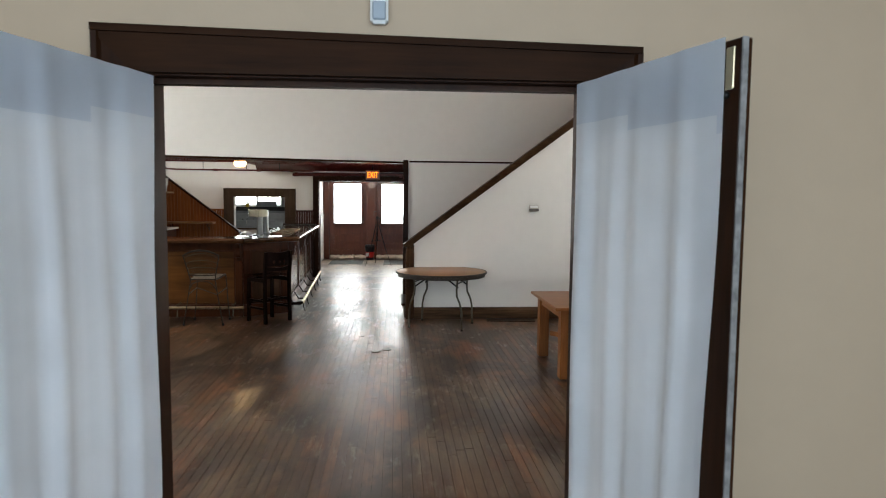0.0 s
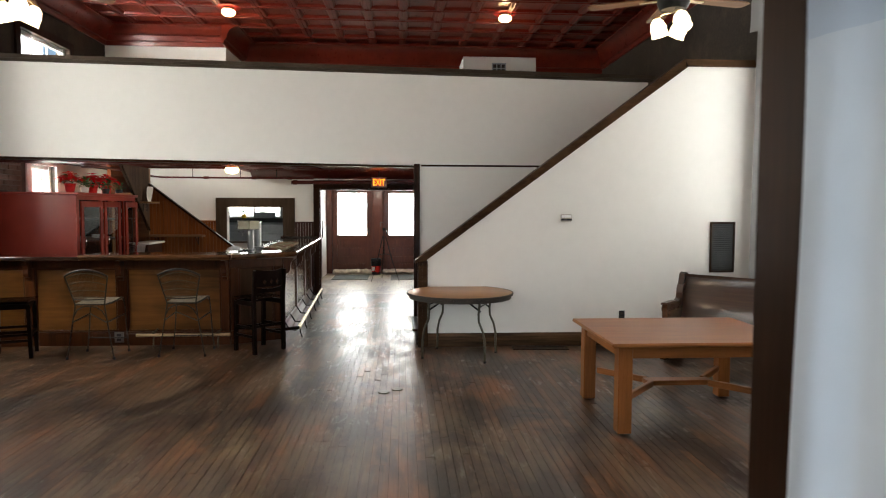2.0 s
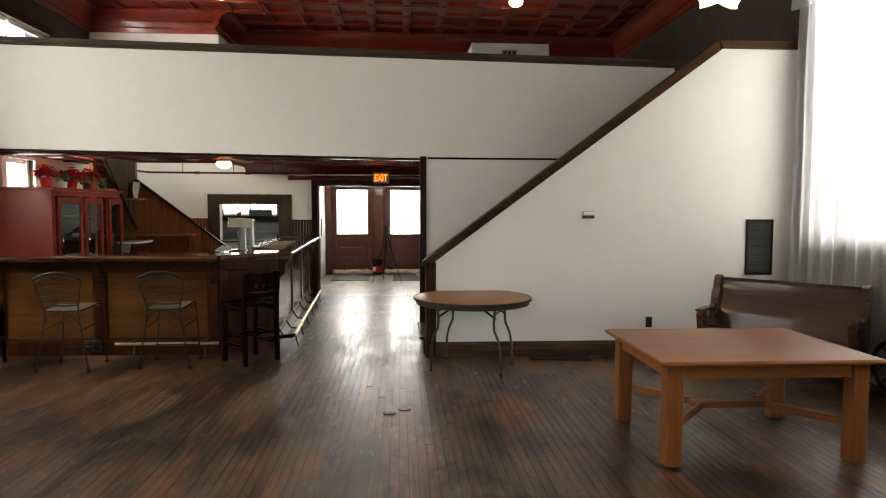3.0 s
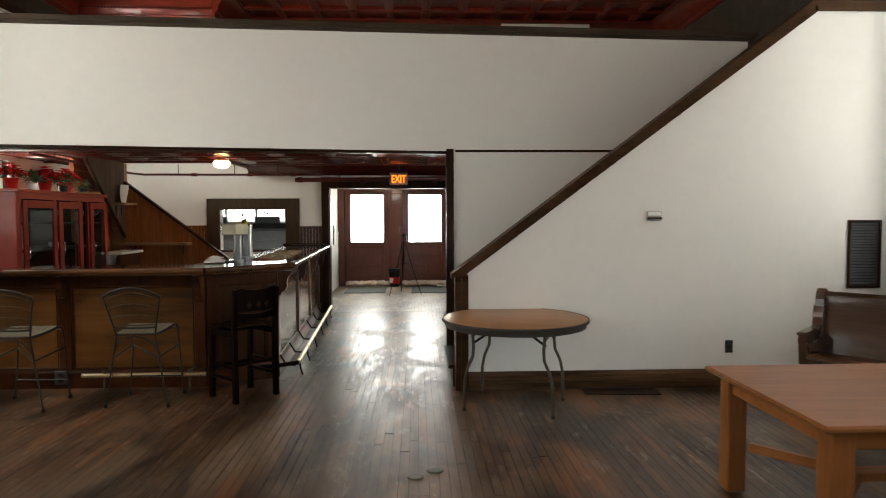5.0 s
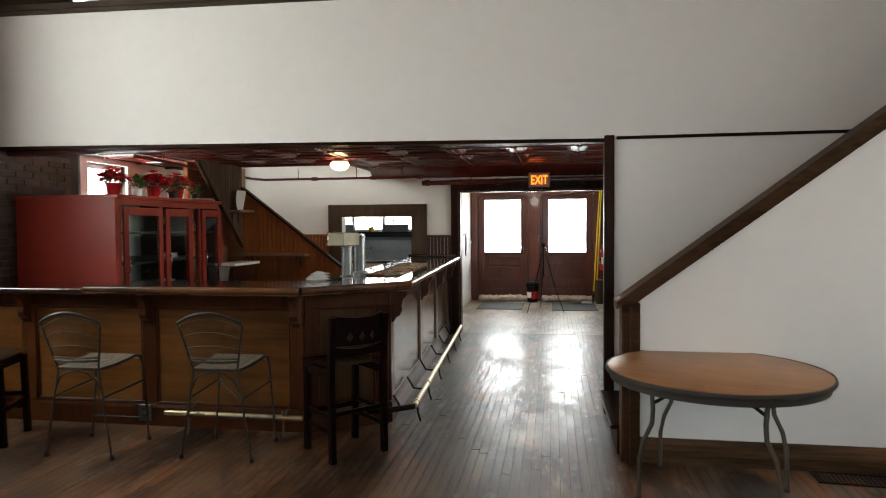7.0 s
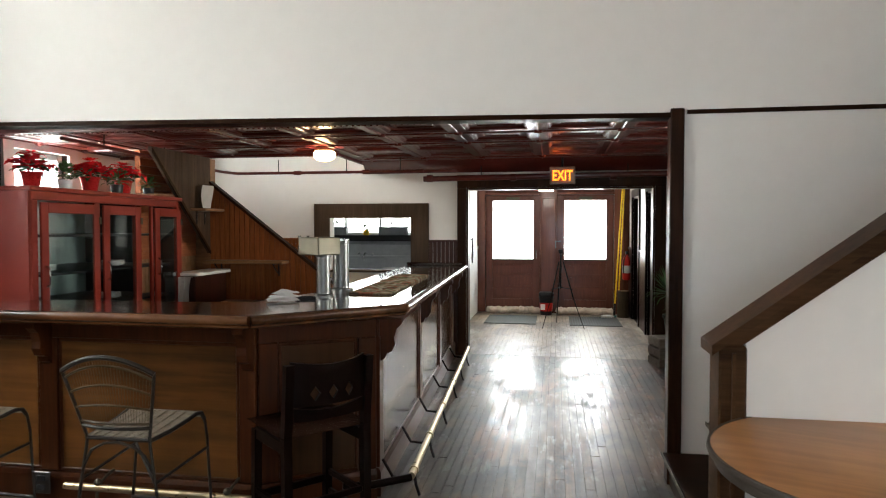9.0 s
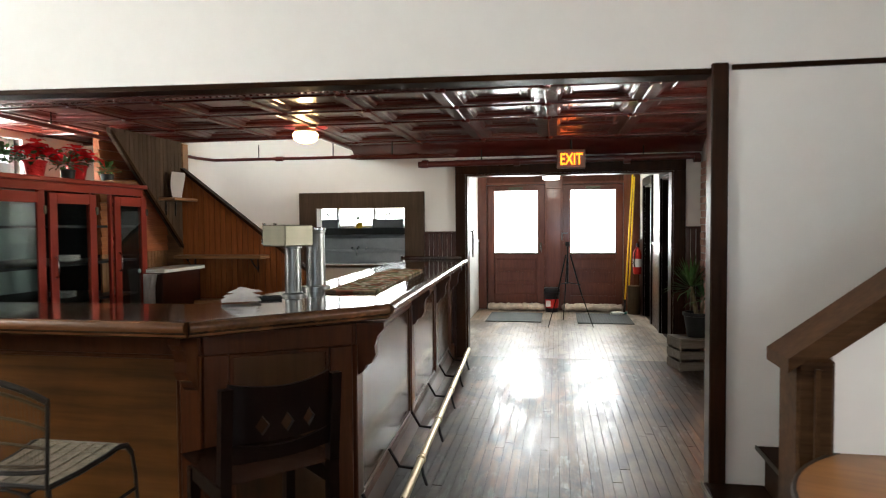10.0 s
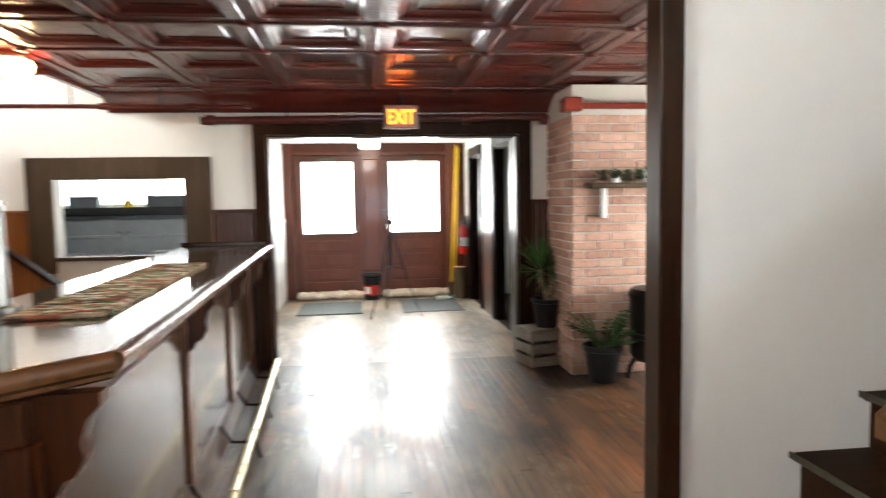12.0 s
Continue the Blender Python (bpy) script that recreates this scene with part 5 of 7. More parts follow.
def wire_stool(place, rz):
    s = thing("metal_stool", "pewter metal bar stool with woven rattan seat and arched wire back", "bar stool", place, rz, "metal stools at the bar")
    H = 0.60
    half = lambda z: 0.155 + 0.07 * max(0.0, z - H) / 0.315
    back = lambda z: -0.185 - 0.065 * max(0.0, z - H) / 0.315
    for sx in (-1, 1):
        part("leg", tube(B(), [(sx * 0.25, -0.20, 0.0), (sx * 0.195, -0.193, 0.34), (sx * 0.16, -0.186, H - 0.04)] + [(sx * half(H + d), back(H + d), H + d) for d in (0.0, 0.08, 0.16, 0.24, 0.315)], 0.0072, 8), GREYM, s, smooth=True)
        part("leg", tube(B(), [(sx * 0.235, 0.215, 0.0), (sx * 0.208, 0.222, 0.30), (sx * 0.196, 0.225, H - 0.10), (sx * 0.192, 0.212, H - 0.02), (sx * 0.188, 0.18, H + 0.024)], 0.0072, 8), GREYM, s, smooth=True)
        part("side_rail", tube(B(), [(sx * 0.183, -0.191, 0.41), (sx * 0.2, 0.222, 0.44)], 0.0075, 6), GREYM, s, smooth=True)
        part("seat_rail", tube(B(), [(sx * 0.158, -0.186, H), (sx * 0.17, -0.05, H + 0.004), (sx * 0.182, 0.07, H + 0.018), (sx * 0.188, 0.14, H + 0.032), (sx * 0.19, 0.185, H + 0.024), (sx * 0.19, 0.21, H - 0.012)], 0.0105, 8), GREYM, s, smooth=True)
    part("arch_brace", tube(B(), [(-0.172, -0.190, H - 0.13), (-0.135, -0.187, H - 0.055), (-0.07, -0.186, H - 0.022), (0.0, -0.186, H - 0.016), (0.07, -0.186, H - 0.03), (0.13, -0.187, H - 0.07), (0.172, -0.190, H - 0.14)], 0.007, 6), GREYM, s, smooth=True)
    part("cross_brace", tube(B(), [(-0.2, 0.222, 0.44), (0.187, -0.191, 0.40)], 0.0065, 6), GREYM, s, smooth=True)
    part("foot_bar", tube(B(), [(-0.222, 0.218, 0.16), (0.222, 0.218, 0.16)], 0.0075, 6), GREYM, s, smooth=True)
    n = 14

    def arch(z, rise, bow, k=1.0):
        w = half(z) * k
        return [(w * (2 * i / n - 1), back(z) - bow * (1 - (2 * i / n - 1) ** 2), z + rise * (1 - (2 * i / n - 1) ** 2)) for i in range(n + 1)]
    part("back_arch", tube(B(), arch(H + 0.315, 0.072, 0.03), 0.0115, 8), GREYM, s, smooth=True)
    part("back_arch", tube(B(), arch(H + 0.283, 0.066, 0.03), 0.006, 6), BRONZE, s, smooth=True)
    for d, rise, r, mt in ((0.215, 0.045, 0.0055, BRONZE), (0.145, 0.022, 0.0055, BRONZE), (0.082, 0.0, 0.006, BRONZE), (0.062, -0.004, 0.0085, GREYM), (0.0, 0.0, 0.009, GREYM)):
        part("back_bar", tube(B(), arch(H + d, rise, 0.026 if d else 0.0), r, 6), mt, s, smooth=True)
    bm = B()
    for i in range(29):
        u = -0.93 + 1.86 * i / 28
        q = 1 - u * u
        tube(bm, [(u * half(z), back(z) - 0.027 * q, z + rise * q) for z, rise in ((H + 0.062, -0.004), (H + 0.145, 0.022), (H + 0.215, 0.045), (H + 0.305, 0.070))], 0.0011, 4)
    part("back_weave", bm, BRONZE, s, "fine upright cane strands")["kind"] = "stuff"

    def seat_z(y):
        u = (y + 0.185) / 0.39
        return H + 0.008 + 0.036 * max(0.0, u) ** 2.0 - (14.0 * (y - 0.145) ** 2 if y > 0.145 else 0.0)
    bm = B()
    for i in range(30):
        y = -0.18 + i * 0.0131
        w, z = 0.158 + 0.03 * (y + 0.18) / 0.38, seat_z(y)
        box(bm, -w, y, z - 0.003, w, y + 0.0095, z + 0.003)
    for i in range(6):
        x = -0.135 + i * 0.054
        tube(bm, [(x * 0.95, y, seat_z(y) + 0.004) for y in (-0.18, -0.1, 0.0, 0.08, 0.14, 0.17, 0.19)], 0.003, 5)
    part("seat", bm, RATTAN, s, "pale woven rattan seat")["kind"] = "stuff"
    for x, y in ((-0.25, -0.2), (0.25, -0.2), (-0.235, 0.215), (0.235, 0.215)):
        part("foot", lathe(B(), [(0.013, 0), (0.016, 0.006), (0.012, 0.03)], 10, (x, y, 0)), BLACKP, s, smooth=True)
    return s


st = wire_stool((-2.70, 8.775, 0), -1)
copy_thing(st, pose(-1.76, 8.865, 0, 0, 0, 0))


def diamond_holes(bm, w, z0, z1, bend, holes, t):
    """A bent back slat with pierced diamonds: built of strips between the holes."""
    n = 40
    def yb(x):
        return -bend * (1 - (x / w) ** 2)
    def col(a, b, lo, hi):
        pts = []
        for x in (a, b):
            for y in (yb(x), yb(x) + t):
                for z in (lo(x), hi(x)):
                    pts.append(bm.verts.new((x, y, z)))
        for f in ((0, 1, 5, 4), (2, 6, 7, 3), (0, 4, 6, 2), (1, 3, 7, 5), (0, 2, 3, 1), (4, 5, 7, 6)):
            bm.faces.new([pts[i] for i in f])
    zm = z0 + (z1 - z0) * 0.30
    r, hh = 0.024, 0.034
    cuts = sorted({-w + 2 * w * i / n for i in range(n + 1)} | {h + d for h in holes for d in (-r, 0, r)})
    for a, b in zip(cuts, cuts[1:]):
        if b - a < 1e-5:
            continue
        m = (a + b) / 2
        hole = next((h for h in holes if abs(m - h) < r), None)
        if hole is None:
            col(a, b, lambda x: z0, lambda x: z1 + 0.02 * (x / w) ** 2)
        else:
            g = lambda x: hh * max(0, 1 - abs(x - hole) / r)
            col(a, b, lambda x: z0, lambda x: zm - g(x))
            col(a, b, lambda x: zm + g(x), lambda x: z1 + 0.02 * (x / w) ** 2)
    bmesh.ops.remove_doubles(bm, verts=bm.verts, dist=1e-5)
    return bm


def wood_stool(place, rz):
    s = thing("wooden_stool", "espresso wooden bar stool with a pierced diamond back", "bar stool", place, rz, "dark wooden stools at the bar")
    H = 0.62
    for sx in (-1, 1):
        bm = B()
        prism(bm, [(-0.215, 0), (-0.175, 0), (-0.165, H), (-0.20, 0.955), (-0.235, 0.955), (-0.205, H)], sx * 0.20 - 0.019, sx * 0.20 + 0.019, "yz")
        part("leg", bm, BLACKW, s)
        part("leg", prism(B(), [(0.16, 0), (0.20, 0), (0.185, H - 0.03), (0.145, H - 0.03)], sx * 0.19 - 0.019, sx * 0.19 + 0.019, "yz"), BLACKW, s)
        for z in (0.18, 0.28):
            part("stretcher", box(B(), sx * 0.195 - 0.01, -0.175, z, sx * 0.195 + 0.01, 0.165, z + 0.03, 0.003), BLACKW, s)
        part("apron", box(B(), sx * 0.19 - 0.012, -0.17, H - 0.075, sx * 0.19 + 0.012, 0.15, H - 0.02, 0.002), BLACKW, s)
    part("stretcher", box(B(), -0.18, 0.168, 0.24, 0.18, 0.19, 0.275, 0.003), BLACKW, s)
    part("stretcher", box(B(), -0.18, -0.195, 0.3, 0.18, -0.175, 0.33, 0.003), BLACKW, s)
    part("apron", box(B(), -0.18, 0.14, H - 0.075, 0.18, 0.165, H - 0.02, 0.002), BLACKW, s)
    bm = B()
    g = []
    for i in range(13):
        row = []
        for j in range(13):
            u, v = i / 6 - 1, j / 6 - 1
            row.append(bm.verts.new((0.225 * u, 0.21 * v, H + 0.012 - 0.014 * (1 - u * u) * (1 - v * v))))
        g.append(row)
    for p, q in zip(g, g[1:]):
        for j in range(12):
            bm.faces.new((p[j], p[j + 1], q[j + 1], q[j]))
    bmesh.ops.solidify(bm, geom=bm.faces[:], thickness=0.03)
    part("seat", bm, SEATW, s, "dished polished dark wooden seat", smooth=True)
    bm = diamond_holes(B(), 0.185, 0.765, 0.945, 0.045, (-0.085, 0.0, 0.085), 0.016)
    bmesh.ops.translate(bm, verts=bm.verts, vec=(0, -0.205, 0))
    part("backrest", bm, BLACKW, s, "bent back panel pierced with three diamonds")
    for z in (0.695,):
        bm = diamond_holes(B(), 0.185, z, z + 0.045, 0.035, (), 0.016)
        bmesh.ops.translate(bm, verts=bm.verts, vec=(0, -0.195, 0))
        part("back_slat", bm, BLACKW, s)
    return s


ws = wood_stool((-0.985, 9.0, 0), 48)
copy_thing(ws, pose(-3.62, 8.80, 0, 0, 0, -70))

# ---------------------------------------------------------------- round folding table
rt = thing("folding_table", "round plywood folding table with a grey edge and bent metal legs", "table", (1.335, 8.57, 0), -21)
R = 0.592
part("tabletop", lathe(B(), [(0.01, 0.705), (R - 0.01, 0.705), (R - 0.004, 0.712), (R - 0.004, 0.724), (R - 0.012, 0.728), (0.01, 0.728)], 64), PLYTOP, rt, "worn plywood top", smooth=True)
part("edge_band", lathe(B(), [(R - 0.006, 0.702), (R + 0.002, 0.704), (R + 0.006, 0.714), (R + 0.002, 0.729), (R - 0.008, 0.7295), (R - 0.008, 0.702)], 64), GREYP, rt, "grey vinyl edge band", smooth=True)
part("apron", lathe(B(), [(R - 0.045, 0.665), (R - 0.02, 0.665), (R - 0.02, 0.704), (R - 0.045, 0.704)], 64), GREYP, rt, smooth=True)
for sx in (-1, 1):
    for sy in (-1, 1):
        part("leg", tube(B(), [(sx * 0.355, sy * 0.265, 0.0), (sx * 0.35, sy * 0.265, 0.24), (sx * 0.33, sy * 0.265, 0.34), (sx * 0.285, sy * 0.26, 0.44), (sx * 0.28, sy * 0.255, 0.52), (sx * 0.295, sy * 0.25, 0.70)], 0.0125, 10), NICKEL, rt, smooth=True)
        part("foot", lathe(B(), [(0.015, 0), (0.016, 0.008), (0.0135, 0.022)], 12, (sx * 0.355, sy * 0.265, 0)), GREYM, rt, smooth=True)
    for sy in (-0.2, 0.2):
        part("strut", cyl(B(), (sx * 0.29, sy, 0.54), (sx * 0.07, sy, 0.695), 0.010), BLACKM, rt, smooth=True)
    part("leg_bar", cyl(B(), (sx * 0.295, -0.25, 0.69), (sx * 0.295, 0.25, 0.69), 0.012), GREYM, rt, smooth=True)
    part("leg_bar", cyl(B(), (sx * 0.292, -0.253, 0.60), (sx * 0.292, 0.253, 0.60), 0.009), GREYM, rt, smooth=True)
    part("brace", tube(B(), [(sx * 0.292, 0.0, 0.60), (sx * 0.14, 0.0, 0.67), (sx * 0.05, 0.0, 0.695)], 0.009, 6), BLACKM, rt, smooth=True)

# ---------------------------------------------------------------- oak library table
lt = thing("library_table", "honey oak library table with square legs and crossed stretchers", "table", (2.905, 6.405, 0))
part("tabletop", box(B(), -0.72, -0.555, 0.66, 0.72, 0.555, 0.69, 0.010), TABLEW, lt)
for sx in (-1, 1):
    for sy in (-1, 1):
        part("leg", box(B(), sx * 0.60 - 0.052, sy * 0.445 - 0.052, 0.012, sx * 0.60 + 0.052, sy * 0.445 + 0.052, 0.66, 0.005), TABLEZ, lt)
        part("glide", cyl(B(), (sx * 0.60, sy * 0.445, 0), (sx * 0.60, sy * 0.445, 0.013), 0.022), NICKEL, lt)
        part("stretcher", box(B(), -0.5 * math.hypot(0.36, 0.30), -0.018, 0.24, 0.5 * math.hypot(0.36, 0.30) - 0.02, 0.018, 0.29, 0.004), TABLEW, lt).matrix_local = pose(sx * 0.39, sy * 0.235, 0, 0, 0, math.degrees(math.atan2(sy * 0.36, sx * 0.32)))
    part("apron", box(B(), sx * 0.62 - 0.012, -0.393, 0.565, sx * 0.62 + 0.012, 0.393, 0.66, 0.003), TABLEW, lt)
for sy in (-1, 1):
    part("apron", box(B(), -0.548, sy * 0.465 - 0.012, 0.565, 0.548, sy * 0.465 + 0.012, 0.66, 0.003), TABLEW, lt)
part("centre_stretcher", box(B(), -0.27, -0.055, 0.245, 0.27, 0.055, 0.285, 0.004), TABLEW, lt)

# ---------------------------------------------------------------- pew
pw = thing("church_pew", "short dark oak pew with curved ends and a polished back", "pew", (4.19, 7.95, 0), -49)
LW = 0.66
END = [(-0.26, 0), (0.20, 0), (0.20, 0.05), (0.17, 0.10), (0.19, 0.40), (0.235, 0.70), (0.26, 0.88), (0.245, 0.93), (0.20, 0.945), (0.16, 0.92), (0.145, 0.86), (0.13, 0.76), (0.09, 0.66), (0.0, 0.615), (-0.16, 0.61), (-0.235, 0.60), (-0.255, 0.57), (-0.24, 0.53), (-0.22, 0.40), (-0.23, 0.10), (-0.26, 0.05)]
for s in (-1, 1):
    e = part("end_panel", prism(B(), END, s * LW - 0.032, s * LW + 0.032, "yz"), PEWD, pw)
    part("arm_cap", sweep(B(), [(-0.04, 0), (0.04, 0), (0.045, 0.012), (0.03, 0.025), (-0.03, 0.025), (-0.045, 0.012)], (s * LW, -0.25, 0.605), (s * LW, -0.02, 0.615), (1, 0, 0)), PEWD, e)
    part("end_moulding", prism(B(), [(u * 0.8 + 0.0, v * 0.8 + 0.06) for u, v in END[4:-2]], s * LW - 0.04, s * LW + 0.04, "yz"), PEWD, e)
bm = B()
prof = [(0.08, 0.42), (0.095, 0.50), (0.125, 0.62), (0.165, 0.74), (0.20, 0.86), (0.205, 0.90)]
n = len(prof)
sweep(bm, [(u, v) for u, v in prof] + [(u + 0.025, v) for u, v in prof[::-1]], (-LW + 0.03, 0, 0), (LW - 0.03, 0, 0), (0, 1, 0))
part("backrest", bm, PEWW, pw, "polished curved oak back", smooth=True)
part("top_rail", sweep(B(), [(0.18, 0.895), (0.25, 0.895), (0.25, 0.92), (0.19, 0.925)], (-LW + 0.03, 0, 0), (LW - 0.03, 0, 0), (0, 1, 0)), PEWD, pw)
part("seat", sweep(B(), [(-0.24, 0.43), (-0.25, 0.44), (-0.24, 0.455), (0.0, 0.435), (0.09, 0.43), (0.09, 0.405), (-0.24, 0.42)], (-LW + 0.03, 0, 0), (LW - 0.03, 0, 0), (0, 1, 0)), PEWW, pw, smooth=True)
part("front_rail", box(B(), -LW + 0.03, -0.20, 0.34, LW - 0.03, -0.18, 0.42, 0.003), PEWD, pw)

# iron wheel leaning by the window
whl = thing("wheel_ornament", "dark iron spoked wheel standing by the wall", "ornament", (4.86, 7.28, 0.26), 20)
part("rim", tube(B(), [(0.02, 0.24 * math.cos(a * 0.2618), 0.24 * math.sin(a * 0.2618)) for a in range(24)], 0.02, 8, True), BLACKM, whl, smooth=True)
part("hub", cyl(B(), (-0.03, 0, 0), (0.07, 0, 0), 0.035), BLACKM, whl, smooth=True)
for k in range(8):
    a = k * math.pi / 4
    part("spoke", cyl(B(), (0.02, 0.03 * math.cos(a), 0.03 * math.sin(a)), (0.02, 0.23 * math.cos(a), 0.23 * math.sin(a)), 0.008, seg=6), BLACKM, whl)

# curtains at the east window
cur = thing("window_curtain", "floor-length sheer white voile curtain over the tall window", "curtain", (4.90, 7.3, 0), 90)
bm = cloth(B(), 1.62, 0.25, 4.30, 9, 0.045, 21, 26, 0.002)
part("panel", bm, VOILE, cur, smooth=True)
part("rod", cyl(B(), (-0.08, 0, 4.28), (1.74, 0, 4.28), 0.014), NICKEL, cur)
bm = cloth(B(), 1.62, 3.75, 4.33, 6, 0.05, 25, 8, 0.002)
bmesh.ops.translate(bm, verts=bm.verts, vec=(0.02, 0.05, 0))
part("valance", bm, VOILE, cur, smooth=True)

# wall fittings
th = thing("thermostat", "small beige thermostat on the white stair wall", "thermostat", (2.65, YS, 1.51))
part("body", box(B(), -0.065, -0.035, 0, 0.065, 0, 0.085, 0.006), plain("beige_plastic", (0.34, 0.31, 0.26), 0.5), th)
part("slot", box(B(), -0.067, -0.037, 0.012, 0.067, -0.03, 0.03), BLACKP, th)
part("cover", box(B(), -0.058, -0.04, 0.045, 0.058, -0.03, 0.078, 0.004), PAPER, th)
gr = thing("wall_grille", "tall black louvred vent in a dark frame", "vent", (4.595, YS, 0.89))
for a in ((-0.155, 0, -0.13, 0.62), (0.13, 0, 0.155, 0.62), (-0.13, 0, 0.13, 0.025), (-0.13, 0.595, 0.13, 0.62)):
    part("frame_bar", box(B(), a[0], -0.02, a[1], a[2], 0, a[3], 0.003), TRIMZ, gr)
part("backing", box(B(), -0.13, -0.004, 0.025, 0.13, 0.0, 0.595), BLACKP, gr)
for k in range(22):
    z = 0.04 + k * 0.0255
    part("slat", prism(B(), [(-0.016, z), (-0.013, z), (-0.004, z + 0.018), (-0.007, z + 0.018)], -0.13, 0.13, "yz"), BLACKP, gr)
for x, y in ((0.52, 7.13), (0.64, 7.22)):
    fs = thing("floor_socket", "round brass floor socket with a dark middle", "floor socket", (x, y, 0), 0, "sockets in the floor")
    part("ring", lathe(B(), [(0.030, 0), (0.052, 0), (0.050, 0.005), (0.044, 0.007), (0.032, 0.006)], 28), NICKEL, fs, "worn metal ring", smooth=True)
    part("cap", lathe(B(), [(0.002, 0.0005), (0.031, 0.0005), (0.030, 0.003), (0.002, 0.0035)], 24), BLACKM, fs)
fv = thing("floor_vent", "dark iron floor register by the baseboard", "vent", (2.33, 8.96, 0.0), -4)
for a in ((-0.33, -0.13, 0.33, -0.11), (-0.33, 0.05, 0.33, 0.07), (-0.33, -0.11, -0.31, 0.05), (0.31, -0.11, 0.33, 0.05)):
    part("frame_bar", box(B(), a[0], a[1], 0, a[2], a[3], 0.008), BLACKM, fv)
for k in range(24):
    x = -0.30 + k * 0.0262
    part("slat", box(B(), x, -0.11, 0, x + 0.008, 0.05, 0.006), BLACKM, fv)

# ---------------------------------------------------------------- red cabinet with plants
cab = thing("display_cabinet", "red painted display cabinet with glazed doors", "cabinet", (-4.67, 10.23, 0))
CW, CD, CH = 1.92, 1.06, 1.86
part("side", box(B(), 0, 0, 0.0, CD, 0.03, CH, 0.003), REDCAB, cab)
part("side", box(B(), 0, CW - 0.03, 0.0, CD, CW, CH, 0.003), REDCAB, cab)
part("back", box(B(), 0, 0.03, 0, 0.02, CW - 0.03, CH - 0.03), plain("pale_back_board", (0.42, 0.47, 0.44), 0.6), cab, "pale grey-green back board")
part("top", box(B(), -0.01, -0.015, CH - 0.035, CD + 0.04, CW + 0.015, CH, 0.006), REDCAB, cab)
# thin black sheets added over the red sides so the inside stays dark
part("lining", box(B(), 0.02, 0.032, 0.12, CD - 0.035, 0.04, CH - 0.04), BLACKP, cab, "black sheet added to darken the cabinet inside")
part("lining", box(B(), 0.02, CW - 0.04, 0.12, CD - 0.035, CW - 0.032, CH - 0.04), BLACKP, cab, "black sheet added to darken the cabinet inside")
part("plinth", box(B(), 0.02, 0.03, 0, CD - 0.02, CW - 0.03, 0.12), REDCAB, cab)
part("header", box(B(), CD - 0.03, 0.03, CH - 0.10, CD, CW - 0.03, CH - 0.035, 0.003), REDCAB, cab)
for y in (0.03, 0.70, 1.22, 1.47):
    part("stile", box(B(), CD - 0.03, y, 0.12, CD, y + (0.06 if y < 1 else 0.03), CH - 0.10, 0.003), REDCAB, cab)
for z in (0.50, 0.88, 1.18, 1.48):
    part("shelf", box(B(), 0.03, 0.03, z, CD - 0.05, CW - 0.03, z + 0.02), BLACKP, cab)


def cab_door(y0, y1, ajar):
    w, h = y1 - y0, CH - 0.24
    d = part("door", box(B(), 0, 0, 0, 0.022, 0.07, h, 0.003), REDCAB, cab)
    d.matrix_local = pose(CD + 0.002, y0, 0.125, 0, 0, -ajar)
    part("stile", box(B(), 0, w - 0.07, 0, 0.022, w, h, 0.003), REDCAB, d)
    for a, b in ((0, 0.1), (h - 0.08, h)):
        part("rail", box(B(), 0, 0.07, a, 0.022, w - 0.07, b, 0.003), REDCAB, d)
    p = part("pane", box(B(), 0.008, 0.07, 0.1, 0.012, w - 0.07, h - 0.08), CABGLASS, d)
    p.visible_shadow = False
    part("handle", tube(B(), [(0.022, 0.035, 0.98), (0.05, 0.035, 1.0), (0.055, 0.035, 1.06), (0.05, 0.035, 1.12), (0.022, 0.035, 1.14)], 0.008), CHROME, d, "chrome pull", smooth=True)
    part("hinge", box(B(), 0.0, w - 0.012, h - 0.16, 0.03, w + 0.012, h - 0.10, 0.002), NICKEL, d)


cab_door(0.10, 0.73, 0)
cab_door(0.78, 1.23, 5)
cab_door(1.50, 1.90, 3)
for k, (y, z) in enumerate(((0.3, 0.9), (0.5, 1.2), (1.3, 0.9), (1.36, 1.2))):
    g = thing("stacked_plate", "pale stacked plates on a cabinet shelf", "plate", (-4.49 + 0.55, 10.23 + y, z))
    for j in range(4):
        part("plate", lathe(B(), [(0.03, 0.012 * j), (0.05, 0.012 * j), (0.10, 0.012 * j + 0.012), (0.10, 0.012 * j + 0.015), (0.03, 0.012 * j + 0.006)], 20), PAPER, g, smooth=True)


def leaf(bm, base, tip, w, droop=0.0, up=(0, 0, 1)):
    """A pointed leaf with a folded midrib."""
    a, b = Vector(base), Vector(tip)
    d = b - a
    side = d.cross(Vector(up))
    if side.length < 1e-5:
        side = Vector((1, 0, 0))
    side.normalize()
    nrm = side.cross(d).normalized()
    m1, m2 = a + d * 0.35 - nrm * droop * 0.2, a + d * 0.7 - nrm * droop * 0.1
    v = [bm.verts.new(p) for p in (a, m1 + side * w + nrm * w * 0.25, m2 + side * w * 0.75 + nrm * w * 0.2, b - nrm * droop, m2 - side * w * 0.75 + nrm * w * 0.2, m1 - side * w + nrm * w * 0.25, m1, m2)]
    for f in ((0, 1, 6), (1, 2, 7, 6), (2, 3, 7), (0, 6, 5), (6, 7, 4, 5), (7, 3, 4)):
        bm.faces.new([v[i] for i in f])


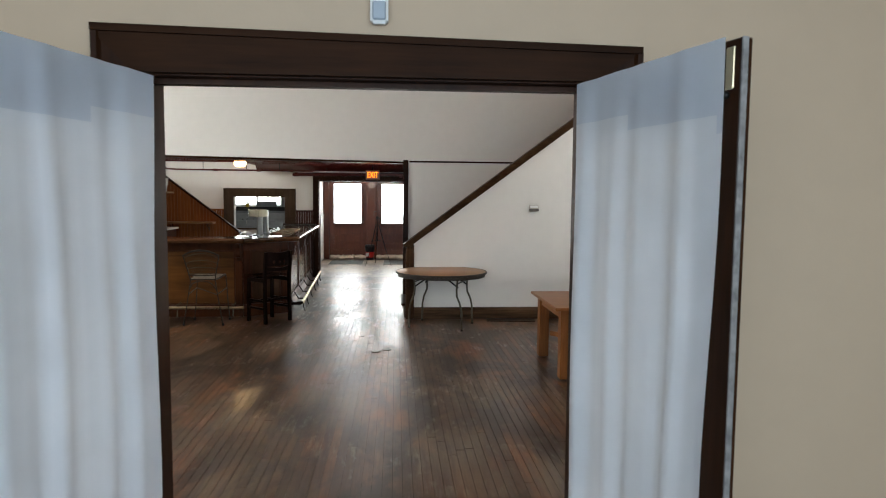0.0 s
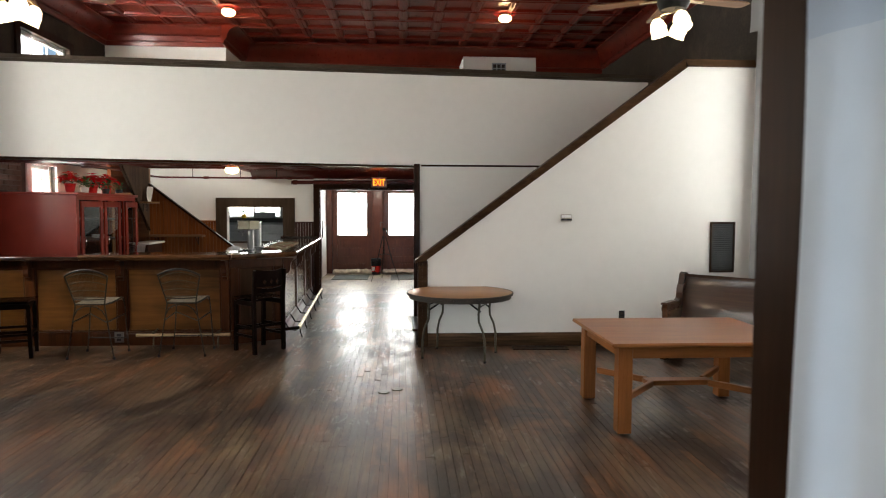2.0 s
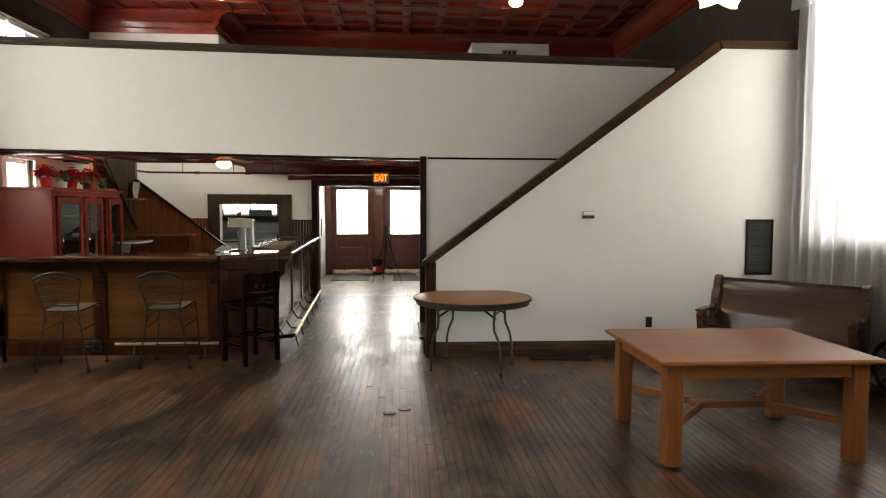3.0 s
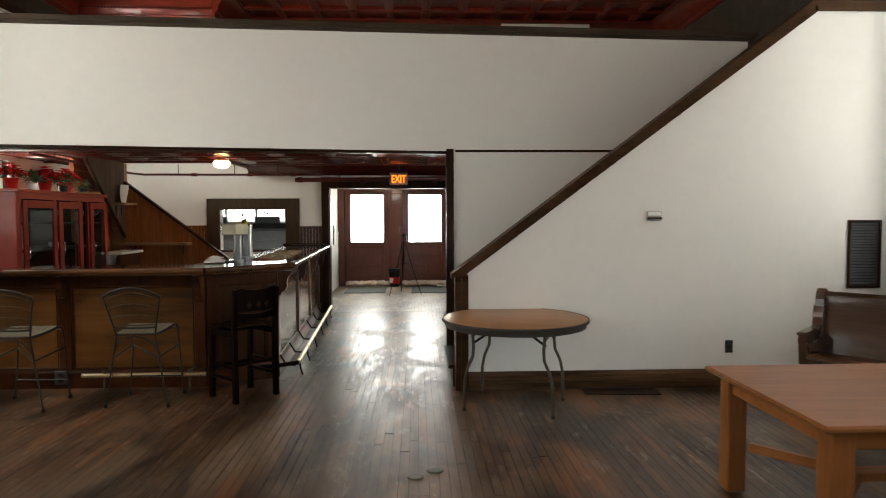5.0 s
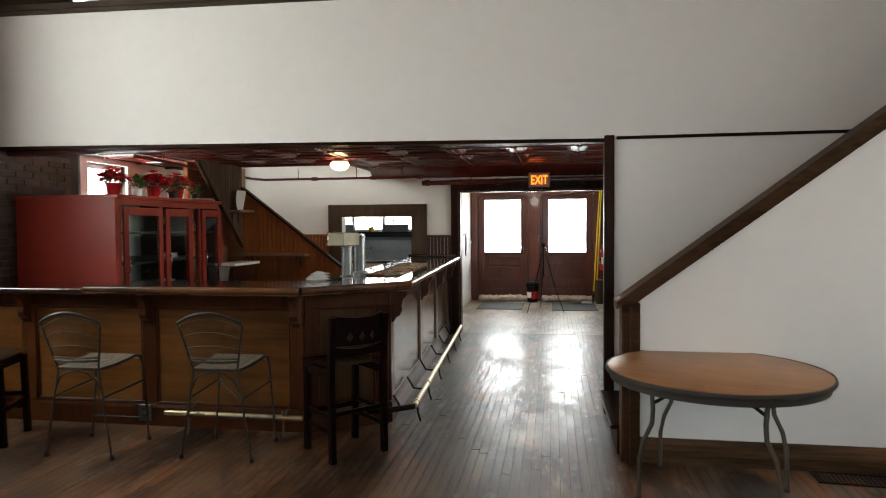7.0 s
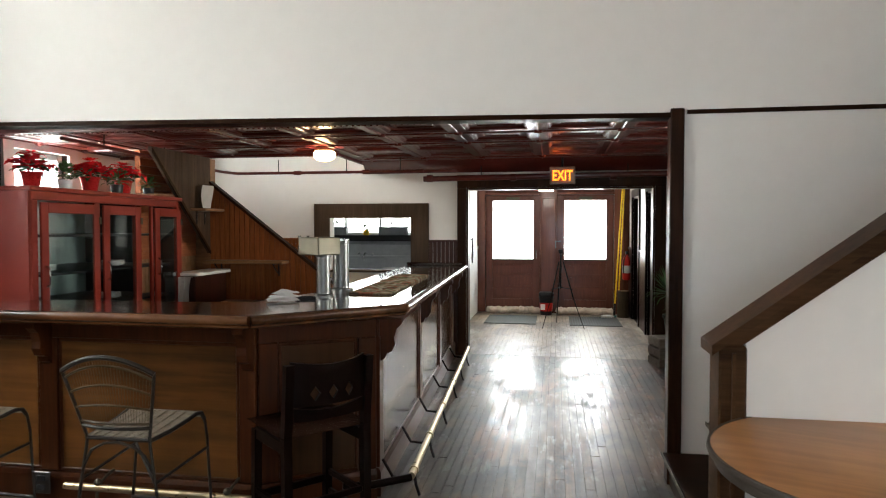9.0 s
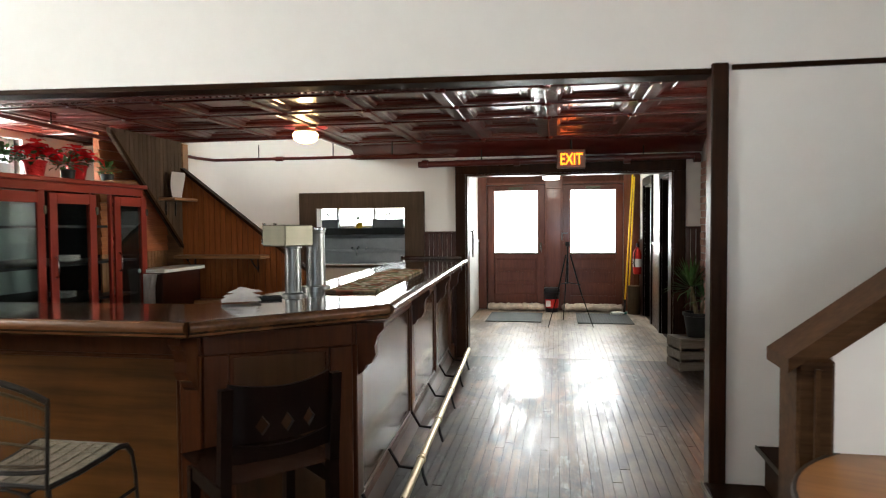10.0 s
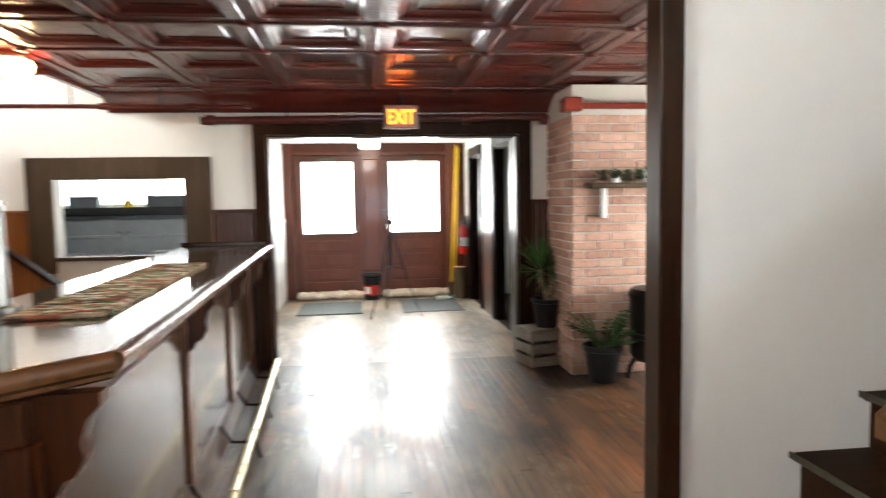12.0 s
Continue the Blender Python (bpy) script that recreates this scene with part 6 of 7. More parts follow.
def bush(bm, rnd, c, r, n, size, flat=0.6, w=0.32):
    for _ in range(n):
        a, e = rnd.uniform(0, 6.283), math.asin(rnd.uniform(-0.25, 1))
        o = Vector((math.cos(a) * math.cos(e), math.sin(a) * math.cos(e), math.sin(e) * flat))
        p = Vector(c) + o * r * rnd.uniform(0.25, 1.0)
        d = (o + Vector((rnd.uniform(-0.6, 0.6), rnd.uniform(-0.6, 0.6), rnd.uniform(-0.5, 0.3)))).normalized()
        s = size * rnd.uniform(0.6, 1.2)
        leaf(bm, p, p + d * s, s * w, s * 0.15)


def poinsettia(place, seed, scale=1.0):
    rnd = random.Random(seed)
    p = thing("poinsettia", "red poinsettia in a red foil pot on the cabinet", "potted plant", place, seed * 40, "poinsettias on the cabinet")
    part("pot", lathe(B(), [(0.055 * scale, 0), (0.075 * scale, 0.11 * scale), (0.09 * scale, 0.13 * scale), (0.08 * scale, 0.135 * scale), (0.06 * scale, 0.10 * scale)], 18), FOIL, p, smooth=True)
    bm = B()
    bush(bm, rnd, (0, 0, 0.16 * scale), 0.10 * scale, 34, 0.10 * scale)
    part("foliage", bm, LEAFD, p, "dark green leaves")
    for k in range(7):
        bm = B()
        a, r = k * 2.4 + rnd.uniform(-0.3, 0.3), (0.0 if k == 0 else rnd.uniform(0.06, 0.12)) * scale
        c = Vector((r * math.cos(a), r * math.sin(a), (0.27 - 0.6 * r + rnd.uniform(-0.02, 0.02)) * scale))
        for j in range(12):
            b = j * 2.0 * math.pi / 6 + rnd.uniform(-0.25, 0.25)
            d = Vector((math.cos(b), math.sin(b), rnd.uniform(-0.45, 0.1) if j < 6 else rnd.uniform(0.2, 0.7))).normalized()
            s = (rnd.uniform(0.10, 0.15) if j < 6 else rnd.uniform(0.06, 0.10)) * scale
            leaf(bm, c + d * 0.008, c + d * s, s * 0.30, s * 0.25)
        part("flower_head", bm, BRACT, p, "red bracts")
    return p


def small_plant(place, seed, label, pot_mat, r=0.07, n=60):
    rnd = random.Random(seed)
    p = thing("potted_plant", label, "potted plant", place)
    part("pot", lathe(B(), [(0.045, 0), (0.055, 0.075), (0.062, 0.08), (0.05, 0.082), (0.045, 0.06)], 16), pot_mat, p, smooth=True)
    bm = B()
    bush(bm, rnd, (0, 0, 0.11), r, n, 0.06, 1.0, 0.3)
    part("foliage", bm, LEAF, p)
    return p


poinsettia((-3.80, 10.48, CH), 1, 0.92)
small_plant((-3.74, 10.76, CH), 2, "small green plant in a white pot on the cabinet", PAPER, 0.10, 80)
poinsettia((-3.80, 11.12, CH), 3, 1.0)
small_plant((-3.72, 11.36, CH), 6, "small green plant in a grey pot on the cabinet", GREYM, 0.10, 70)
poinsettia((-3.80, 11.56, CH), 5, 1.0)
small_plant((-3.72, 11.82, CH), 8, "low green succulent in a dark pot on the cabinet", BLACKP, 0.07, 50)
log = thing("wood_slab", "pale live-edge wood slab on the cabinet", "slab", (-3.72, 11.95, CH))
part("slab", box(B(), -0.1, -0.18, 0, 0.1, 0.14, 0.03, 0.01), SHELF, log)

# ---------------------------------------------------------------- behind the bar


def plank_shelf(place, length, along, label, depth=0.2):
    s = thing("wall_shelf", label, "shelf", place, 0 if along == "x" else 90)
    bm = box(B(), 0, -depth, 0, length, 0, 0.035, 0.006)
    part("board", bm, SHELF, s)
    for x in (0.12, length - 0.12):
        bm = tube(B(), [(x, -0.004, -0.14), (x, -0.01, -0.002), (x, -depth + 0.03, -0.002)], 0.008, 6)
        tube(bm, [(x, -0.006, -0.12), (x, -depth * 0.5, -0.06), (x, -depth + 0.04, -0.004)], 0.006, 6)
        part("bracket", bm, BLACKM, s, smooth=True)
    return s


plank_shelf((-3.63, YB - 0.013, 1.165), 0.92, "x", "pale wooden shelf on iron brackets below the back stair")
plank_shelf((-3.63, YB - 0.013, 0.72), 0.95, "x", "pale lower wooden shelf below the back stair")
sh = plank_shelf((XB, 12.44, 1.735), 0.40, "y", "short pale wooden shelf beside the back stair", 0.001)
sh.matrix_world = pose(XB + 0.002, 12.43, 1.735, 0, 0, 90)
for c in sh.children:
    c.matrix_local = pose(0, -0.0, 0)
sh.children[0].data = mesh_of("board", box(B(), 0, -0.18, 0, 0.40, 0, 0.03, 0.006), SHELF)
pp = thing("paper_sheet", "curled white paper leaning on a small shelf", "paper", (XB + 0.10, 12.50, 1.765), 90)
bm = B()
g = [[bm.verts.new((0.02 + 0.19 * i / 6, 0.02 * math.sin(3 * k / 8 + i * 0.3), 0.25 * k / 8)) for i in range(7)] for k in range(9)]
for p, q in zip(g, g[1:]):
    for i in range(6):
        bm.faces.new((p[i], p[i + 1], q[i + 1], q[i]))
bmesh.ops.solidify(bm, geom=bm.faces[:], thickness=0.002)
part("sheet", bm, PAPER, pp, smooth=True)
sk = thing("bar_sink", "white sink edge with a hanging towel behind the bar", "sink", (-3.62, 12.10, 0))
part("cabinet", box(B(), -0.02, 0.03, 0, 0.20, 0.66, 1.06, 0.004), BEADD, sk)
part("rim", box(B(), -0.03, 0, 1.065, 0.24, 0.69, 1.10, 0.006), WHITEP, sk, "white enamel rim")
part("rail", tube(B(), [(0.02, -0.012, 1.055), (0.18, -0.014, 1.06), (0.25, -0.012, 1.062)], 0.006, 6), CHROME, sk, "thin chrome towel rail", smooth=True)
bm = cloth(B(), 0.16, 0.70, 1.06, 2.4, 0.014, 3, 10, 0.004, 0.25)
tw = part("towel", bm, TOWEL, sk, "white towel hanging from the rail", smooth=True)
tw.matrix_local = pose(0.03, -0.035, 0)

# lamps
lamp = thing("ceiling_lamp", "lit opal glass dome lamp on a brass collar", "lamp", (-2.12, 12.35, ZU))
part("collar", lathe(B(), [(0.02, -0.004), (0.085, -0.004), (0.10, -0.03), (0.095, -0.045), (0.02, -0.045)], 24), BRASS, lamp, smooth=True)
part("globe", lathe(B(), [(0.10, -0.045), (0.115, -0.07), (0.105, -0.11), (0.07, -0.135), (0.02, -0.145)], 24), LAMPG, lamp, "lit opal glass", smooth=True)
bulb("bar_lamp", (-2.12, 12.35, ZU - 0.20), 9, (1.0, 0.62, 0.28), 0.06)
part("medallion", lathe(B(), [(0.02, -0.006), (0.16, -0.006), (0.20, -0.002), (0.02, 0.0)], 28), RED, lamp, "red painted ceiling plate", smooth=True)
up = copy_thing(lamp, pose(-2.2, 12.6, ZC))
up2 = copy_thing(lamp, pose(2.45, 12.6, ZC))
for x in (-2.2, 2.45):
    bulb("loft_lamp", (x, 12.6, ZC - 0.2), 9, (1.0, 0.70, 0.38), 0.06)


def ceiling_fan(place, rz):
    f = thing("ceiling_fan", "wooden-bladed ceiling fan with lit tulip glass shades", "ceiling fan", place, rz, "fans in the main room")
    part("rod", cyl(B(), (0, 0, 0.35), (0, 0, ZC - place[2]), 0.014), BRASS, f, smooth=True)
    part("canopy", lathe(B(), [(0.02, ZC - place[2] - 0.07), (0.07, ZC - place[2] - 0.03), (0.07, ZC - place[2])], 20), BRASS, f, smooth=True)
    part("motor".replace("motor", "housing"), lathe(B(), [(0.03, 0.10), (0.10, 0.12), (0.125, 0.17), (0.125, 0.24), (0.09, 0.30), (0.03, 0.34)], 24), BLACKM, f, smooth=True)
    for k in range(5):
        m = pose(0, 0, 0, 0, 0, 72 * k + 10)
        b = part("blade", prism(B(), [(0.20, -0.055), (0.62, -0.07), (0.66, -0.05), (0.66, 0.05), (0.62, 0.07), (0.20, 0.055)], 0.205, 0.213), SHELF, f, "varnished wooden blade")
        b.matrix_local = m
        part("blade_arm", box(B(), 0.10, -0.02, 0.195, 0.26, 0.02, 0.204), BRASS, f).matrix_local = m
    for k in range(3):
        a = k * 2.094 + 0.5
        c = Vector((0.13 * math.cos(a), 0.13 * math.sin(a), 0))
        part("shade_arm", tube(B(), [(0, 0, 0.11), (c.x * 0.6, c.y * 0.6, 0.10), (c.x, c.y, 0.07)], 0.009), BRASS, f, smooth=True)
        sd = part("shade", lathe(B(), [(0.025, 0.0), (0.05, -0.03), (0.065, -0.08), (0.062, -0.12), (0.07, -0.145), (0.064, -0.145), (0.055, -0.10), (0.02, -0.02)], 20), FANG, f, "lit tulip glass shade", smooth=True)
        sd.matrix_local = pose(c.x, c.y, 0.07, 25 * math.sin(a), 25 * -math.cos(a) * -1, 0)
    return f


fan = ceiling_fan((2.82, 6.45, 3.10), 0)
copy_thing(fan, pose(-2.15, 6.45, 3.10, 0, 0, 30))
bulb("fan_lamp", (2.82, 6.45, 2.9), 10, (1.0, 0.78, 0.5), 0.1)
bulb("fan_lamp", (-2.15, 6.45, 2.9), 10, (1.0, 0.78, 0.5), 0.1)

# loft fittings
em = thing("emergency_light", "white emergency light with a red indicator", "emergency light", (0.15, 15.36, 4.08))
part("body", box(B(), -0.14, -0.07, 0, 0.14, 0, 0.14, 0.01), WHITEP, em)
part("indicator", ball(B(), (0.02, -0.072, 0.06), 0.022), LEDR, em)
vt = thing("duct_vent", "grey grid vent on a white duct", "vent", (2.32, 12.4, 3.62))
part("plate", box(B(), -0.12, -0.012, 0, 0.12, 0, 0.5, 0.003), GREYLENS, vt)
for k in range(6):
    for j in range(3):
        part("grid_cell", box(B(), -0.10 + j * 0.072, -0.016, 0.03 + k * 0.077, -0.045 + j * 0.072, -0.01, 0.09 + k * 0.077), BLACKP, vt)
bm = tube(B(), [(2.95, 13.9, 4.0), (5.0, 13.9, 4.0)], 0.02)
tube(bm, [(2.95, 14.0, 3.85), (5.0, 14.0, 3.85)], 0.02)
for x in (3.4, 4.3):
    cyl(bm, (x, 13.9, 4.0), (x, 13.9, 3.88), 0.025)
solid("loft_pipe", bm, TINB, "brick red sprinkler pipes in the loft", "pipe", smooth=True)

# ---------------------------------------------------------------- pipes and exit sign
pipe = thing("sprinkler_pipe", "dark red sprinkler pipe below the tin ceiling", "pipe", (0, 0, 0))
part("run", tube(B(), [(-3.72, 10.7, 2.27), (-3.72, 13.25, 2.22), (-3.62, 13.45, 2.215), (-1.0, 13.45, 2.21), (-0.95, 13.5, 2.21)], 0.017, 8), TIN, pipe, smooth=True)
for x in (-3.1, -2.25, -1.6):
    part("hanger", tube(B(), [(x, 13.45, 2.20), (x, 13.45, ZU)], 0.006, 6), BLACKM, pipe)
    part("coupling", cyl(B(), (x + 0.2, 13.45, 2.212), (x + 0.28, 13.45, 2.212), 0.026), TIN, pipe, smooth=True)
for y in (11.2, 12.1):
    part("hanger", tube(B(), [(-3.72, y, 2.25), (-3.72, y, ZU)], 0.006, 6), BLACKM, pipe)
main = thing("sprinkler_main", "thick dark red sprinkler main over the hall opening", "pipe", (0, 0, 0))
part("run", cyl(B(), (-1.40, 13.84, 2.15), (1.56, 13.84, 2.18), 0.034), TIN, main, smooth=True)
for x in (-1.36, -0.35, 0.8, 1.5):
    part("coupling", cyl(B(), (x, 13.84, 2.155), (x + 0.07, 13.84, 2.155), 0.044), TIN, main, smooth=True)
for x in (-0.7, 1.0):
    part("hanger", tube(B(), [(x, 13.84, 2.19), (x, 13.84, ZU - 0.05)], 0.007, 6), BLACKM, main)

ex = thing("exit_sign", "lit exit sign with orange letters on a dark face", "exit sign", (0.255, 13.66, 2.06))
part("housing", box(B(), -0.145, -0.02, 0, 0.145, 0.03, 0.195, 0.006), EXITB, ex)
part("face", box(B(), -0.135, -0.024, 0.012, 0.135, -0.019, 0.183, 0.002), plain("taupe_face", (0.20, 0.14, 0.11), 0.5), ex)
part("stem", cyl(B(), (0, 0.005, 0.19), (0, 0.005, 0.30), 0.012), BLACKM, ex)
fc = bpy.data.curves.new("exit_text", "FONT")
fc.body, fc.size, fc.align_x, fc.extrude, fc.offset = "EXIT", 0.165, "CENTER", 0.002, 0.0035
tmp = new("exit_text", fc)
bpy.context.view_layer.update()
me = bpy.data.meshes.new_from_object(tmp.evaluated_get(bpy.context.evaluated_depsgraph_get()))
bpy.data.objects.remove(tmp)
me.materials.clear()
me.materials.append(EXITG)
tx = new("letters", me)
tx.parent = ex
tx.matrix_local = pose(0, -0.026, 0.04, 90, 0, 0) @ Matrix.Diagonal((0.68, 1.0, 1, 1))
tx["label"] = "glowing orange EXIT letters"
bulb("exit_glow", (0.255, 13.60, 2.15), 0.6, (1.0, 0.12, 0.03), 0.05)

# ---------------------------------------------------------------- hall things
def mat_flat(name, place, w, d, label, ribs):
    m = thing(name, label, "door mat", place)
    part("base", box(B(), 0, 0, 0, w, d, 0.008, 0.003), RUBBER if ribs else MATG, m)
    if ribs:
        n = 20
        for k in range(n):
            part("rib", box(B(), w * k / n + 0.004, 0.02, 0.008, w * k / n + w / n * 0.5, d - 0.02, 0.016), MATG, m)
    else:
        part("border", wall_y(B(), 0.002, 0.03, 0, w, 0.008, 0.012), RUBBER, m)
    return m


mat_flat("door_mat", (-0.97, 16.62, 0.0), 0.85, 1.05, "flat grey carpet mat before the entrance door", False)
mat_flat("ribbed_mat", (0.42, 16.58, 0.0), 0.82, 1.10, "black and grey ribbed rubber mat before the entrance door", True)


def rag(place, length, seed):
    r = thing("drop_cloth", "crumpled beige cloth laid along the door bottom", "cloth", place)
    rnd = random.Random(seed)
    bm = B()
    for k in range(3):
        tube(bm, [(length * i / 14, 0.03 * k - 0.03 + rnd.uniform(-0.025, 0.025), 0.055 + rnd.uniform(-0.016, 0.03)) for i in range(15)], 0.05, 8)
    part("roll", bm, RAG, r, smooth=True)


rag((-1.05, 18.02, 0), 0.95, 1)
rag((0.22, 18.02, 0), 0.98, 2)
bk = thing("paint_bucket", "black bucket with a red and white label by the doors", "bucket", (0.03, 17.88, 0))
part("body", lathe(B(), [(0.10, 0), (0.125, 0.30), (0.135, 0.30), (0.135, 0.33), (0.12, 0.33), (0.095, 0.02)], 24), BLACKP, bk, smooth=True)
part("label_band", lathe(B(), [(0.109, 0.07), (0.122, 0.22), (0.1225, 0.22), (0.1095, 0.07)], 24), RED, bk, smooth=True)
part("patch", box(B(), -0.1, -0.125, 0.10, -0.02, -0.105, 0.2), WHITEP, bk)
part("lid", box(B(), -0.13, -0.12, 0.33, 0.13, 0.12, 0.41, 0.02), BLACKP, bk)
tri = thing("camera_tripod".replace("camera_", "photo_"), "thin black tripod standing before the entrance doors", "tripod", (0.27, 16.5, 0))
for x, y in ((-0.28, -0.34), (0.36, -0.26), (-0.06, 0.42)):
    lg = part("leg", cyl(B(), (x * 0.1, y * 0.1, 1.03), (x * 0.55, y * 0.55, 0.45), 0.011), BLACKM, tri, smooth=True)
    part("leg_tip", cyl(B(), (x * 0.55, y * 0.55, 0.45), (x, y, 0.0), 0.008, 0.006), BLACKM, lg, smooth=True)
    part("spreader", cyl(B(), (0, 0, 0.62), (x * 0.5, y * 0.5, 0.60), 0.006), BLACKM, tri)
part("column", cyl(B(), (0, 0, 0.60), (0, 0, 1.16), 0.012), BLACKM, tri, smooth=True)
hd = part("pan_head", box(B(), -0.035, -0.03, 1.16, 0.035, 0.03, 1.22, 0.008), BLACKM, tri)
part("clamp", box(B(), -0.09, -0.01, 1.24, -0.075, 0.01, 1.36, 0.003), STEEL, hd)
part("clamp", box(B(), -0.09, -0.011, 1.34, 0.0, 0.011, 1.355, 0.003), STEEL, hd)
part("handle", cyl(B(), (0, 0, 1.19), (0.10, -0.1, 1.12), 0.007), BLACKM, tri)
pole = thing("extension_pole", "yellow extension pole leaning in the hall corner", "pole", (1.22, 17.9, 0))
part("shaft", cyl(B(), (0, 0, 0.0), (0.14, 0.12, 2.30), 0.014), YELLOW, pole, smooth=True)
part("shaft", cyl(B(), (0.07, 0.02, 0.25), (0.17, 0.14, 2.26), 0.013), YELLOW, pole, smooth=True)
part("grip", cyl(B(), (0, 0, 0.0), (0.012, 0.01, 0.22), 0.018), BLACKP, pole, smooth=True)
stump = thing("tree_stump", "short log stump in the hall corner", "stump", (1.36, 17.75, 0))
part("log", lathe(B(), [(0.10, 0), (0.105, 0.2), (0.098, 0.42), (0.10, 0.46)], 18), STUMPW, stump, smooth=True)
part("cut_face", lathe(B(), [(0.005, 0.461), (0.097, 0.461), (0.097, 0.465), (0.005, 0.466)], 18), SHELF, stump)
fe = thing("fire_extinguisher", "red fire extinguisher hung on the hall wall", "fire extinguisher", (1.40, 17.68, 0.66))
part("cylinder", lathe(B(), [(0.05, 0), (0.065, 0.02), (0.067, 0.33), (0.05, 0.39), (0.025, 0.42), (0.025, 0.45)], 20), RED, fe, smooth=True)
part("band", lathe(B(), [(0.0675, 0.12), (0.0685, 0.12), (0.0685, 0.25), (0.0675, 0.25)], 20), WHITEP, fe)
part("valve", box(B(), -0.02, -0.05, 0.44, 0.02, 0.03, 0.50, 0.006), BLACKP, fe)
part("hose", tube(B(), [(0.0, -0.05, 0.47), (-0.05, -0.08, 0.36), (-0.06, -0.07, 0.2), (-0.05, -0.06, 0.12)], 0.011), BLACKP, fe, smooth=True)
bt = thing("spray_bottle", "white plastic bottle lying by the mat", "bottle", (1.10, 17.55, 0.03))
bm = cyl(B(), (-0.12, 0, 0), (0.03, 0.04, 0), 0.032)
cyl(bm, (0.03, 0.04, 0), (0.09, 0.055, 0), 0.03, 0.012)
part("body", bm, WHITEP, bt, smooth=True)
part("cap", cyl(B(), (0.09, 0.055, 0), (0.13, 0.065, 0), 0.014), plain("teal_plastic", (0.03, 0.20, 0.18), 0.4), bt)
hl = thing("hall_lamp", "small square flush lamp on the hall ceiling", "lamp", (0.03, 17.0, 2.34))
part("base", box(B(), -0.15, -0.15, -0.02, 0.15, 0.15, 0, 0.004), WHITEP, hl)
part("diffuser", box(B(), -0.13, -0.13, -0.17, 0.13, 0.13, -0.02, 0.02), VESTLAMP, hl)
bulb("hall_bulb", (0.03, 16.7, 2.08), 12, (1.0, 0.93, 0.80), 0.1)
hk = thing("wall_hook", "black strap hanging from a hook on the hall wall", "hook", (-1.25, 17.0, 1.25))
part("hook", tube(B(), [(0, 0, 0.12), (0.05, 0, 0.12), (0.06, 0, 0.15)], 0.008), BLACKM, hk)
part("strap", tube(B(), [(0.05, 0, 0.12), (0.055, -0.07, -0.05), (0.05, -0.06, -0.22), (0.05, 0.0, -0.28), (0.05, 0.05, -0.15), (0.052, 0.03, 0.02), (0.05, 0, 0.11)], 0.010), BLACKP, hk, smooth=True)

# ---------------------------------------------------------------- chimney corner
shf = thing("mantel_shelf", "rough wooden mantel shelf on the brick chimney", "shelf", (1.70, 13.24, 1.53))
part("board", box(B(), 0, -0.17, 0, 0.85, 0, 0.04, 0.008), STUMPW, shf)
part("bracket", box(B(), 0.13, -0.04, -0.24, 0.17, 0, 0, 0.004), WHITEP, shf, "white painted bracket")
gl = thing("mantel_garland", "greenery with dry cones laid on the mantel shelf", "garland", (1.72, 13.14, 1.57))
rnd = random.Random(8)
bm = B()
for k in range(10):
    bush(bm, rnd, (0.05 + 0.08 * k, 0, 0.04), 0.06, 18, 0.07, 0.7, 0.2)
part("foliage", bm, LEAFD, gl)
bm = B()
for k in range(7):
    lathe(bm, [(0.01, 0), (0.03, 0.015), (0.035, 0.035), (0.02, 0.065), (0.004, 0.08)], 8, (0.10 + 0.1 * k, -0.02 + 0.03 * (k % 2), 0.03))
part("cone_cluster", bm, STUMPW, gl)
for x in (1.93, 2.18):
    c = thing("candle", "short white candle on the mantel shelf", "candle", (x, 13.16, 1.57))
    part("wax", lathe(B(), [(0.03, 0), (0.032, 0.01), (0.031, 0.10), (0.02, 0.105)], 16), PAPER, c, smooth=True)
    part("wick", cyl(B(), (0, 0, 0.10), (0.002, 0, 0.12), 0.002, seg=5), BLACKP, c)
ledge = thing("chimney_ledge", "red painted board along the top of the chimney", "trim board", (1.56, 13.18, 2.16))
part("board", box(B(), 0, 0, 0, 3.4, 0.05, 0.045, 0.004), TINB, ledge)
part("end_block", box(B(), -0.05, -0.02, -0.02, 0.10, 0.12, 0.09, 0.01), TINB, ledge, "red painted block")

crate = thing("wooden_crate", "grey slatted wooden crate under a potted palm", "crate", (1.50, 13.72, 0), 14)
for sx in (-0.205, 0.205):
    for sy in (-0.14, 0.14):
        part("corner_post", box(B(), sx - 0.012, sy - 0.012, 0, sx + 0.012, sy + 0.012, 0.315), CRATEW, crate)
for z in (0.01, 0.12, 0.23):
    for sy in (-0.158, 0.158):
        part("slat", box(B(), -0.225, sy - 0.006, z, 0.225, sy + 0.006, z + 0.082, 0.002), CRATEW, crate)
    for sx in (-0.223, 0.223):
        part("slat", box(B(), sx - 0.006, -0.15, z, sx + 0.006, 0.15, z + 0.082, 0.002), CRATEW, crate)
for k in range(4):
    part("top_slat", box(B(), -0.225, -0.15 + 0.077 * k, 0.315, 0.225, -0.08 + 0.077 * k, 0.325), CRATEW, crate)


def black_pot(place, r, h, name, label):
    p = thing(name, label, "potted plant", place)
    part("pot", lathe(B(), [(r * 0.7, 0), (r * 0.95, h * 0.85), (r * 1.04, h * 0.87), (r * 1.04, h), (r * 0.93, h), (r * 0.9, h * 0.85)], 28), BLACKP, p, smooth=True)
    part("soil", lathe(B(), [(0.005, h * 0.86), (r * 0.9, h * 0.85), (r * 0.9, h * 0.87), (0.005, h * 0.89)], 24), SOIL, p)
    return p


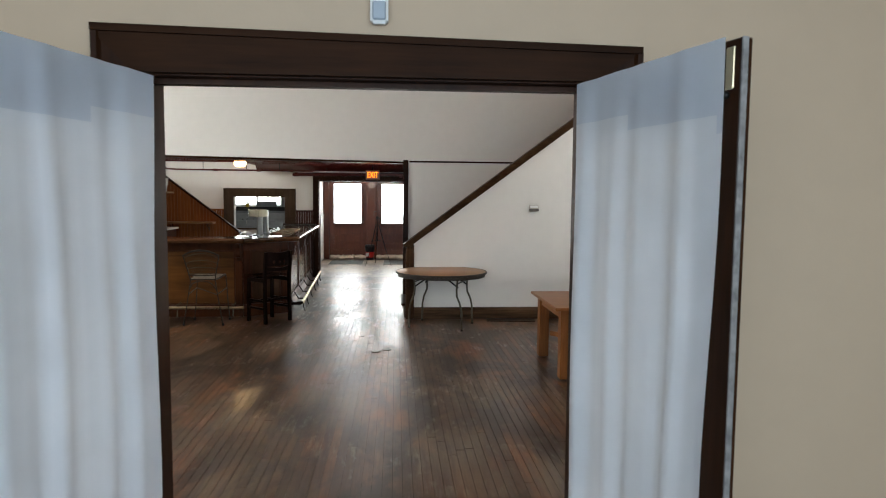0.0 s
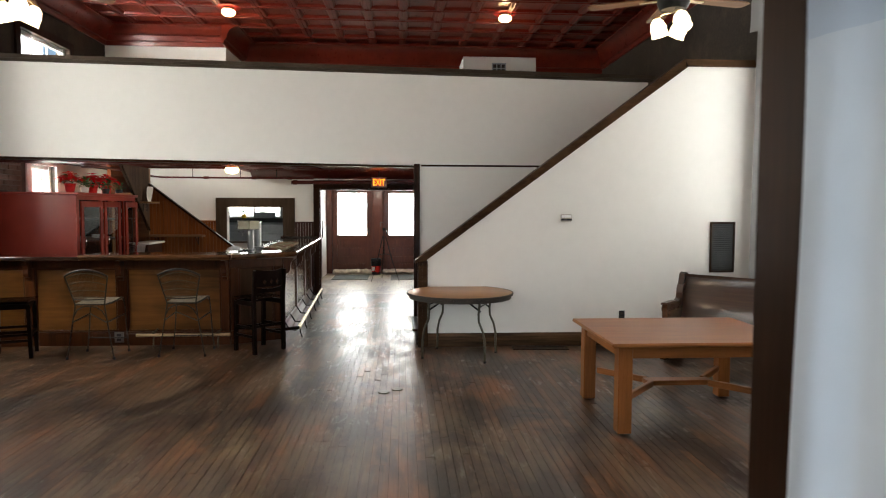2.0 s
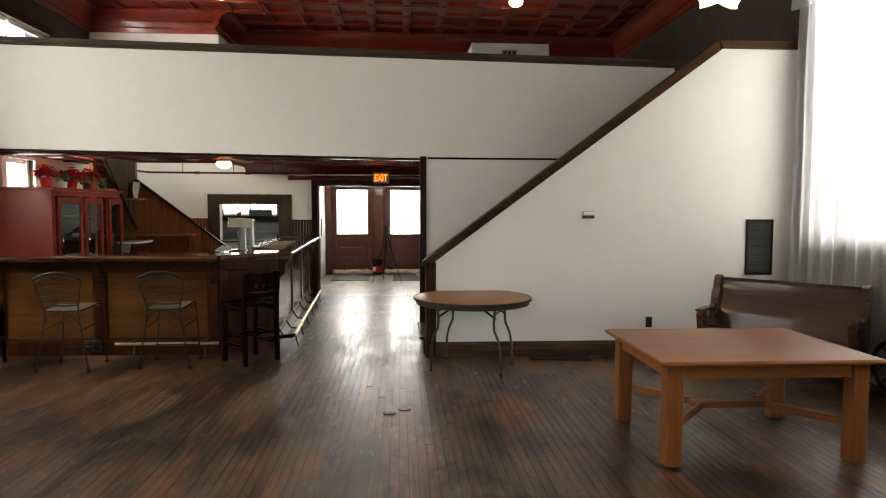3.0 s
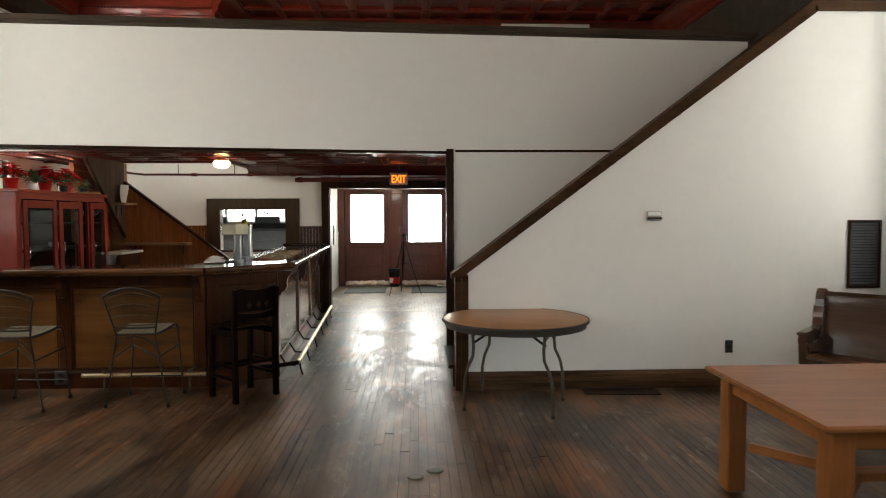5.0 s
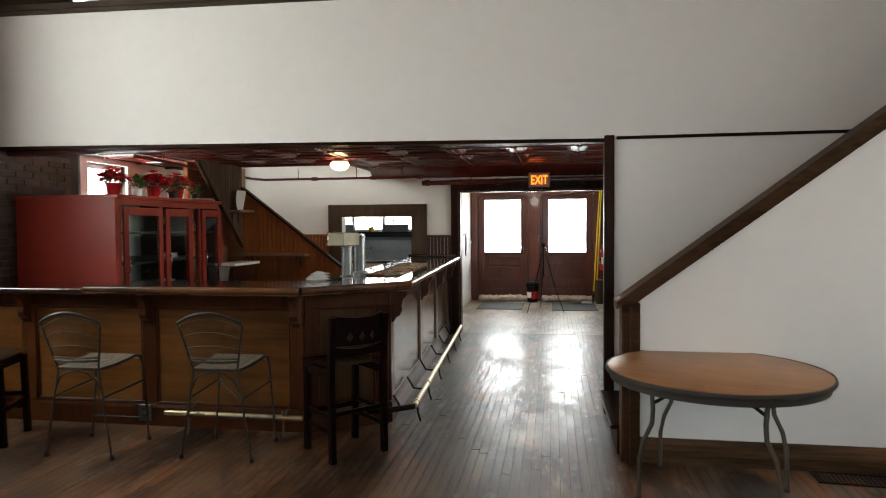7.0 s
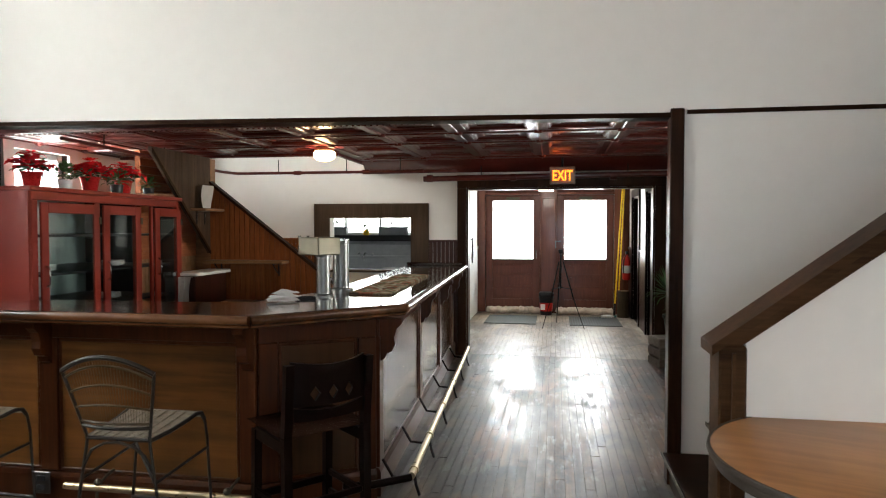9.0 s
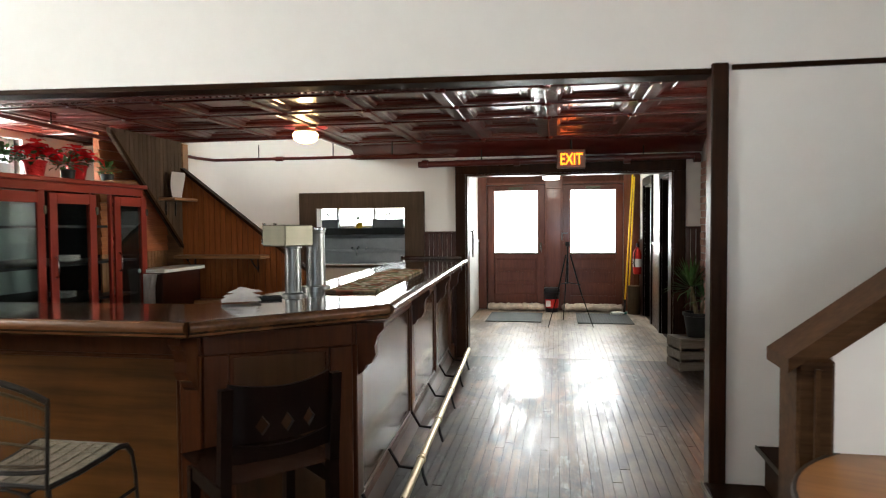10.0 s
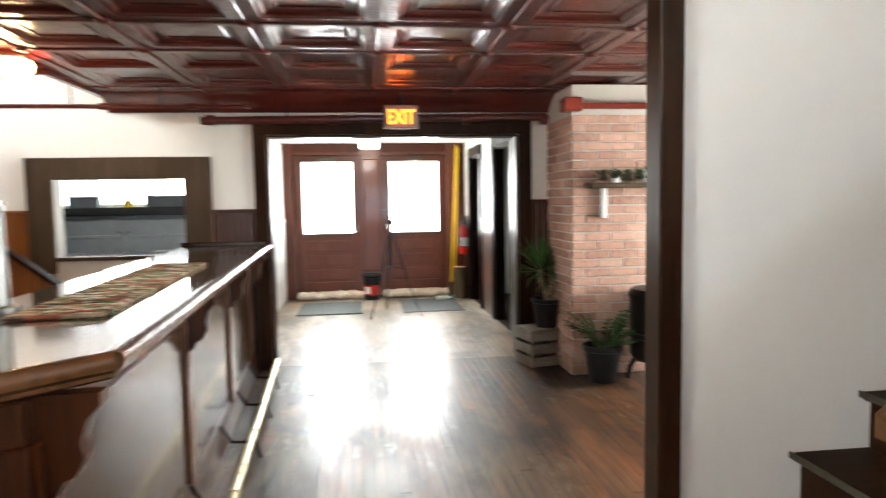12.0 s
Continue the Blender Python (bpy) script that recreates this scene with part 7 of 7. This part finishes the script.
palm = black_pot((1.52, 13.72, 0.325), 0.135, 0.25, "potted_palm", "spiky green yucca palm in a black pot on a crate")
part("trunk", tube(B(), [(0, 0, 0.2), (-0.02, 0, 0.32), (-0.05, 0.01, 0.44), (-0.06, 0.0, 0.50)], 0.024, 8), TRUNK, palm, smooth=True)
part("trunk", tube(B(), [(0.03, 0.02, 0.2), (0.06, 0.0, 0.32), (0.07, -0.01, 0.38)], 0.017, 8), TRUNK, palm, smooth=True)
rnd = random.Random(12)
bm = B()
for c, n, L in (((-0.06, 0, 0.50), 70, 0.34), ((0.07, -0.01, 0.39), 34, 0.24)):
    for k in range(n):
        a, e = rnd.uniform(0, 6.283), rnd.uniform(-0.35, 1.4)
        s = L * rnd.uniform(0.7, 1.1)
        d = Vector((math.cos(a) * math.cos(e), math.sin(a) * math.cos(e), math.sin(e)))
        leaf(bm, Vector(c) + d * 0.02, Vector(c) + d * s, 0.012, s * 0.12 * (1.3 - e))
part("frond_crown", bm, LEAF, palm, "narrow pointed green leaves")
zz = black_pot((1.78, 13.06, 0), 0.15, 0.29, "potted_zz_plant".replace("zz_", "house"), "leafy dark green house plant in a black pot")
rnd = random.Random(17)
bm = B()
stems = B()
for k in range(15):
    a, lean = rnd.uniform(0, 6.283), rnd.uniform(0.12, 0.34)
    tip = Vector((lean * math.cos(a), lean * math.sin(a), rnd.uniform(0.36, 0.58)))
    b0 = Vector((0.03 * math.cos(a), 0.03 * math.sin(a), 0.25))
    mid = (b0 + tip) / 2 + Vector((0, 0, 0.06))
    tube(stems, [b0, mid, tip], 0.006, 5)
    for j in range(12):
        u = 0.25 + 0.75 * j / 11
        p = b0 * (1 - u) ** 2 + 2 * mid * u * (1 - u) + tip * u * u
        s = 0.075 * (1.1 - 0.4 * u)
        sd = Vector((-math.sin(a), math.cos(a), 0.25)) * (1 if j % 2 else -1) + Vector((math.cos(a), math.sin(a), 0)) * 0.4
        leaf(bm, p, p + sd.normalized() * s, s * 0.3, 0.01)
part("leaf_spray", bm, LEAFD, zz, "glossy dark green leaflets")
part("stem_cluster", stems, LEAF, zz, smooth=True)

stove = thing("iron_stove", "black cast-iron stove standing before the chimney", "stove", (2.21, 12.95, 0))
part("body", lathe(B(), [(0.20, 0.18), (0.23, 0.22), (0.235, 0.66), (0.25, 0.70), (0.22, 0.74), (0.08, 0.77)], 28), BLACKM, stove, smooth=True)
part("band", lathe(B(), [(0.237, 0.36), (0.246, 0.365), (0.246, 0.40), (0.237, 0.405)], 28), BLACKM, stove, smooth=True)
for k in range(3):
    a = k * 2.094 + 0.4
    part("leg", tube(B(), [(0.17 * math.cos(a), 0.17 * math.sin(a), 0.22), (0.23 * math.cos(a), 0.23 * math.sin(a), 0.1), (0.25 * math.cos(a), 0.25 * math.sin(a), 0.0)], 0.022, 8), BLACKM, stove, smooth=True)
part("hatch", box(B(), -0.10, -0.25, 0.44, 0.10, -0.225, 0.62, 0.01), BLACKM, stove)

# ---------------------------------------------------------------- kitchen seen through the pass-through
ks = thing("kitchen_sink", "stainless steel kitchen sink with a splash back", "sink", (-3.0, 16.2, 0))
part("splashback", box(B(), -0.9, 0.46, 0.85, 0.95, 0.49, 1.28, 0.003), SINKM, ks)
part("splash_rail", box(B(), -0.9, 0.43, 1.06, 0.95, 0.47, 1.10, 0.006), SINKM, ks)
part("rim", box(B(), -0.9, -0.05, 0.84, 0.95, 0.46, 0.88, 0.008), SINKM, ks)
part("basin", box(B(), -0.7, 0.0, 0.55, -0.05, 0.42, 0.84), BLACKM, ks)
part("basin", box(B(), 0.05, 0.0, 0.55, 0.7, 0.42, 0.84), BLACKM, ks)
for x in (-0.85, 0.9):
    part("leg", cyl(B(), (x, 0.0, 0), (x, 0.0, 0.84), 0.02), STEEL, ks)
    part("leg", cyl(B(), (x, 0.42, 0), (x, 0.42, 0.84), 0.02), STEEL, ks)
fau = part("faucet", tube(B(), [(0.05, 0.44, 1.12), (0.05, 0.36, 1.14), (0.05, 0.28, 1.10), (0.05, 0.26, 1.02)], 0.014), CHROME, ks, smooth=True)
for s in (-1, 1):
    part("tap", cyl(B(), (0.05 + s * 0.09, 0.45, 1.10), (0.05 + s * 0.12, 0.40, 1.13), 0.016), CHROME, ks, smooth=True)
for x, w in ((-3.45, 0.17), (-2.48, 0.24)):
    tr = thing("window_planter", "grey trough planter on the kitchen window shelf", "planter", (x, 16.62, 1.44))
    part("trough", box(B(), -w, -0.07, 0, w, 0.07, 0.14, 0.008), TROUGH, tr)
    part("rim", box(B(), -w - 0.01, -0.08, 0.125, w + 0.01, 0.08, 0.14, 0.003), TROUGH, tr)
    bm = B()
    bush(bm, random.Random(int(x * 100)), (0, 0, 0.17), 0.09, 40, 0.06)
    part("foliage", bm, LEAF, tr)
small_plant((-2.95, 16.62, 1.44), 31, "yellow-green plant in a pale pot on the window shelf", YELLOW, 0.09, 60)
dish = thing("plate_rack", "small white dish on the kitchen shelf edge", "dish", (-2.5, 16.6, 1.335))
dish.matrix_world = pose(-2.45, 16.28, 0.88)
part("dish", lathe(B(), [(0.05, 0), (0.12, 0.03), (0.125, 0.035), (0.05, 0.008)], 20), PAPER, dish, smooth=True)
mop = thing("hanging_apron", "dark blue cloth hanging beside the kitchen opening", "apron", (-3.55, 15.2, 0.0), 20)
bm = cloth(B(), 0.22, 0.75, 1.42, 2.5, 0.03, 14, 8, 0.004)
part("cloth", bm, plain("navy_cotton", (0.03, 0.05, 0.09), 0.9, 0, 0.3, 20), mop, smooth=True)
part("stand", cyl(B(), (0.11, 0.03, 0), (0.11, 0.03, 1.5), 0.014), BLACKM, mop)

# ---------------------------------------------------------------- masonry, piece by piece
def brickwork(parent, name, start, run, length, z0, z1, mat, seed, as_parts, skip=None, bw=0.205, bh=0.062, joint=0.011, deep=0.012):
    """Running-bond bricks proud of a mortar bed; start is a corner, run the way along the wall (unit xy), bricks stand out to its right-hand side."""
    rnd = random.Random(seed)
    run = Vector((*run, 0))
    out = Vector((run.y, -run.x, 0))
    ang = math.degrees(math.atan2(run.y, run.x))
    shared, joined = {}, None
    row, z = 0, z0
    if not as_parts:
        joined = B()
    while z + bh <= z1 + 1e-6:
        u = -(bw + joint) / 2 if row % 2 else 0.0
        while u < length:
            a, b = max(u, 0), min(u + bw, length)
            u += bw + joint
            if b - a < 0.04 or (skip and skip((a + b) / 2, z)):
                continue
            d = deep + rnd.uniform(-0.004, 0.005)
            if as_parts:
                key = round(b - a, 3)
                if key not in shared:
                    shared[key] = mesh_of("brick", box(B(), 0, -deep, 0, key, 0.004, bh, 0.004), mat)
                ob = new("brick", shared[key])
                ob.parent = parent
                p = Vector(start) + run * a + out * (d - deep)
                ob.matrix_world = pose(p.x, p.y, z + rnd.uniform(-0.0015, 0.0015), 0, 0, ang)
            else:
                p = Vector(start) + run * a
                box(joined, 0, -d, 0, b - a, 0.004, bh, 0.004, pose(p.x, p.y, z, 0, 0, ang))
        row += 1
        z += bh + joint
    if joined:
        ob = part("bricks", joined, mat, parent)
        ob["kind"] = "stuff"


bed = box(B(), 1.60, 13.26, 0, 4.9, 13.92, 2.36)
chim = solid("wall_chimney", bed, MORTAR, "old salmon brick chimney breast with pale mortar", "wall", **S)
brickwork(chim, "brick", (1.60, 13.26, 0), (1, 0), 1.55, 0.012, 2.15, BRICK, 2, True)
brickwork(chim, "brick", (1.60, 13.92, 0), (0, -1), 0.66, 0.012, 2.15, BRICK, 4, True)
bedw = box(B(), XL, 8.95, 0, XL + 0.02, 11.1, 2.30)
bw_ = solid("wall_brick_west", bedw, MORTARD, "dark brickwork behind the bar end", "wall", **S)
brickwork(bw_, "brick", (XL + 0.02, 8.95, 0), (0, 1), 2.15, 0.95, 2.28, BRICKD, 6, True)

# ---------------------------------------------------------------- strip floors, last
def strip(length, w=0.0578, h=0.004):
    bm = B()
    a = w / 2
    pts = [(-a, -h), (a, -h), (a, 0), (-a, 0)]
    prism(bm, [(p[0], p[1]) for p in pts], 0, length, "xz")
    return bm


def strip_floor(x0, x1, y0, y1, parts_from, parts_to, mat, parent, seed, pitch=PITCH):
    rnd = random.Random(seed)
    lengths = [0.9, 1.4, 1.9, 2.4, 3.0]
    shared = {}
    rest_v, rest_f = [], []
    x = x0 + pitch / 2
    while x < x1:
        y = y0 - rnd.random() * 1.2
        while y < y1:
            ln = rnd.choice(lengths)
            a, b = max(y, y0), min(y + ln - 0.002, y1)
            y += ln
            if b - a < 0.05:
                continue
            z = -rnd.random() * 0.0012
            if parts_from <= x <= parts_to:
                key = round(b - a, 3)
                if key not in shared:
                    shared[key] = mesh_of("plank", strip(key), mat)
                ob = new("plank", shared[key])
                ob.location = (x, a, z)
                ob.rotation_euler = (rnd.gauss(0, 0.0004), rnd.gauss(0, 0.004), 0)
                ob.parent = parent
            else:
                n, w = len(rest_v), 0.0578 / 2
                sec = [(-w, -0.004), (w, -0.004), (w, 0), (-w, 0)]
                rest_v += [(x + u, a, z + v) for u, v in sec] + [(x + u, b, z + v) for u, v in sec]
                rest_f += [[n + k, n + (k + 1) % 4, n + 4 + (k + 1) % 4, n + 4 + k] for k in range(4)] + [[n + k for k in range(4)][::-1], [n + 4 + k for k in range(4)]]
        x += pitch
    if rest_v:
        me = bpy.data.meshes.new("planks")
        me.from_pydata(rest_v, [], rest_f)
        me.materials.append(mat)
        ob = new("planks", me)
        ob.parent = parent
        ob["kind"] = "stuff"


strip_floor(XL, XR, 2.62, 14.0, -0.95, 1.35, FLOORW, bpy.data.objects["floor"], 3)
strip_floor(-1.25, 1.5, 14.004, YD + 0.15, -1.3, 1.6, FLOORL, bpy.data.objects["floor_hall"], 5)
